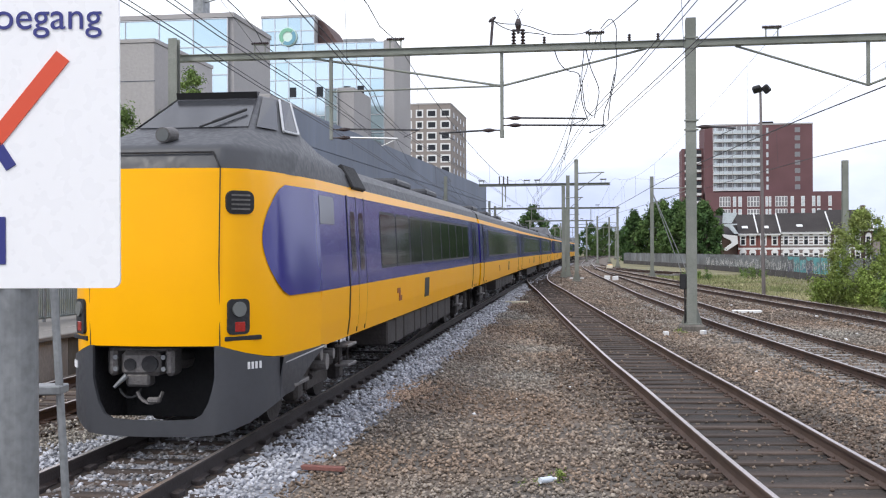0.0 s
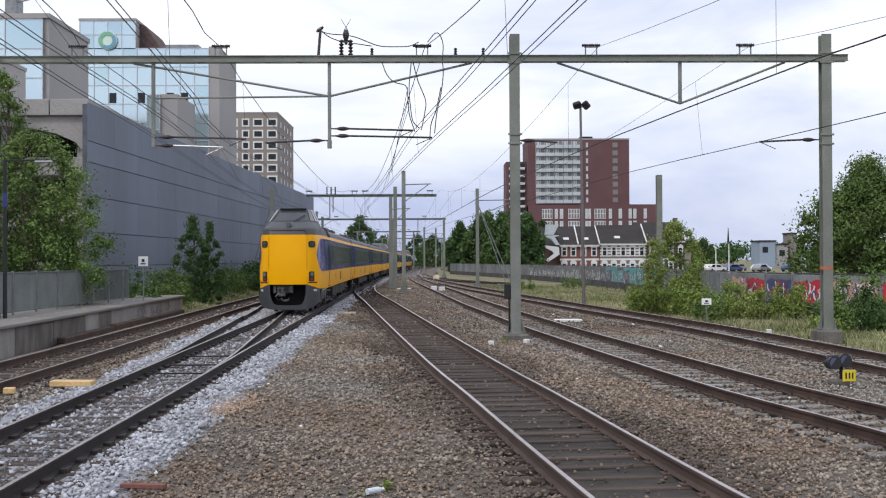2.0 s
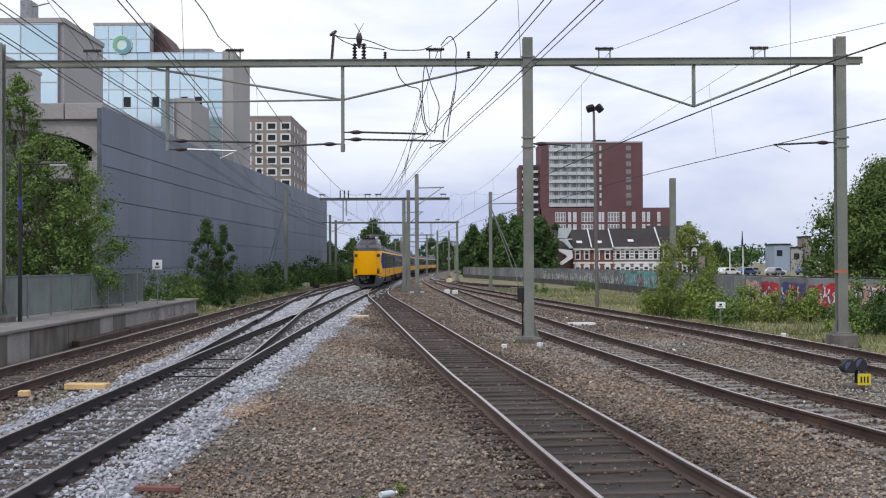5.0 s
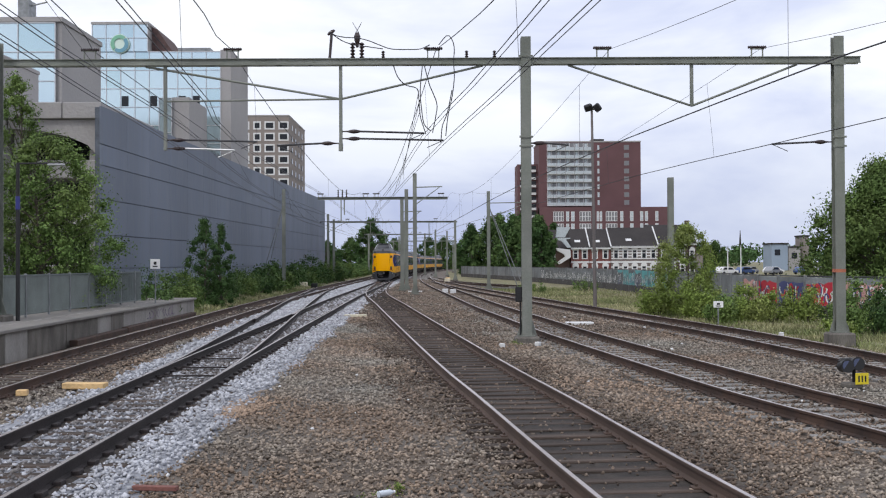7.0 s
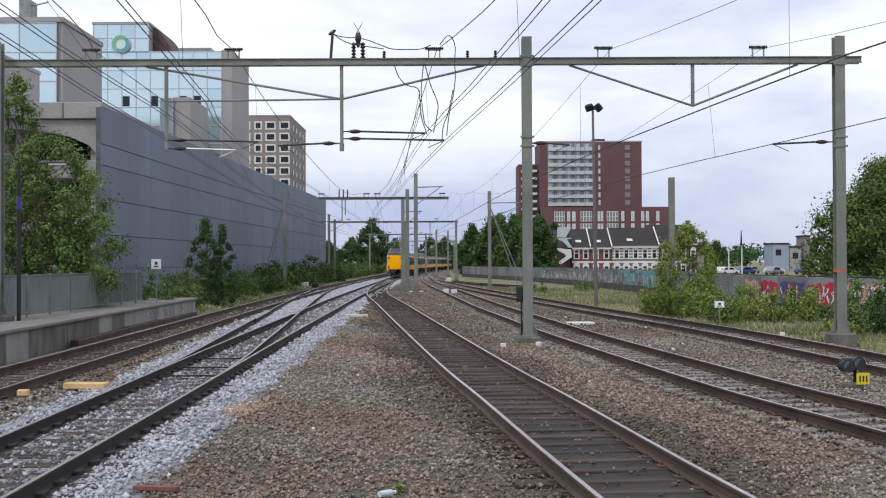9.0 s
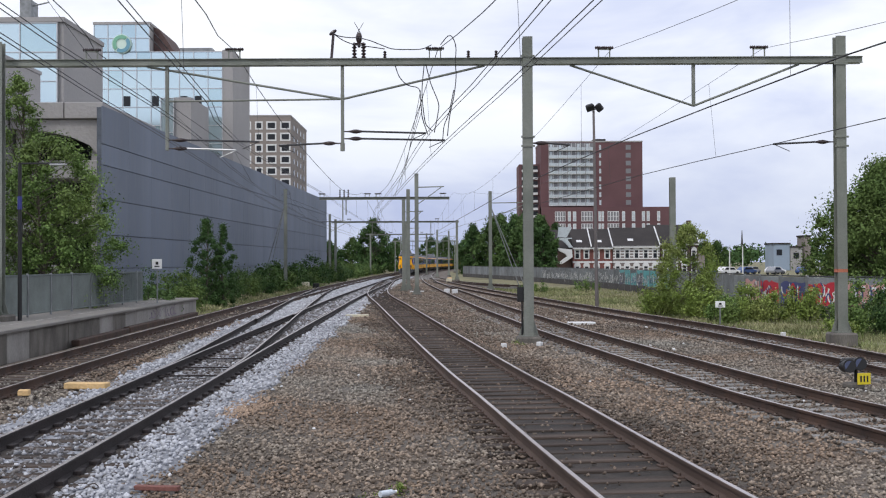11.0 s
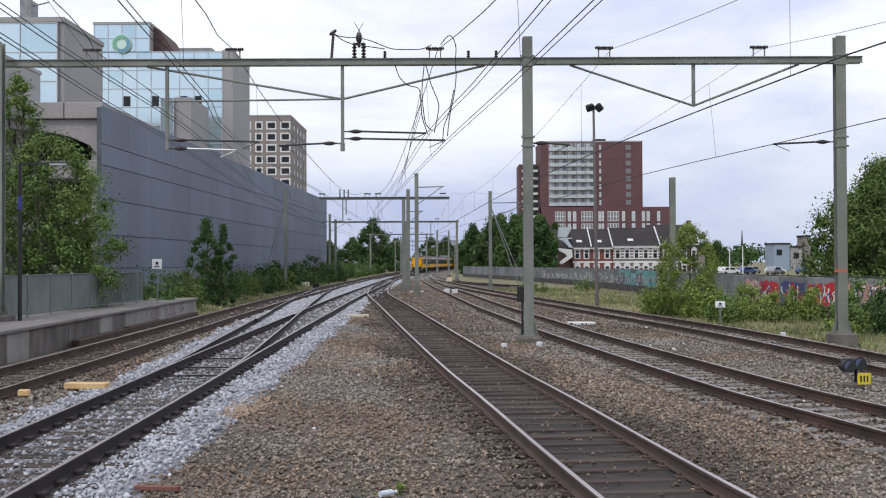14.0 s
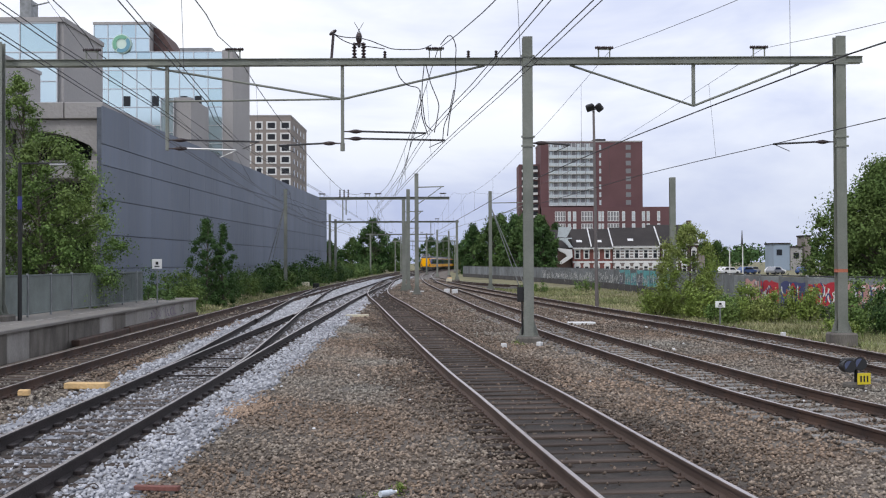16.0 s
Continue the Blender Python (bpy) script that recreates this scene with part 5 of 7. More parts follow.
    for sx in (-1, 1):
        part("trim_line", rod(fresh(), (sx * 1.345, tip + 1.0, 0.95), (sx * 1.425, tip + 2.75, 1.0), 0.013, n=6), "aluminium", thing, "thin bright trim line")
        # step, valve gear and hoses in front of the leading bogie
        part("foot_step", box(fresh(), (sx * 1.34, tip + 4.55, 0.86), (0.22, 0.62, 0.045), bevel=0.01), "coupler", thing)
        part("foot_step", box(fresh(), (sx * 1.34, tip + 4.55, 0.56), (0.22, 0.62, 0.045), bevel=0.01), "coupler", thing)
        bm = fresh()
        for yy in (4.26, 4.84):
            rod(bm, (sx * 1.30, tip + yy, 0.52), (sx * 1.30, tip + yy, 1.04), 0.018, n=6)
        part("step_hanger", bm, "under", thing)
        for yy, zz, rr in ((2.95, 0.86, 0.09), (3.3, 0.72, 0.12), (3.72, 0.80, 0.08)):
            part("air_cylinder", rod(fresh(), (sx * 1.05, tip + yy, zz), (sx * 1.34, tip + yy, zz), rr, n=14), "coupler", thing)
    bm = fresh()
    # one bent sheet: back, two cheeks and a lid, shade painted in as near-black
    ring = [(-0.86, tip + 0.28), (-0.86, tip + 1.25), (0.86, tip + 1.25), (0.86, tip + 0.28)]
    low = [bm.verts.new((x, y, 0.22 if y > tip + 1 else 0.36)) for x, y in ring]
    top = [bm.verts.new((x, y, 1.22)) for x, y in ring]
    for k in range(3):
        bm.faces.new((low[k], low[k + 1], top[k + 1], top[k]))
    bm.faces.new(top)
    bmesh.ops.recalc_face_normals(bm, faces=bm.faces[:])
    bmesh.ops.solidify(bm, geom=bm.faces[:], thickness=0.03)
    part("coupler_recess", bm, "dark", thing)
    bm = fresh()
    swing = -0.24
    box(bm, (swing, tip + 0.44, 1.0), (0.50, 0.40, 0.30), bevel=0.05)
    for s in (-1, 1):
        box(bm, (swing + s * 0.36, tip + 0.40, 1.02), (0.12, 0.3, 0.34), bevel=0.04)
    rod(bm, (swing, tip + 0.5, 0.97), (0, tip + 1.2, 0.97), 0.12)
    box(bm, (swing, tip + 0.45, 1.17), (0.86, 0.3, 0.05), bevel=0.02)
    box(bm, (swing - 0.04, tip + 0.36, 0.80), (0.30, 0.22, 0.16), bevel=0.03)
    coupler = part("coupler", bm, "coupler", thing, "worn steel automatic coupler")
    bm = fresh()
    rod(bm, (swing + 0.13, tip + 0.21, 1.0), (swing + 0.13, tip + 0.26, 1.0), 0.10, n=16)
    rod(bm, (swing - 0.12, tip + 0.22, 0.99), (swing - 0.12, tip + 0.26, 0.99), 0.075, n=16)
    part("coupler_cup", bm, "dark", coupler)
    bend = [math.pi * (0.1 + 0.8 * k / 7) for k in range(8)]
    wire("hose", [(swing + 0.10 + 0.17 * math.cos(a), tip + 0.30, 0.72 - 0.20 * math.sin(a)) for a in bend], 0.022, coupler, "coupler")
    part("hose_end", box(fresh(), (swing + 0.16, tip + 0.28, 0.56), (0.16, 0.10, 0.07), bevel=0.02), "coupler", coupler)
    wire("hose", [(swing - 0.16 + 0.14 * math.cos(a), tip + 0.33, 0.74 - 0.16 * math.sin(a)) for a in bend], 0.018, coupler, "black_rubber")
    for x, z in ((swing - 0.30, 1.08), (swing - 0.30, 0.94), (swing + 0.30, 1.08), (swing + 0.30, 0.94)):
        part("bolt", rod(fresh(), (x, tip + 0.215, z), (x, tip + 0.26, z), 0.03, n=8), "galvanised", coupler)
    part("guide_horn", rod(fresh(), (swing - 0.16, tip + 0.22, 0.86), (swing - 0.30, tip + 0.18, 0.72), 0.035, 0.02, n=8), "galvanised", coupler)
    # the dark cab: collar, raked windscreen, side lights, roof that falls back to the carriage
    rings = [(3.33, [(-1.29, 1.60), (-1.13, 0.63), (-0.80, 0.16), (0.80, 0.16), (1.13, 0.63), (1.29, 1.60), (1.33, 5.4)]),
             (3.62, [(-1.29, 1.85), (-1.10, 0.85), (-0.84, 0.27), (0.84, 0.27), (1.10, 0.85), (1.29, 1.85), (1.22, 5.4)]),
             (3.92, [(-1.10, 2.70), (-0.99, 2.05), (-0.80, 1.40), (0.80, 1.40), (0.99, 2.05), (1.10, 2.70), (0.90, 5.4)]),
             (4.53, [(-0.78, 3.35), (-0.69, 2.95), (-0.56, 2.60), (0.56, 2.60), (0.69, 2.95), (0.78, 3.35), (0.48, 5.4)])]
    tops = (3.34, 3.62, 3.80, 3.88)
    bm = fresh()
    loops = []
    for (z, pl), zt in zip(rings, tops):
        lp = [bm.verts.new((x, tip + y, z if y < 5 else zt)) for x, y in pl]
        x, y = pl[-1]
        lp.append(bm.verts.new((-x, tip + y, zt)))
        loops.append(lp)
    for l0, l1 in zip(loops, loops[1:]):
        for a in range(7):
            b = a + 1
            if a == 6:
                continue
            bm.faces.new((l0[a], l0[b], l1[b], l1[a]))
        bm.faces.new((l0[7], l0[0], l1[0], l1[7]))
    bm.faces.new(loops[-1])
    bmesh.ops.recalc_face_normals(bm, faces=bm.faces[:])
    bmesh.ops.bevel(bm, geom=[e for e in bm.edges if not e.is_boundary], offset=0.07, segments=3, profile=0.5, affect="EDGES", clamp_overlap=True)
    part("cab", bm, "train_grey", thing, "raised dark grey driving cab", smooth=True)

    def on_screen(u, v, out=0.012):
        """A point of the windscreen: u across, v up."""
        z = 3.92 + (4.53 - 3.92) * v
        return Vector((u * (0.80 + (0.56 - 0.80) * v), tip + 1.40 + (2.60 - 1.40) * v - out, z + out * 0.8))

    bm = fresh()
    bm.faces.new([bm.verts.new(on_screen(u, v)) for u, v in ((-0.94, 0.06), (0.94, 0.06), (0.94, 0.9), (-0.94, 0.9))])
    bmesh.ops.recalc_face_normals(bm, faces=bm.faces[:])
    bmesh.ops.solidify(bm, geom=bm.faces[:], thickness=0.01)
    part("windscreen", bm, "screen", thing, "raked grey-tinted windscreen")
    bm = fresh()
    prism(bm, [(on_screen(0, 0.86, 0.02).y, on_screen(0, 0.86, 0.02).z), (on_screen(0, 0.90, 0.10).y, on_screen(0, 0.90, 0.10).z), (on_screen(0, 0.99, 0.05).y, on_screen(0, 0.99, 0.05).z)], -0.58, 0.58, "yz")
    part("visor", bm, "black_rubber", thing)
    bm = fresh()
    rod(bm, on_screen(0.16, 0.0, 0.05), on_screen(0.45, 0.20, 0.05), 0.014, n=6)
    rod(bm, on_screen(0.32, 0.12, 0.05), on_screen(0.84, 0.46, 0.05), 0.020, n=6)
    part("wiper", bm, "black_rubber", thing)
    for s in (-1, 1):
        bm = fresh()
        lower = [Vector((s * 0.80, tip + 1.40, 3.92)), Vector((s * 0.99, tip + 2.05, 3.92)), Vector((s * 1.10, tip + 2.70, 3.92))]
        upper = [Vector((s * 0.56, tip + 2.60, 4.53)), Vector((s * 0.69, tip + 2.95, 4.53)), Vector((s * 0.78, tip + 3.35, 4.53))]
        off = Vector((s * 0.020, -0.008, 0.012))
        for k, (u0, u1) in enumerate(((0.12, 0.90), (0.14, 0.90))):
            def corner(u, v):
                return lower[k].lerp(lower[k + 1], u).lerp(upper[k].lerp(upper[k + 1], u), v) + off
            q = [corner(u0, 0.06), corner(u1, 0.06), corner(u1, 0.92), corner(u0, 0.92)]
            if k:
                bm = fresh()
            bm.faces.new([bm.verts.new(p) for p in q])
            bmesh.ops.recalc_face_normals(bm, faces=bm.faces[:])
            pane = part("side_window", bm, "screen", thing)
            if k:
                bm = fresh()
                for a, b in ((0, 1), (1, 2), (3, 0)):
                    rod(bm, q[a], q[b], 0.018, n=6)
                part("window_trim", bm, "aluminium", pane)
    bm = fresh()
    rod(bm, (0.0, tip + 0.40, 3.76), (0.0, tip + 0.70, 3.79), 0.095, n=18)
    horn = part("headlamp", bm, "coupler", thing)
    bm = fresh()
    rod(bm, (0.0, tip + 0.382, 3.758), (0.0, tip + 0.405, 3.762), 0.076, n=18)
    part("lens", bm, "lens", horn)
    bm = fresh()
    rod(bm, (-0.80, tip + 0.205, 3.53), (0.70, tip + 0.205, 3.53), 0.012, n=6)
    rod(bm, (0.70, tip + 0.205, 3.53), (0.80, tip + 0.160, 3.34), 0.012, n=6)
    part("collar_seam", bm, "dark", thing)
    # lamps and vents on the angled cheeks
    for s in (-1, 1):
        turn = Euler((0, 0, s * radians(48))).to_matrix()

        def cheek(u, z, out=0.0):
            p0, p1 = Vector((s * 0.80, tip + 0.09 + leaning(z), z)), Vector((s * 1.20, tip + 0.58, z))
            return p0.lerp(p1, u) + turn @ Vector((0, -out - 0.022, 0))

        bm = fresh()
        box(bm, cheek(0.38, 1.57, 0.0), (0.29, 0.07, 0.42), turn)
        bmesh.ops.bevel(bm, geom=[e for e in bm.edges if abs((turn.inverted() @ (e.verts[0].co - e.verts[1].co)).y) > 0.05], offset=0.06, segments=3, profile=0.5, affect="EDGES")
        cluster = part("lamp_unit", bm, "dark", thing)
        bm = fresh()
        c = cheek(0.38, 1.66, 0.03)
        rod(bm, c, c + turn @ Vector((0, -0.03, 0)), 0.09, n=18)
        part("headlight", bm, "lens", cluster)
        bm = fresh()
        box(bm, cheek(0.40, 1.45, 0.035), (0.14, 0.02, 0.12), turn, bevel=0.009)
        part("tail_light", bm, "tail", cluster, "lit red tail light")
        bm = fresh()
        box(bm, cheek(0.42, 2.93, 0.0), (0.37, 0.06, 0.28), turn)
        bmesh.ops.bevel(bm, geom=[e for e in bm.edges if abs((turn.inverted() @ (e.verts[0].co - e.verts[1].co)).y) > 0.05], offset=0.09, segments=4, profile=0.5, affect="EDGES")
        vent = part("vent", bm, "dark", thing)
        bm = fresh()
        for k in range(4):
            box(bm, cheek(0.42, 2.85 + 0.055 * k, 0.03), (0.25, 0.02, 0.022), turn)
        part("slat", bm, "coupler", vent)
        bm = fresh()
        box(bm, cheek(0.50, 1.31, 0.0), (0.50, 0.04, 0.055), turn, bevel=0.01)
        part("foot_bar", bm, "dark", thing)
        # blue field that swells forward from the side onto the cheek
        bm = fresh()
        rows = []
        for z in np.linspace(1.78, 3.185, 25):
            f = math.sin(math.pi * min(1, max(0, (z - 1.78) / 1.405))) ** 0.62
            line = [Vector(q) for q in half_plan(z)[:1:-1]]
            line[0].x += 0.002
            legs = [(q1 - q0).length for q0, q1 in zip(line, line[1:])]
            total = sum(legs[:6]) - 0.62 + 0.66 * f
            row = []
            for g in range(15):
                d, k = total * g / 14, 0
                while k < len(legs) - 1 and d > legs[k]:
                    d -= legs[k]
                    k += 1
                way_on = (line[k + 1] - line[k]).normalized()
                q = line[k] + way_on * d + Vector((-way_on.y, way_on.x)) * 0.009
                row.append(bm.verts.new((s * q.x, tip + q.y, z)))
            rows.append(row)
        for r0, r1 in zip(rows, rows[1:]):
            for k in range(14):
                bm.faces.new((r0[k], r0[k + 1], r1[k + 1], r1[k]))
        bmesh.ops.recalc_face_normals(bm, faces=bm.faces[:])
        part("blue_field", bm, "blue", thing, smooth=True)
        bm = fresh()
        side_panel(bm, s, tip + 2.65, tip + 3.55, 2.72, 3.12, 0.010, 0.04)
        part("cab_side_window", bm, "cab_side", thing)
        bm = fresh()
        box(bm, (s * 1.25, tip + 5.5, 3.52), (0.09, 1.0, 0.44), Euler((0, -s * 0.5, 0)).to_matrix(), bevel=0.02)
        part("roof_grille", bm, "dark", thing)
        # white bars where the running number stands, and a plain ring mark
        for k in range(4):
            x = 1.08 + 0.032 * k
            part("number_bar", box(fresh(), (s * x, apron_y(x, 0.98) - 0.012, 0.98), (0.03, 0.012, 0.085), turn), "white_paint", thing)


M["screen"] = glossy("cab_glass", (0.045, 0.047, 0.053), 0.16, 0.32)
M["cab_side"] = glossy("grey_side_glass", (0.16, 0.17, 0.19), 0.15, 0.5)
M["mark_red"] = glossy("dark_red_mark", (0.30, 0.06, 0.02), 0.4)
M["tail"] = surface("red_tail_lens", (0.16, 0.012, 0.012), 0.2, fine=30, grain=0)
M["tail"].node_tree.nodes["Principled BSDF"].inputs["Emission Color"].default_value = (1, 0.05, 0.03, 1)
M["tail"].node_tree.nodes["Principled BSDF"].inputs["Emission Strength"].default_value = 0.10

driving = carriage(True)
middle = carriage(False)
TRAIN = []
for unit in range(2):
    for k in range(4):
        source = driving if k in (0, 3) else middle
        first_use = source not in [c for c, _ in TRAIN]
        TRAIN.append((source if first_use else copy_thing(source, pose(0, 0, 0)), k == 3))

# ---- loose ballast, plants ----


def quick_mesh(name, verts, faces, material):
    """A mesh straight from arrays: verts n x 3, faces m x k."""
    me = bpy.data.meshes.new(name)
    k = faces.shape[1]
    me.vertices.add(len(verts))
    me.vertices.foreach_set("co", verts.astype(np.float32).ravel())
    me.loops.add(faces.size)
    me.loops.foreach_set("vertex_index", faces.astype(np.int32).ravel())
    me.polygons.add(len(faces))
    me.polygons.foreach_set("loop_start", np.arange(0, faces.size, k, dtype=np.int32))
    me.update(calc_edges=True)
    me.materials.append(M[material])
    return me


OCTA_V = np.array([(1, 0, 0), (-1, 0, 0), (0, 1, 0), (0, -1, 0), (0, 0, 1), (0, 0, -1)], float)
OCTA_F = np.array([(0, 2, 4), (2, 1, 4), (1, 3, 4), (3, 0, 4), (2, 0, 5), (1, 2, 5), (3, 1, 5), (0, 3, 5)])


def stones(name, xy, z, size, material, label, rng):
    """Broken stones lying at plan points."""
    n = len(xy)
    v = OCTA_V[None] * rng.uniform(0.55, 1.25, (n, 6, 1)) + rng.uniform(-0.28, 0.28, (n, 6, 3))
    v *= (size * rng.uniform(0.5, 1.55, n))[:, None, None]
    v[:, :, 2] *= 0.72
    a = rng.uniform(0, 2 * np.pi, n)
    c, s = np.cos(a)[:, None], np.sin(a)[:, None]
    b = rng.uniform(-0.6, 0.6, n)
    cb, sb = np.cos(b)[:, None], np.sin(b)[:, None]
    x, y, w = v[:, :, 0], v[:, :, 1], v[:, :, 2]
    y, w = y * cb - w * sb, y * sb + w * cb
    x, y = x * c - y * s, x * s + y * c
    v = np.stack([x + xy[:, :1], y + xy[:, 1:], w + (z + rise(xy[:, 1]))[:, None]], -1).reshape(-1, 3)
    f = (OCTA_F[None] + 6 * np.arange(n)[:, None, None]).reshape(-1, 3)
    return tagged(new(name, quick_mesh(name, v, f, material)), label, "ballast", kind="stuff")


def offsets(way, xy):
    return xy[:, 0] - np.interp(xy[:, 1], way.y, way.p[:, 0])


def scatter(rng, n, y0, y1, x0, x1):
    """Plan points, denser towards y0."""
    u = rng.random(n)
    y = y0 * (y1 / y0) ** u
    return np.stack([rng.uniform(x0, x1, n), y], 1)


def clear_of_rails(xy, ways):
    keep = np.ones(len(xy), bool)
    for w in ways:
        o = np.abs(np.abs(offsets(w, xy)) - 0.7535)
        keep &= o > (0.19 if w is TRACK_A else 0.13)
    return keep


def lay_ballast():
    rng = np.random.default_rng(4)
    ways = (TRACK_A, TRACK_B, TRACK_C, TRACK_D, TRACK_E)
    xy = scatter(rng, 248000, 7.5, 150.0, -12.0, 13.0)
    wide = np.abs(xy[:, 0]) < 0.46 * xy[:, 1] + 3.2
    xy = xy[wide]
    xy = xy[clear_of_rails(xy, ways)]
    xy = xy[(xy[:, 1] < 25) | clear_of_rails(xy, (TRACK_G,))]
    a = offsets(TRACK_A, xy)
    g = np.where(xy[:, 1] > 22.5, offsets(TRACK_G, xy), a)
    edge = 0.10 * np.sin(xy[:, 1] * 0.9) + 0.08 * np.sin(xy[:, 1] * 2.3) + rng.normal(0, 0.10, len(xy))
    pale = (a < 1.75 + edge) & (np.minimum(a, a) > -9) & (np.maximum(a, g) > -1.5 + 1.6 * edge)
    chance = rng.random(len(xy))
    c = np.abs(offsets(TRACK_C, xy))
    keep = np.where(c < 0.66, chance < 0.07, np.where(c < 1.05, chance < 0.6, True))
    step = np.mod(np.interp(xy[:, 1], TRACK_A.y, TRACK_A.s) - TRACK_A.by_y(-30), 0.6)
    keep &= ~((np.abs(a) < 0.66) & ((step < 0.13) | (step > 0.47))) | (chance < 0.3)
    b = offsets(TRACK_B, xy)
    keep &= ~((b > -1.7) & (b < 1.05)) | (chance < 0.12)
    for w in (TRACK_D, TRACK_E):
        o = np.abs(offsets(w, xy))
        keep &= np.where(o < 0.66, chance < 0.8, True)
    keep &= (xy[:, 0] < np.interp(xy[:, 1], TRACK_E.y, TRACK_E.p[:, 0]) + 2.0) & (xy[:, 0] > -10.5)
    wear = 0.25 * np.sin(xy[:, 1] * 0.7 + xy[:, 0]) + rng.normal(0, 0.22, len(xy))
    grime = keep & pale & (np.abs(a) < 0.62) & (rng.random(len(xy)) < 0.75)
    stain = keep & ~pale & ((c < 1.6 + 1.3 * wear) | (np.abs(offsets(TRACK_D, xy)) < 1.1 + wear) | (np.abs(offsets(TRACK_E, xy)) < 1.0 + wear) | ((xy[:, 1] > 38) & (xy[:, 0] > np.interp(xy[:, 1], TRACK_C.y, TRACK_C.p[:, 0])) & (rng.random(len(xy)) < 0.45)))
    old, new_ = xy[keep & ~pale & ~stain], xy[keep & pale & ~grime]
    grime, stain = xy[grime], xy[stain]
    lift = np.zeros(len(old))
    for w in (TRACK_B, TRACK_C, TRACK_D, TRACK_E):
        lift = np.maximum(lift, np.where(np.abs(offsets(w, old)) < 1.4, 0.026, 0.0))
    grow = lambda p: 0.019 + 0.00055 * p[:, 1]
    stones("ballast_stones", old, -0.215 + lift * 1.3 + rng.uniform(-0.02, 0.02, len(old)), grow(old) * 1.05, "old_stone", "loose brown and grey ballast stones between the tracks", rng)
    stones("fresh_ballast_stones", new_, -0.178 + rng.uniform(-0.02, 0.02, len(new_)), grow(new_) * 1.3, "new_stone", "loose pale blue-grey ballast stones along the main track", rng)
    stones("grimy_ballast_stones", grime, -0.182 + rng.uniform(-0.02, 0.02, len(grime)), grow(grime) * 1.25, "grimy_stone", "grimy grey ballast stones between the rails", rng)
    stones("stained_ballast_stones", stain, -0.184 + rng.uniform(-0.02, 0.02, len(stain)), grow(stain) * 1.05, "stained_stone", "dark oil-stained ballast stones along the worn tracks", rng)
    heap = np.stack([rng.normal(-3.45, 0.22, 900), rng.normal(18.9, 0.7, 900)], 1)
    stones("sand_patch", heap, np.full(900, -0.195), np.full(900, 0.022), "sand", "patch of pinkish sand spilled on the ballast", rng)
    few = scatter(rng, 38, 9, 60, -4, 9)
    few = few[clear_of_rails(few, ways) & (np.abs(offsets(TRACK_C, few)) > 1.0)]
    stones("pale_pebbles", few, np.full(len(few), -0.17), 0.014 + 0.0009 * few[:, 1], "white_paint", "scattered white pebbles on the ballast", rng)


lay_ballast()


def leaves(name, centres, radii, count, size, material, rng, parent, squash=1.0, core=0.0):
    """Many small folded leaves gathered round the centres of boughs."""
    k = rng.integers(0, len(centres), count)
    d = rng.normal(0, 1, (count, 3))
    d /= np.linalg.norm(d, axis=1)[:, None]
    r = radii[k] * np.abs(rng.normal(0, 0.62, count)).clip(0, 1.15)
    deep = rng.random(count) < core
    r = np.where(deep, r * 0.5, r)
    p = centres[k] + d * r[:, None] * np.array([1, 1, squash])
    n = d + rng.normal(0, 0.55, (count, 3))
    n /= np.linalg.norm(n, axis=1)[:, None]
    t = np.cross(n, rng.normal(0, 1, (count, 3)))
    t /= np.linalg.norm(t, axis=1)[:, None]
    b = np.cross(n, t)
    s = (size * rng.uniform(0.6, 1.4, count) * np.where(deep, 1.9, 1.0))[:, None]
    q = np.stack([p - t * s, p + b * s * 0.55 + n * s * 0.15, p + t * s, p - b * s * 0.55 + n * s * 0.15], 1).reshape(-1, 3)
    f = np.arange(4 * count).reshape(-1, 4)
    ob = new(name, quick_mesh(name, q, f, material))
    ob.parent = parent
    return ob


def tree(x, y, height, spread, label, material="leaf", seed=0, boughs=26, count=9000, leaf=0.13, trunk=0.14, low=0.28, taper=0.5, name="tree", category="tree", group=""):
    """A tapered trunk, limbs, and a crown of many leaves in uneven boughs with gaps."""
    rng = np.random.default_rng(100 + seed)
    thing = base(name, pose(x, y, -0.42 + float(rise(y))), label, category, group)
    bm = fresh()
    bend = rng.normal(0, 0.12 * spread, 2)
    knee = Vector((bend[0] * 0.5, bend[1] * 0.5, height * 0.4))
    head = Vector((bend[0], bend[1], height * 0.88))
    rod(bm, (0, 0, 0), knee, trunk, trunk * 0.7, n=8)
    rod(bm, knee, head, trunk * 0.7, trunk * 0.15, n=8)
    part("trunk", bm, "bark", thing)
    centres, radii = [], []
    limb = fresh()
    for k in range(boughs):
        u = low + (1 - low) * (k + rng.random()) / boughs
        a = k * 2.4 + rng.uniform(-0.5, 0.5)
        prof = math.sin(math.pi * min(1, (u - low) / (1 - low) * (1 - taper * 0.3) + 0.16)) ** 0.75
        reach = spread * prof * rng.uniform(0.45, 1.05)
        c = Vector((math.cos(a) * reach, math.sin(a) * reach, height * u * 0.97))
        root = Vector((bend[0] * u, bend[1] * u, height * max(0.12, u - 0.16)))
        rod(limb, root, c, trunk * 0.28, trunk * 0.06, n=5)
        centres.append(c)
        radii.append(spread * rng.uniform(0.20, 0.42) * (1.1 - 0.35 * u))
    part("limb", limb, "bark", thing)
    leaves("crown", np.array([tuple(c) for c in centres]), np.array(radii), count, leaf, material, rng, thing, 0.8, 0.16 if material in ("leaf_dark", "leaf_mid") else 0.05)
    return thing


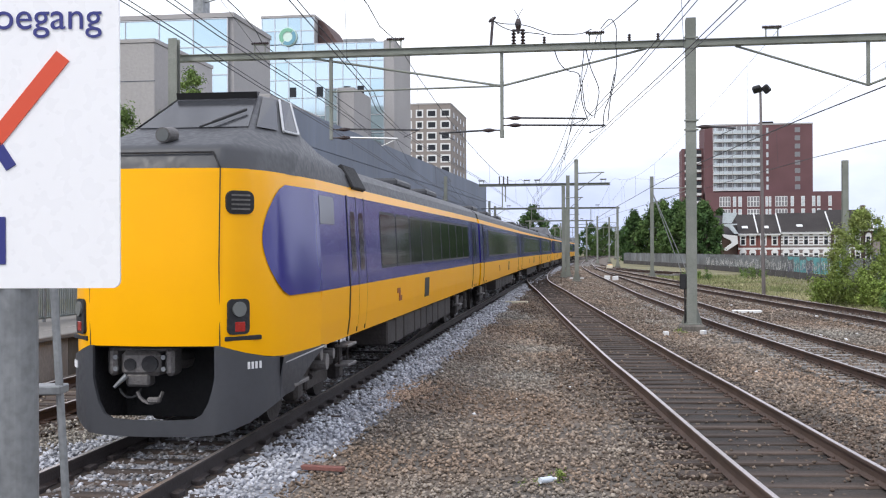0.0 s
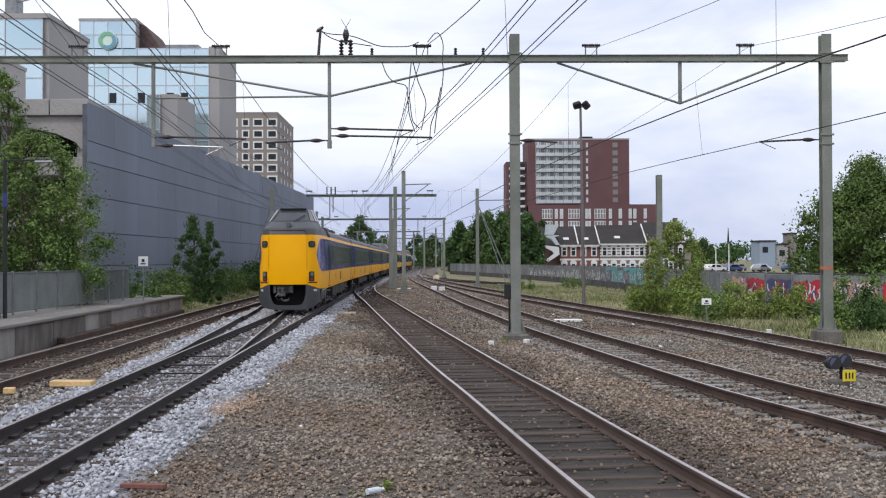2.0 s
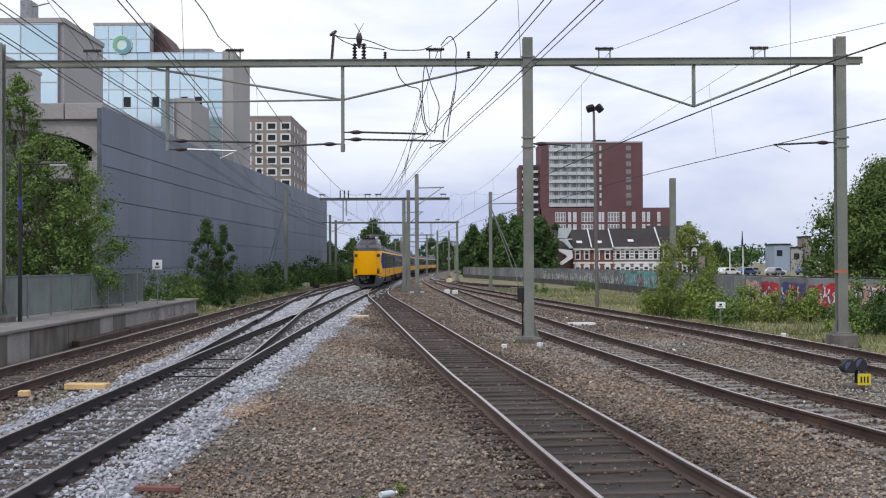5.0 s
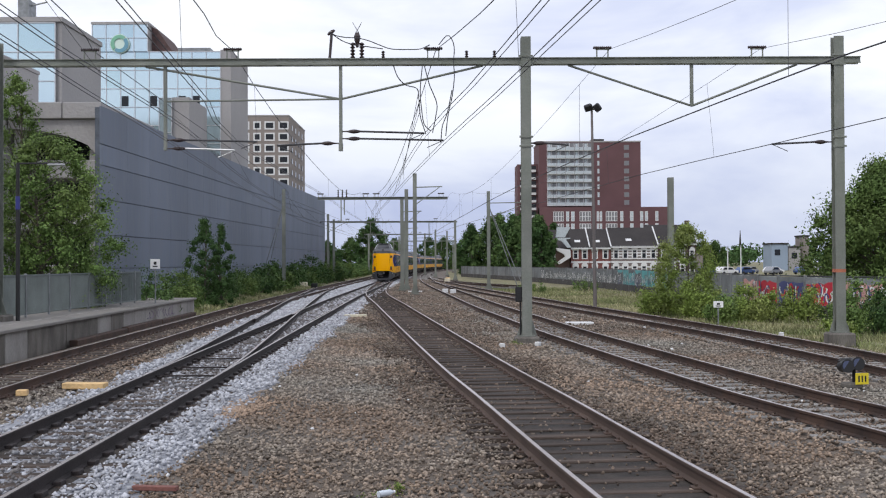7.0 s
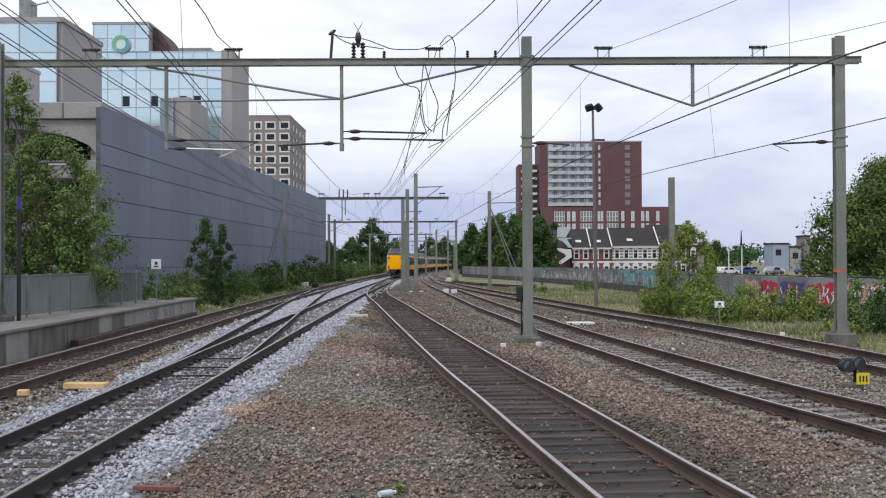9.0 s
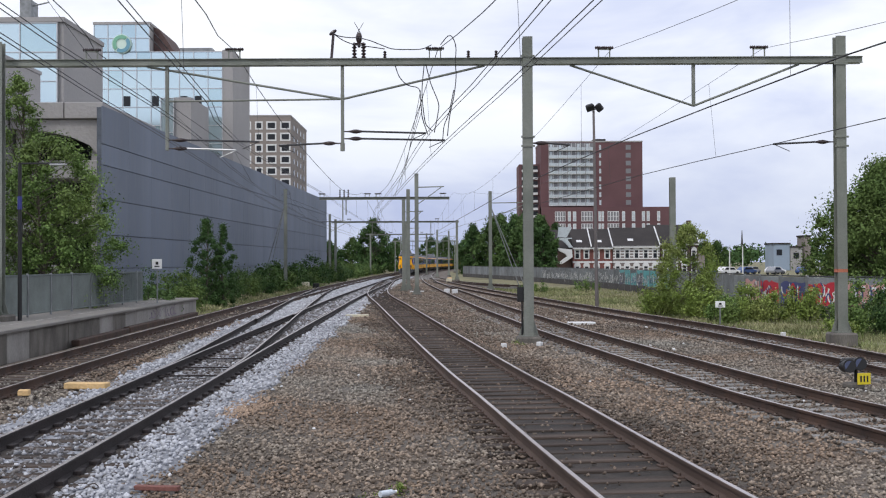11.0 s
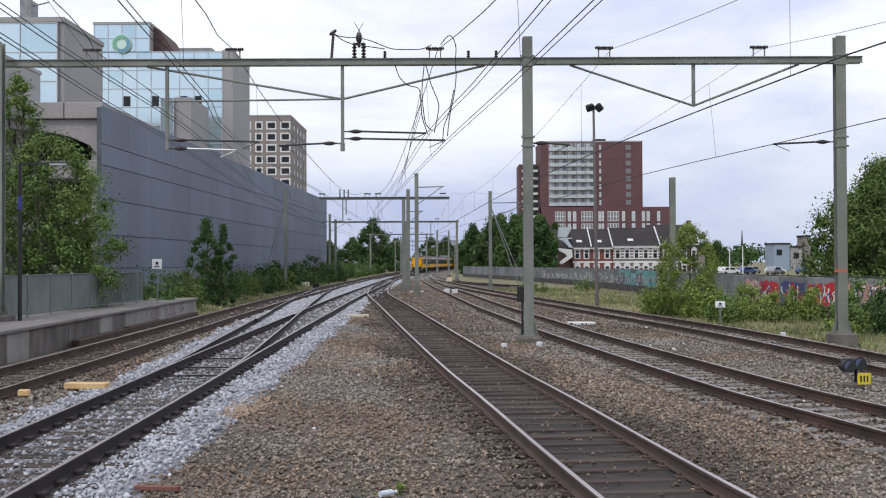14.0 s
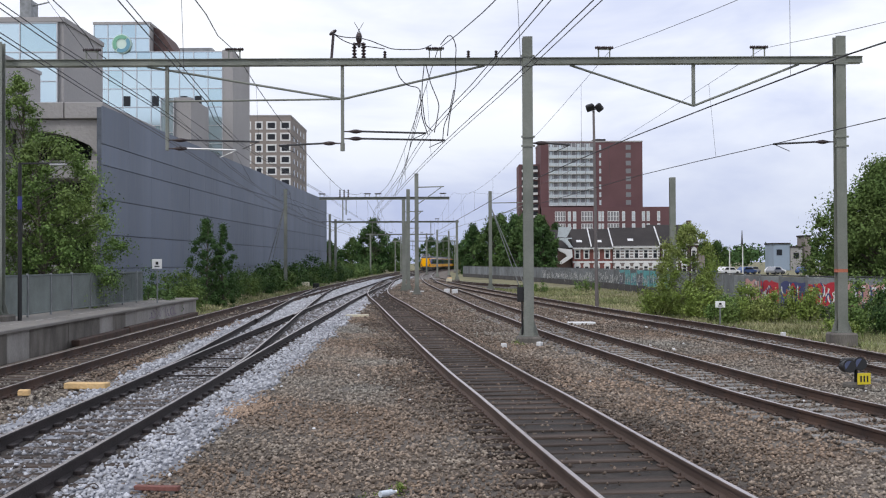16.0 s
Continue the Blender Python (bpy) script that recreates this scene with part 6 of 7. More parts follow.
tree(-14.7, 43.6, 5.4, 1.9, "leafy young tree behind the platform fence", "leaf", 41, 60, 20000, 0.052, 0.08, 0.10, 0.6)
tree(-15.4, 43, 7.7, 2.7, "leafy young tree behind the platform fence", "leaf", 1, 80, 42000, 0.050, 0.10, 0.12, 0.7)
tree(-17.0, 44, 10.4, 1.7, "leafy young tree behind the platform fence", "leaf", 2, 50, 22000, 0.052, 0.10, 0.15)
tree(-18.6, 41, 8.4, 2.0, "leafy young tree behind the platform fence", "leaf", 22, 40, 18000, 0.056, 0.10, 0.15)
tree(-13.55, 63, 5.3, 1.4, "dark bushy pointed tree beside the grey building", "leaf_dark", 3, 46, 15000, 0.055, 0.08, 0.0, 0.1)
tree(-12.65, 63.4, 4.9, 1.0, "dark bushy pointed tree beside the grey building", "leaf_dark", 33, 34, 9000, 0.055, 0.08, 0.0, 0.1)
tree(11.35, 51, 4.4, 1.5, "light green self-sown tree on the verge", "leaf_light", 6, 60, 30000, 0.042, 0.06, 0.05, 0.5)
tree(23.9, 60, 7.9, 3.9, "broad dark green tree beyond the fence", "leaf_shrub", 4, 200, 80000, 0.080, 0.2, 0.03, 0.3)
tree(29.5, 68, 8.6, 4.2, "broad dark green tree beyond the fence", "leaf_dark", 24, 34, 9000, 0.2, 0.2, 0.1, 0.3)
tree(-15.6, 245, 12.2, 4.4, "round dark tree beside the railway", "leaf_dark", 5, 90, 12000, 0.26, 0.3, 0.05, 0.3)
for i, (x, y, h, s) in enumerate(((14.6, 166, 9.4, 2.8), (12.2, 172, 9.2, 3.0), (6.5, 236, 10.6, 3.6), (10.5, 234, 12.4, 4.2), (15.5, 238, 12.9, 4.4), (20.5, 233, 12.6, 4.4), (24.5, 240, 11, 3.6), (13.0, 246, 13.4, 4.6), (18.2, 246, 13.6, 4.6), (1.0, 380, 11, 6), (-4.5, 420, 12, 7), (9, 400, 12, 7), (-31, 300, 8.5, 4), (-25, 306, 9.5, 4.5), (-19, 300, 8.5, 4), (-13.5, 318, 9.5, 4), (80, 345, 8, 4), (87, 350, 9, 4.5), (104, 292, 8, 4), (112, 300, 9, 5), (74, 340, 7, 4))):
    tree(x, y, h, s, "dense dark tree in the belt beside the line", ("leaf_dark", "leaf_mid")[i % 2], 30 + i, 80, 10000, 0.24, 0.3, 0.02, 0.3, group="tree belt")


def bush(x, y, height, spread, material, seed, count, leaf=0.10, label="wild shrub growing on the verge"):
    """Several stems from the ground with leafy boughs."""
    rng = np.random.default_rng(400 + seed)
    thing = base("shrub", pose(x, y, -0.42 + float(rise(y))), label, "shrub", "shrubs along the line")
    bm = fresh()
    centres, radii = [], []
    n = max(7, int(9 * spread))
    for k in range(n):
        a, r = rng.uniform(0, 6.28), spread * math.sqrt(rng.random())
        h = height * (1 - 0.55 * (r / spread) ** 2) * rng.uniform(0.45, 1.0)
        c = (math.cos(a) * r, math.sin(a) * r, h * 0.86)
        rod(bm, (c[0] * 0.3, c[1] * 0.3, 0), c, 0.025, 0.008, n=5)
        centres.append(c)
        radii.append(0.22 * height * rng.uniform(0.7, 1.3))
        centres.append((c[0] * 0.9, c[1] * 0.9, h * 0.42))
        radii.append(0.26 * height * rng.uniform(0.7, 1.2))
    part("stem", bm, "bark", thing)
    leaves("foliage", np.array(centres), np.array(radii), count, leaf, material, rng, thing)
    return thing


for i, (x, y, h, s, m, c) in enumerate((
        (10.4, 52.5, 2.3, 0.9, "leaf_light", 3000), (12.1, 50, 2.2, 1.1, "leaf_light", 3500),
        (12.9, 47.5, 1.9, 1.2, "leaf_light", 4500), (11.8, 46.5, 1.5, 0.9, "leaf", 3000), (14.2, 48, 1.5, 0.8, "leaf_light", 2600),
        (16.6, 52, 1.9, 0.4, "leaf_light", 1100), (14.4, 38.5, 2.2, 0.5, "leaf", 1600), (15.6, 39.5, 1.9, 0.7, "leaf_dark", 2200), (13.3, 36.8, 1.0, 0.5, "leaf_light", 900),
        (15.5, 46.6, 1.9, 0.55, "leaf_light", 1500), (16.9, 47.4, 1.3, 0.6, "leaf", 1200), (18.3, 45.6, 1.6, 0.5, "leaf_shrub", 1200), (16.8, 41, 2.4, 0.8, "leaf", 2400), (7.6, 92, 1.3, 1.2, "leaf", 900), (12.4, 96, 1.6, 1.2, "leaf", 900))):
    bush(x, y, h, s, m, i, int(c * 2.7), 0.052)
for i in range(56):
    y = 52 + 3.3 * i
    wall = -18.6 + 2.5 * (y - 60) / 92
    x = x_on(TRACK_B, y) - 4.3 - 1.0 * (i % 2)
    if y < 152:
        x = max(x, wall + 1.7)
    bush(x, y, 1.6 + 1.8 * abs(noise.noise(Vector((i * 1.7, 3, 0)))) + (1.0 if y > 75 else 0.4), 1.5, ("leaf_mid", "leaf_dark", "leaf_shrub")[i % 3], 50 + i, 4600 if y < 90 else 2000, 0.060 if y < 90 else 0.12)


def bank_height(d):
    """The grassy bank beside the platform track, by its distance from the track."""
    return np.interp(d, [1.9, 3.6, 7.0], [-0.46, -0.16, 0.10])


bank = [[(x_on(TRACK_B, y) - d, y, float(rise(y)) + float(bank_height(d))) for d in (1.9, 2.4, 3.0, 3.6, 4.6, 5.8, 7.0)] for y in np.arange(54.5, 250, 2.5)]
tagged(sheet("grass_bank", bank, "grass", 0.06, 21), "low bank of rough grass below the shrubs", "ground", kind="structure")


def verge():
    """Dry grass blades on the verge and at the trackside."""
    rng = np.random.default_rng(9)
    n = 90000
    y = 20 * (110 / 20) ** rng.random(n)
    e = np.interp(y, TRACK_E.y, TRACK_E.p[:, 0])
    x = e + 1.9 + np.abs(rng.normal(0, 1, n)) * 5.5
    west = rng.random(n) < 0.22
    y = np.where(west, 47 + 75 * rng.random(n), y)
    x = np.where(west, np.interp(y, TRACK_B.y, TRACK_B.p[:, 0]) - 2.0 - 3.5 * rng.random(n), x)
    tuft = np.sin(x * 1.7) * np.sin(y * 1.1 + x) > -0.55
    x, y = x[tuft], y[tuft]
    n = len(x)
    h = rng.uniform(0.05, 0.22, n) * (1 + 0.6 * (rng.random(n) < 0.1))
    a = rng.uniform(0, 6.28, n)
    w = 0.012 + 0.0004 * y
    lean = rng.normal(0, 0.45, (n, 2)) * h[:, None]
    z = np.where(x < 0, bank_height(np.interp(y, TRACK_B.y, TRACK_B.p[:, 0]) - x) * (y > 54), -0.44) + rise(y)
    z = np.where((x < 0) & (y <= 54), -0.44 + rise(y), z)
    p0 = np.stack([x - np.cos(a) * w, y - np.sin(a) * w, z], 1)
    p1 = np.stack([x + np.cos(a) * w, y + np.sin(a) * w, z], 1)
    p2 = np.stack([x + lean[:, 0], y + lean[:, 1], z + h], 1)
    v = np.stack([p0, p1, p2], 1).reshape(-1, 3)
    tagged(new("grass", quick_mesh("grass", v, np.arange(3 * n).reshape(-1, 3), "blade")), "dry yellow-green grass on the verge", "grass", kind="stuff")


verge()


def far_woods():
    rng = np.random.default_rng(12)
    n = 260
    x = np.concatenate([rng.uniform(60, 420, n), rng.uniform(-420, -60, n // 2)])
    y = np.concatenate([rng.uniform(520, 640, n), rng.uniform(520, 640, n // 2)])
    c = np.stack([x, y, rng.uniform(0.5, 5.5, len(x)) + 4 * np.exp(-((x - 175) / 22) ** 2)], 1)
    host = base("far_woods", pose(0, 0, -0.4), "dark line of woods along the horizon", "woods", kind="stuff")
    leaves("foliage", c, rng.uniform(3, 5.5, len(x)), 36000, 1.0, "leaf_dark", rng, host)


far_woods()

# ---- trackside things ----
M["red_plank"] = surface("red_brown_plank", (0.20, 0.085, 0.07), 0.85, fine=30)
M["ochre_pale"] = surface("pale_cover", (0.60, 0.55, 0.42), 0.85, fine=20)
FENCE_LINE = [(21.5, 47), (17.2, 58.5), (17.9, 91.6), (14.7, 143), (3.6, 218)]
for key, col in (("graffiti_red", (0.50, 0.03, 0.05)), ("graffiti_teal", (0.10, 0.34, 0.36)), ("graffiti_blue", (0.07, 0.08, 0.20)), ("graffiti_pink", (0.55, 0.30, 0.28))):
    M[key] = surface(key, col, 0.6, spread=0.2, scale=2, fine=12, grain=0.1)
M["fence_foot"] = surface("dark_fence_foot", (0.07, 0.065, 0.065), 0.9, spread=0.25, scale=1, fine=15)
M["fence_panel"] = surface("grey_fence_panel", (0.19, 0.205, 0.215), 0.8, spread=0.2, scale=0.8, fine=12, piece=0.25, second=(0.12, 0.125, 0.13), amount=0.6)


def scribble(parent, p, q, h, mats, rng):
    """Sprayed fills and curved strokes on one panel; no letters."""
    d = (q - p).normalized()
    n = Vector((-d.y, d.x, 0))
    if n.y > 0:
        n = -n
    long = (q - p).length

    def on_panel(u, z, lift):
        return p + d * u + n * lift + Vector((0, 0, z))

    def sheet_of(rims, lift, material):
        """A thin coat of paint between two edges."""
        bm = fresh()
        rows = [[[bm.verts.new(on_panel(u, z, w)) for u, z in rim] for rim in rims] for w in (lift - 0.004, lift)]
        for row in rows:
            for k in range(len(row[0]) - 1):
                bm.faces.new((row[0][k], row[0][k + 1], row[1][k + 1], row[1][k]))
        bmesh.ops.recalc_face_normals(bm, faces=bm.faces[:])
        part("sprayed_mark", bm, material, parent)

    us = np.linspace(0.12, long - 0.12, 9)
    sheet_of([[(u, 0.14 * h + rng.uniform(0, 0.10) * h) for u in us], [(u, 0.80 * h + rng.uniform(0, 0.12) * h) for u in us]], 0.034, mats[0])
    for k in range(11):
        cu, cz = 0.3 + (long - 0.6) * (k + rng.random()) / 11, h * rng.uniform(0.34, 0.68)
        ru, rz = rng.uniform(0.10, 0.26), h * rng.uniform(0.13, 0.26)
        a0, sweep, thick = rng.uniform(0, 6.28), rng.uniform(2.0, 5.2), rng.uniform(0.05, 0.11)
        ang = [a0 + sweep * t / 11 for t in range(12)]
        sheet_of([[(cu + math.cos(a) * ru, cz + math.sin(a) * rz) for a in ang],
                  [(cu + math.cos(a) * (ru - thick), cz + math.sin(a) * (rz - thick)) for a in ang]], 0.040 + 0.003 * k, mats[1 + k % (len(mats) - 1)])


def line_fence():
    rng = random.Random(5)
    way = Way(FENCE_LINE)
    thing = base("boundary_fence", pose(0, 0, 0), "grey panelled boundary fence covered in graffiti", "fence")
    total = way.s[-1]
    s, k = 0.0, 0
    while s < total - 2.5:
        p, q = way.at(s), way.at(s + 2.5)
        d = q - p
        turn = Euler((0, 0, math.atan2(d.y, d.x))).to_matrix()
        mid = (p + q) / 2
        bm = fresh()
        box(bm, mid + Vector((0, 0, 0.60)), (d.length - 0.1, 0.05, 1.70), turn, bevel=0.01)
        panel = part("panel", bm, "graffiti_teal" if 83 < mid.y < 101 and k % 4 else "fence_panel", thing)
        bm = fresh()
        box(bm, p + Vector((0, 0, 0.55)), (0.12, 0.12, 1.95), turn, bevel=0.01)
        part("post", bm, "galvanised", thing)
        bm = fresh()
        box(bm, mid + Vector((0, 0, -0.12)), (d.length + 0.02, 0.12, 0.6), turn, bevel=0.01)
        part("plinth", bm, "fence_foot", thing)
        if mid.y < 60 or 80 < mid.y < 140:
            near = mid.y < 60
            scribble(panel, p + Vector((0, 0, -0.25)), q + Vector((0, 0, -0.25)), 1.70,
                     (("graffiti_red", "white_paint", "graffiti_blue", "white_paint"), ("graffiti_pink", "graffiti_blue", "white_paint", "graffiti_blue"), ("graffiti_red", "white_paint", "graffiti_blue", "white_paint"), ("graffiti_blue", "white_paint", "graffiti_red"))[k % 4] if near
                     else (("graffiti_teal", "white_paint", "fence_panel"), ("fence_panel", "white_paint", "graffiti_blue"), ("graffiti_teal", "graffiti_blue", "white_paint"))[k % 3] if mid.y < 101
                     else ("fence_panel", "white_paint", "fence_panel", "white_paint"), rng)
        s += 2.5
        k += 1
    wire("top_rail", [way.at(v) + Vector((0, 0, 1.50)) for v in np.arange(0, total, 4.0)], 0.035, thing)


line_fence()


def flood_mast():
    thing = base("flood_light_mast", pose(7.95, 57, -0.42), "slim grey mast with two floodlights", "street lamp")
    part("footing", block(fresh(), -0.3, 0.3, -0.3, 0.3, 0, 0.25, 0.04), "concrete", thing)
    part("pole", rod(fresh(), (0, 0, 0.2), (-0.12, 0, 10.6), 0.10, 0.06, n=12), "lamp_pole", thing)
    part("crossbar", rod(fresh(), (-0.45, 0, 10.55), (0.3, 0, 10.75), 0.03), "galvanised", thing)
    for x, tilt in ((-0.30, -0.3), (0.16, 0.9)):
        bm = fresh()
        box(bm, (x, -0.05, 10.75), (0.42, 0.3, 0.34), Euler((0.5, tilt, 0)).to_matrix(), bevel=0.06)
        head = part("floodlight", bm, "dark", thing)
        part("glass", box(fresh(), (x, -0.19, 10.68), (0.32, 0.02, 0.24), Euler((0.5, tilt, 0)).to_matrix()), "black_rubber", head)


M["lamp_pole"] = surface("rust_brown_pole", (0.17, 0.15, 0.145), 0.6, metal=0.2, spread=0.2, scale=1, fine=20)
flood_mast()


def platform_lamp():
    thing = base("platform_lamp", pose(-12.75, 33.2, 0.65), "slim black platform lamp with a side arm", "lamp post")
    part("pole", rod(fresh(), (0, 0, 0), (0, 0, 4.75), 0.065, 0.055, n=12), "black_rubber", thing)
    part("arm", box(fresh(), (0.62, 0, 4.74), (1.35, 0.06, 0.05), bevel=0.01), "black_rubber", thing)
    part("lamp_head", box(fresh(), (1.15, 0, 4.70), (0.5, 0.16, 0.05), bevel=0.02), "aluminium", thing)
    part("stripe", rod(fresh(), (0, 0, 3.35), (0, 0, 3.75), 0.068, n=12), "sign_blue", thing)


platform_lamp()


def white_post(x, y, top):
    thing = base("white_post", pose(x, y, -0.42 + float(rise(y))), "slim white post beyond the boundary fence", "post", "white posts beyond the fence")
    part("pole", lathe(fresh(), (0, 0, 0), (0, 0, top), (0.09, 0.07, 0.07, 0.06, 0.06)), "white_paint", thing)
    part("cap", lathe(fresh(), (0, 0, top), (0, 0, top + 0.16), (0.10, 0.12, 0.05)), "galvanised", thing)


white_post(31.2, 120, 4.0)
white_post(32.9, 121, 4.2)


def small_sign(x, y, z0, z1, w, h, label):
    thing = base("track_sign", pose(x, y, z0), label, "sign", "small line signs")
    part("pole", rod(fresh(), (0, 0.02, 0), (0, 0.02, z1 - z0 - 0.02), 0.03, n=8), "galvanised", thing)
    part("plate", box(fresh(), (0, -0.02, z1 - z0 - h / 2), (w, 0.02, h), bevel=0.006), "sign_white", thing)
    bm = fresh()
    box(bm, (0, -0.034, z1 - z0 - h * 0.42), (w * 0.28, 0.004, h * 0.3))
    box(bm, (0, -0.034, z1 - z0 - h * 0.75), (w * 0.5, 0.004, h * 0.12))
    part("mark", bm, "dark", thing)


small_sign(-12.35, 47.6, -0.42, 2.55, 0.42, 0.42, "small white sign on a slim pole at the platform end")
small_sign(11.3, 45.0, -0.42, 0.72, 0.40, 0.26, "small white marker board low on the verge")


def dwarf_signal():
    thing = base("dwarf_signal", pose(*lie(8.25, 22.2, -0.22), 0, 0, 12), "low black ground signal with a yellow number plate", "railway signal")
    part("foot", box(fresh(), (0, 0, 0.06), (0.34, 0.3, 0.12), bevel=0.03), "concrete", thing)
    part("bracket", rod(fresh(), (0.05, 0, 0.1), (0.05, 0, 0.5), 0.035), "dark", thing)
    bm = fresh()
    for a, z in ((-0.13, 0.42), (0.10, 0.46)):
        rod(bm, (a, 0.12, z), (a - 0.04, -0.14, z + 0.03), 0.11, 0.13, n=18)
    box(bm, (0.0, 0.1, 0.46), (0.44, 0.16, 0.24), bevel=0.05)
    head = part("lamp_housing", bm, "black_rubber", thing)
    for a, z in ((-0.17, 0.45), (0.06, 0.49)):
        part("lens", rod(fresh(), (a, -0.125, z), (a, -0.135, z), 0.10, n=18), "signal_lens", head)
    plate = part("number_plate", box(fresh(), (0.12, -0.16, 0.20), (0.28, 0.015, 0.22), bevel=0.004), "plate_yellow", thing)
    bm = fresh()
    for k in range(3):
        box(bm, (0.05 + 0.07 * k, -0.17, 0.20), (0.03, 0.006, 0.12))
    part("number_bars", bm, "dark", plate)


M["plate_yellow"] = glossy("yellow_plate", (0.75, 0.60, 0.03), 0.4)
M["signal_lens"] = glossy("blue_grey_lens", (0.10, 0.12, 0.20), 0.1, 0.8)
dwarf_signal()


def lying_board(name, x, y, z, length, width, height, turn, material, label):
    bm = fresh()
    box(bm, (0, 0, 0), (length, width, height), bevel=min(height, width) * 0.12)
    ob = part(name, bm, material)
    x, y, z = lie(x, y, z)
    ob.matrix_basis = pose(x, y, z + height / 2, 0, 0, turn)
    tagged(ob, label, "board" if "board" in name or "plank" in name else name.replace("_", " "))


lying_board("board", -7.3, 22.6, -0.20, 0.84, 0.28, 0.12, -4, "ochre_board", "pale yellow timber board lying between the tracks")
lying_board("offcut", -8.02, 21.1, -0.16, 0.20, 0.18, 0.11, 10, "ochre_board", "short pale timber block lying on the ballast")
lying_board("plank", -3.22, 12.4, -0.19, 0.52, 0.10, 0.05, -8, "red_plank", "weathered red-brown plank on the ballast")
lying_board("cable_cover", -4.1, 52.5, -0.22, 1.0, 0.55, 0.10, 0, "ochre_pale", "pale concrete cable cover beside the track")
lying_board("cable_cover", 5.65, 45.2, -0.22, 1.05, 0.6, 0.10, 0, "white_paint", "white concrete cable cover between the tracks")
lying_board("trackside_box", 0.30, 92, -0.25, 0.45, 0.4, 0.38, 0, "white_paint", "small white box beside the switch")
lying_board("trackside_box", 0.95, 90, -0.25, 0.45, 0.4, 0.38, 0, "white_paint", "small white box beside the switch")
lying_board("trackside_box", 0.9, 152, -0.25, 0.6, 0.5, 0.5, 0, "ochre_board", "yellow switch box beside the track")
lying_board("trackside_box", 0.75, 138, -0.25, 0.7, 0.6, 0.55, 0, "ochre_pale", "pale switch box beside the track")
lying_board("trackside_box", -15.0, 120, -0.35, 0.8, 0.6, 0.6, 0, "ochre_pale", "pale switch box beside the track")
lying_board("trackside_box", -13.6, 118, -0.35, 0.6, 0.5, 0.5, 0, "dark", "dark switch box beside the track")
lying_board("marker_stone", 1.82, 33.2, -0.22, 0.14, 0.14, 0.12, 20, "white_paint", "white marker stone beside a portal mast")
lying_board("marker_stone", 2.95, 33.8, -0.22, 0.16, 0.14, 0.12, 50, "white_paint", "white marker stone beside a portal mast")
lying_board("marker_stone", 11.4, 37.0, -0.42, 0.13, 0.13, 0.36, 20, "white_paint", "white capped marker on the verge")
lying_board("cable_cover", -2.26, 95, -0.22, 1.1, 0.6, 0.12, 0, "white_paint", "pale concrete cover beside a catenary mast")


def bottle():
    thing = base("plastic_bottle", pose(-0.61, 11.95, -0.14, 0, 0, 40), "crumpled clear plastic bottle on the ballast", "bottle")
    bm = fresh()
    rod(bm, (-0.10, 0, 0), (0.05, 0, 0), 0.035, 0.034, n=14)
    rod(bm, (0.05, 0, 0), (0.10, 0, 0), 0.034, 0.014, n=14)
    part("body", bm, "bottle_plastic", thing)
    part("cap", rod(fresh(), (0.10, 0, 0), (0.12, 0, 0), 0.016, n=12), "sign_white", thing)


M["bottle_plastic"] = glossy("pale_plastic", (0.62, 0.68, 0.74), 0.2)
bottle()
for i, (x, y, h) in enumerate(((-0.50, 12.3, 0.16), (-0.72, 12.2, 0.08), (2.3, 33.0, 0.3), (-3.9, 21.5, 0.1))):
    bush(x, y, h + 0.18, 0.26, "leaf_light", 200 + i, 1400, 0.015, "small weed growing in the ballast")


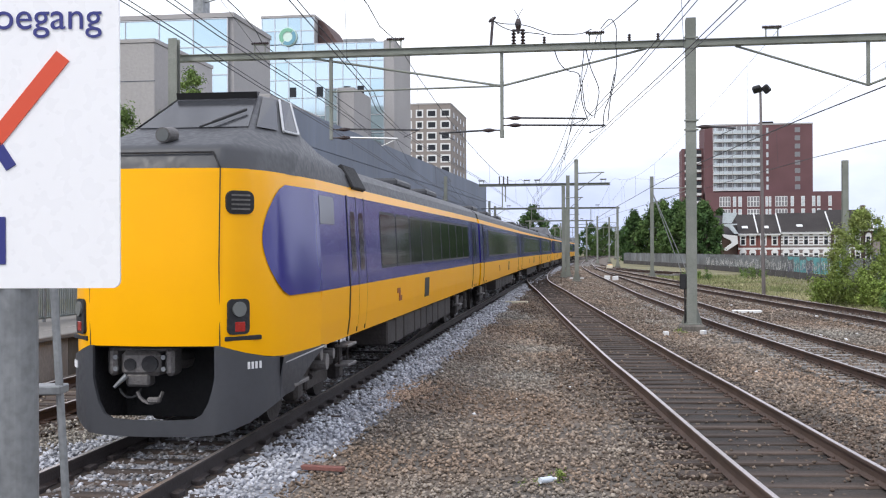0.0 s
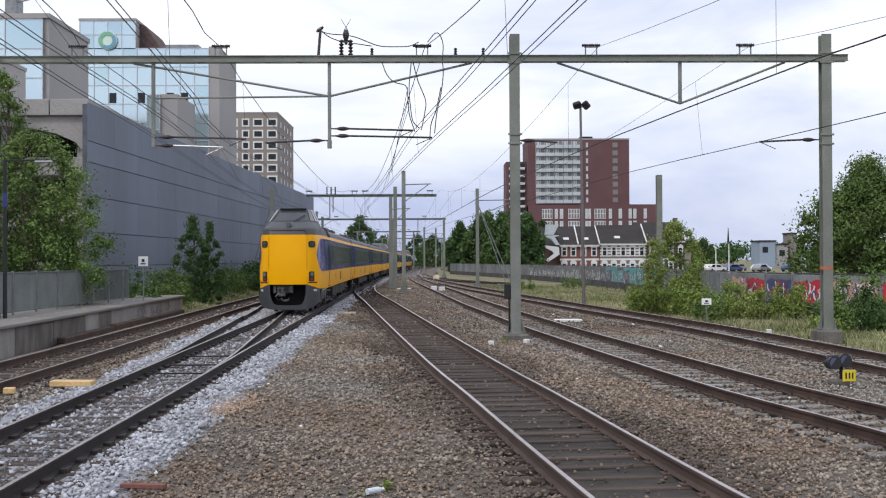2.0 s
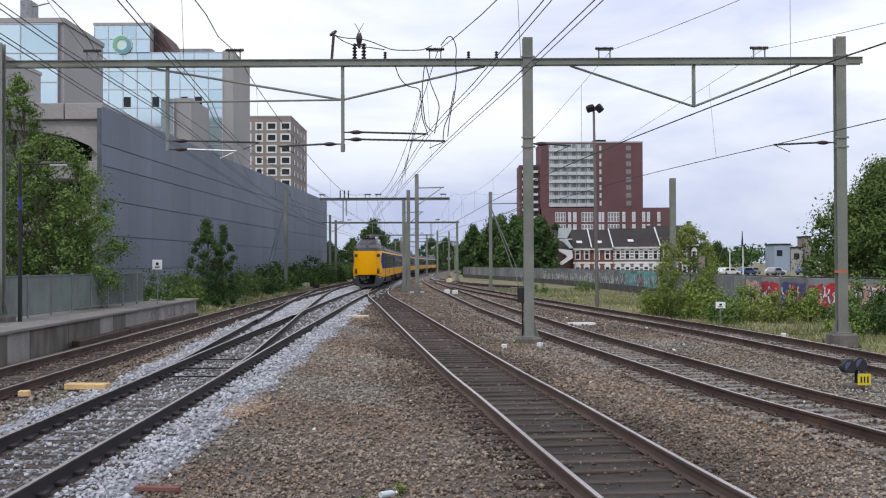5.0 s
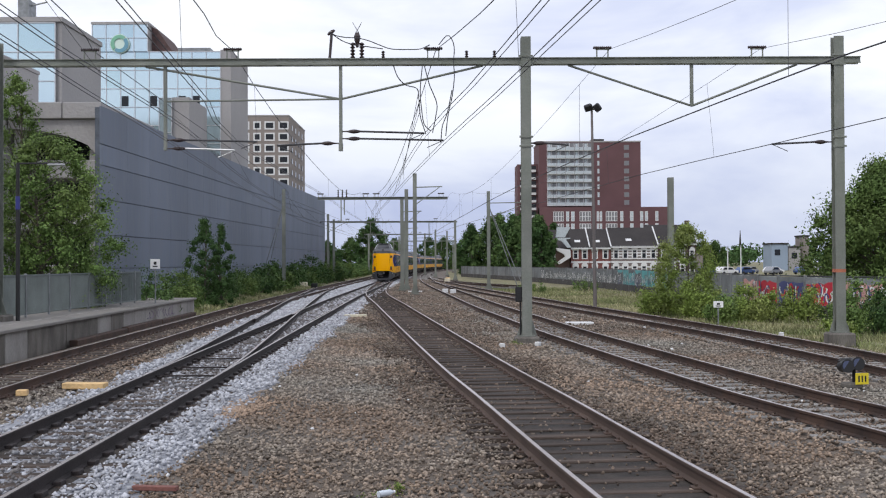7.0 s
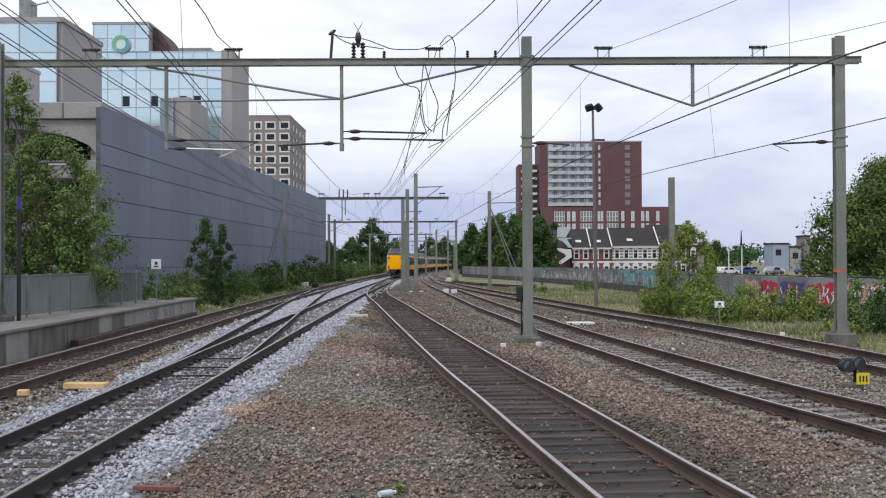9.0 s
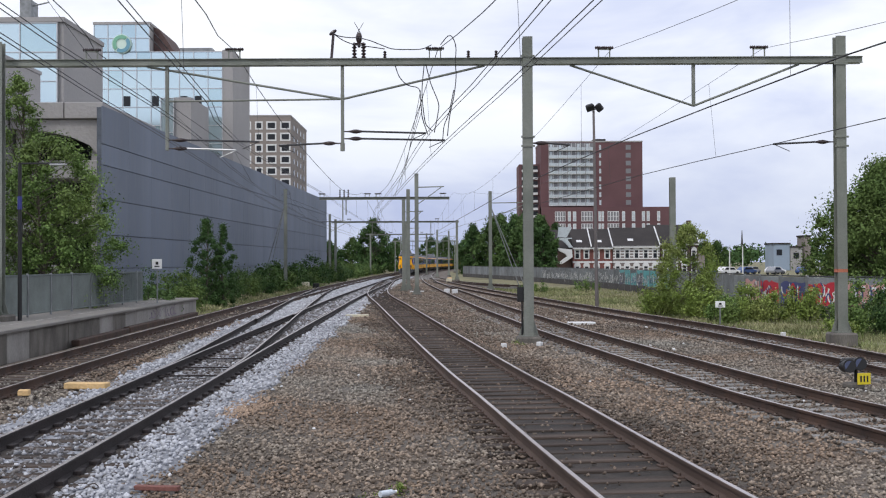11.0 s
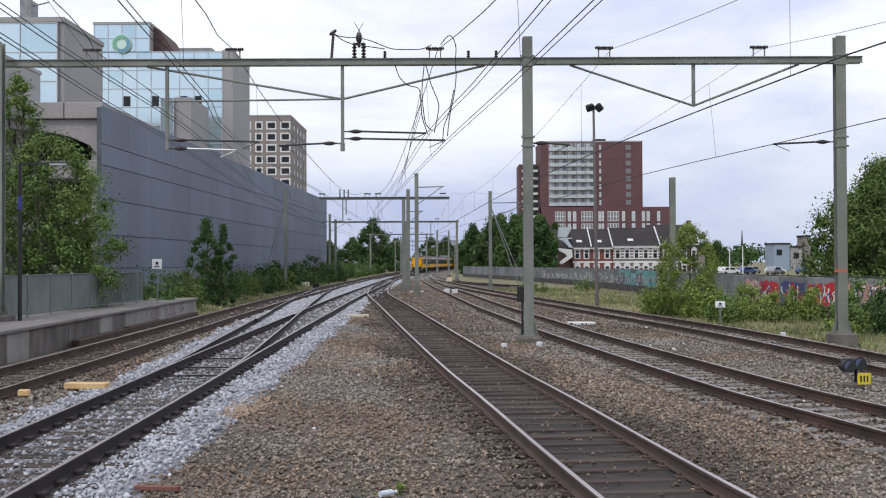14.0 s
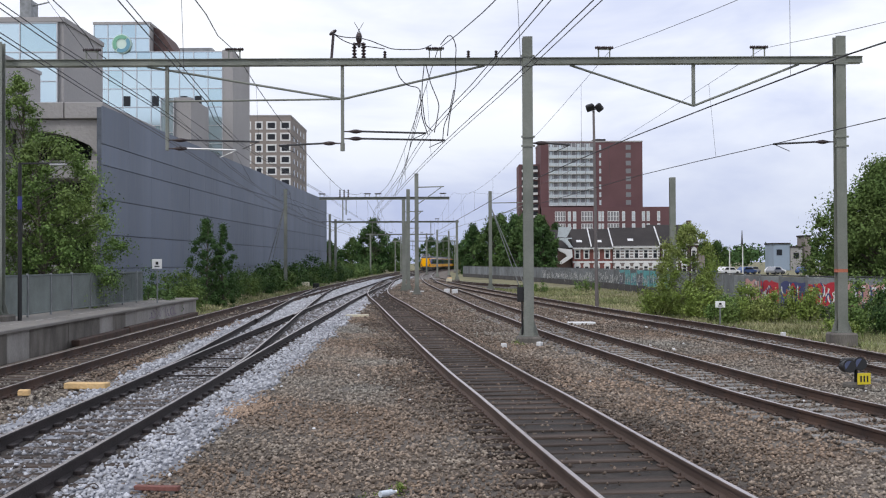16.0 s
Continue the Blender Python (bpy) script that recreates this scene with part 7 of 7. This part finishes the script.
def warning_sign():
    """A white board on a grey pole close by; its lettering shows in part."""
    yaw = 8.4
    thing = base("warning_sign", pose(-1.62, 2.80, 0, 0, 0, yaw), "white warning board with blue lettering on a grey pole", "sign")
    part("pole", rod(fresh(), (0.02, 0.05, -0.42), (0.02, 0.05, 3.2), 0.055, n=24), "galvanised", thing)
    bm = fresh()
    box(bm, (0, 0, 2.775), (0.64, 0.012, 1.05))
    es = [e for e in bm.edges if abs(e.verts[0].co.y - e.verts[1].co.y) > 0.005]
    bmesh.ops.bevel(bm, geom=es, offset=0.02, segments=4, profile=0.5, affect="EDGES")
    board = part("board", bm, "sign_white", thing)
    cu = bpy.data.curves.new("lettering", "FONT")
    cu.body, cu.size, cu.extrude, cu.align_x = "toegang", 0.105, 0.0008, "RIGHT"
    text = bpy.data.objects.new("lettering_source", cu)
    me = bpy.data.meshes.new_from_object(text)
    bpy.data.objects.remove(text)
    me.materials.clear()
    me.materials.append(M["sign_blue"])
    ob = new("lettering", me)
    ob.parent = board
    ob.matrix_basis = pose(0.275, -0.009, 2.955, 90, 0, 0)
    bm = fresh()
    box(bm, (0.052, -0.008, 2.738), (0.37, 0.004, 0.044), Euler((0, -0.89, 0)).to_matrix())
    part("red_bar", bm, "sign_red", board)
    bm = fresh()
    box(bm, (0.0, -0.008, 2.62), (0.10, 0.004, 0.032), Euler((0, 1.0, 0)).to_matrix(), bevel=0.0015)
    box(bm, (-0.005, -0.008, 2.38), (0.032, 0.004, 0.13), bevel=0.0015)
    part("blue_bar", bm, "sign_blue", board)
    part("clamp", box(fresh(), (0.02, 0.045, 2.9), (0.16, 0.1, 0.05), bevel=0.01), "galvanised", thing)


warning_sign()


def step_ladder():
    thing = base("step_ladder", pose(-2.43, 4.62, -0.42, 0, 0, 8.4), "grey steel step ladder leading down to the tracks", "ladder")
    for x in (-0.26, 0.0):
        part("rail", rod(fresh(), (x + 0.14, 0, 0), (x - 0.03, 0.05, 2.85), 0.018, n=8), "galvanised", thing)
    for z, d in ((0.62, 0.02), (1.12, 0.025), (1.62, 0.02), (2.15, 0.02)):
        part("step", box(fresh(), (-0.02 - 0.06 * (z - 0.6) / 1.1, 0.05, z), (0.27, 0.12, d * 2), bevel=0.006), "galvanised", thing)


step_ladder()


def motions():
    """The train draws away along the main track."""
    start = TRACK_A.by_y(12.0)
    for k, (car, turned) in enumerate(TRAIN):
        rows = []
        for i in range(33):
            t = i * 0.5
            s = start + SPEED * t + 0.35 + CAR / 2 + k * (CAR + 0.55)
            p, q = TRACK_A.at(s - 9.5), TRACK_A.at(s + 9.5)
            d = q - p
            tilt = math.degrees(math.atan2(d.z, d.xy.length)) * (-1 if turned else 1)
            mid = (p + q) / 2 + Vector((-0.12 - 0.11 * min(1.0, 2 * t), 0, -0.035))
            rows.append((t, pose(*mid, tilt, 0, math.degrees(math.atan2(-d.x, d.y)) + (180 if turned else 0))))
        walk(car, rows)


motions()
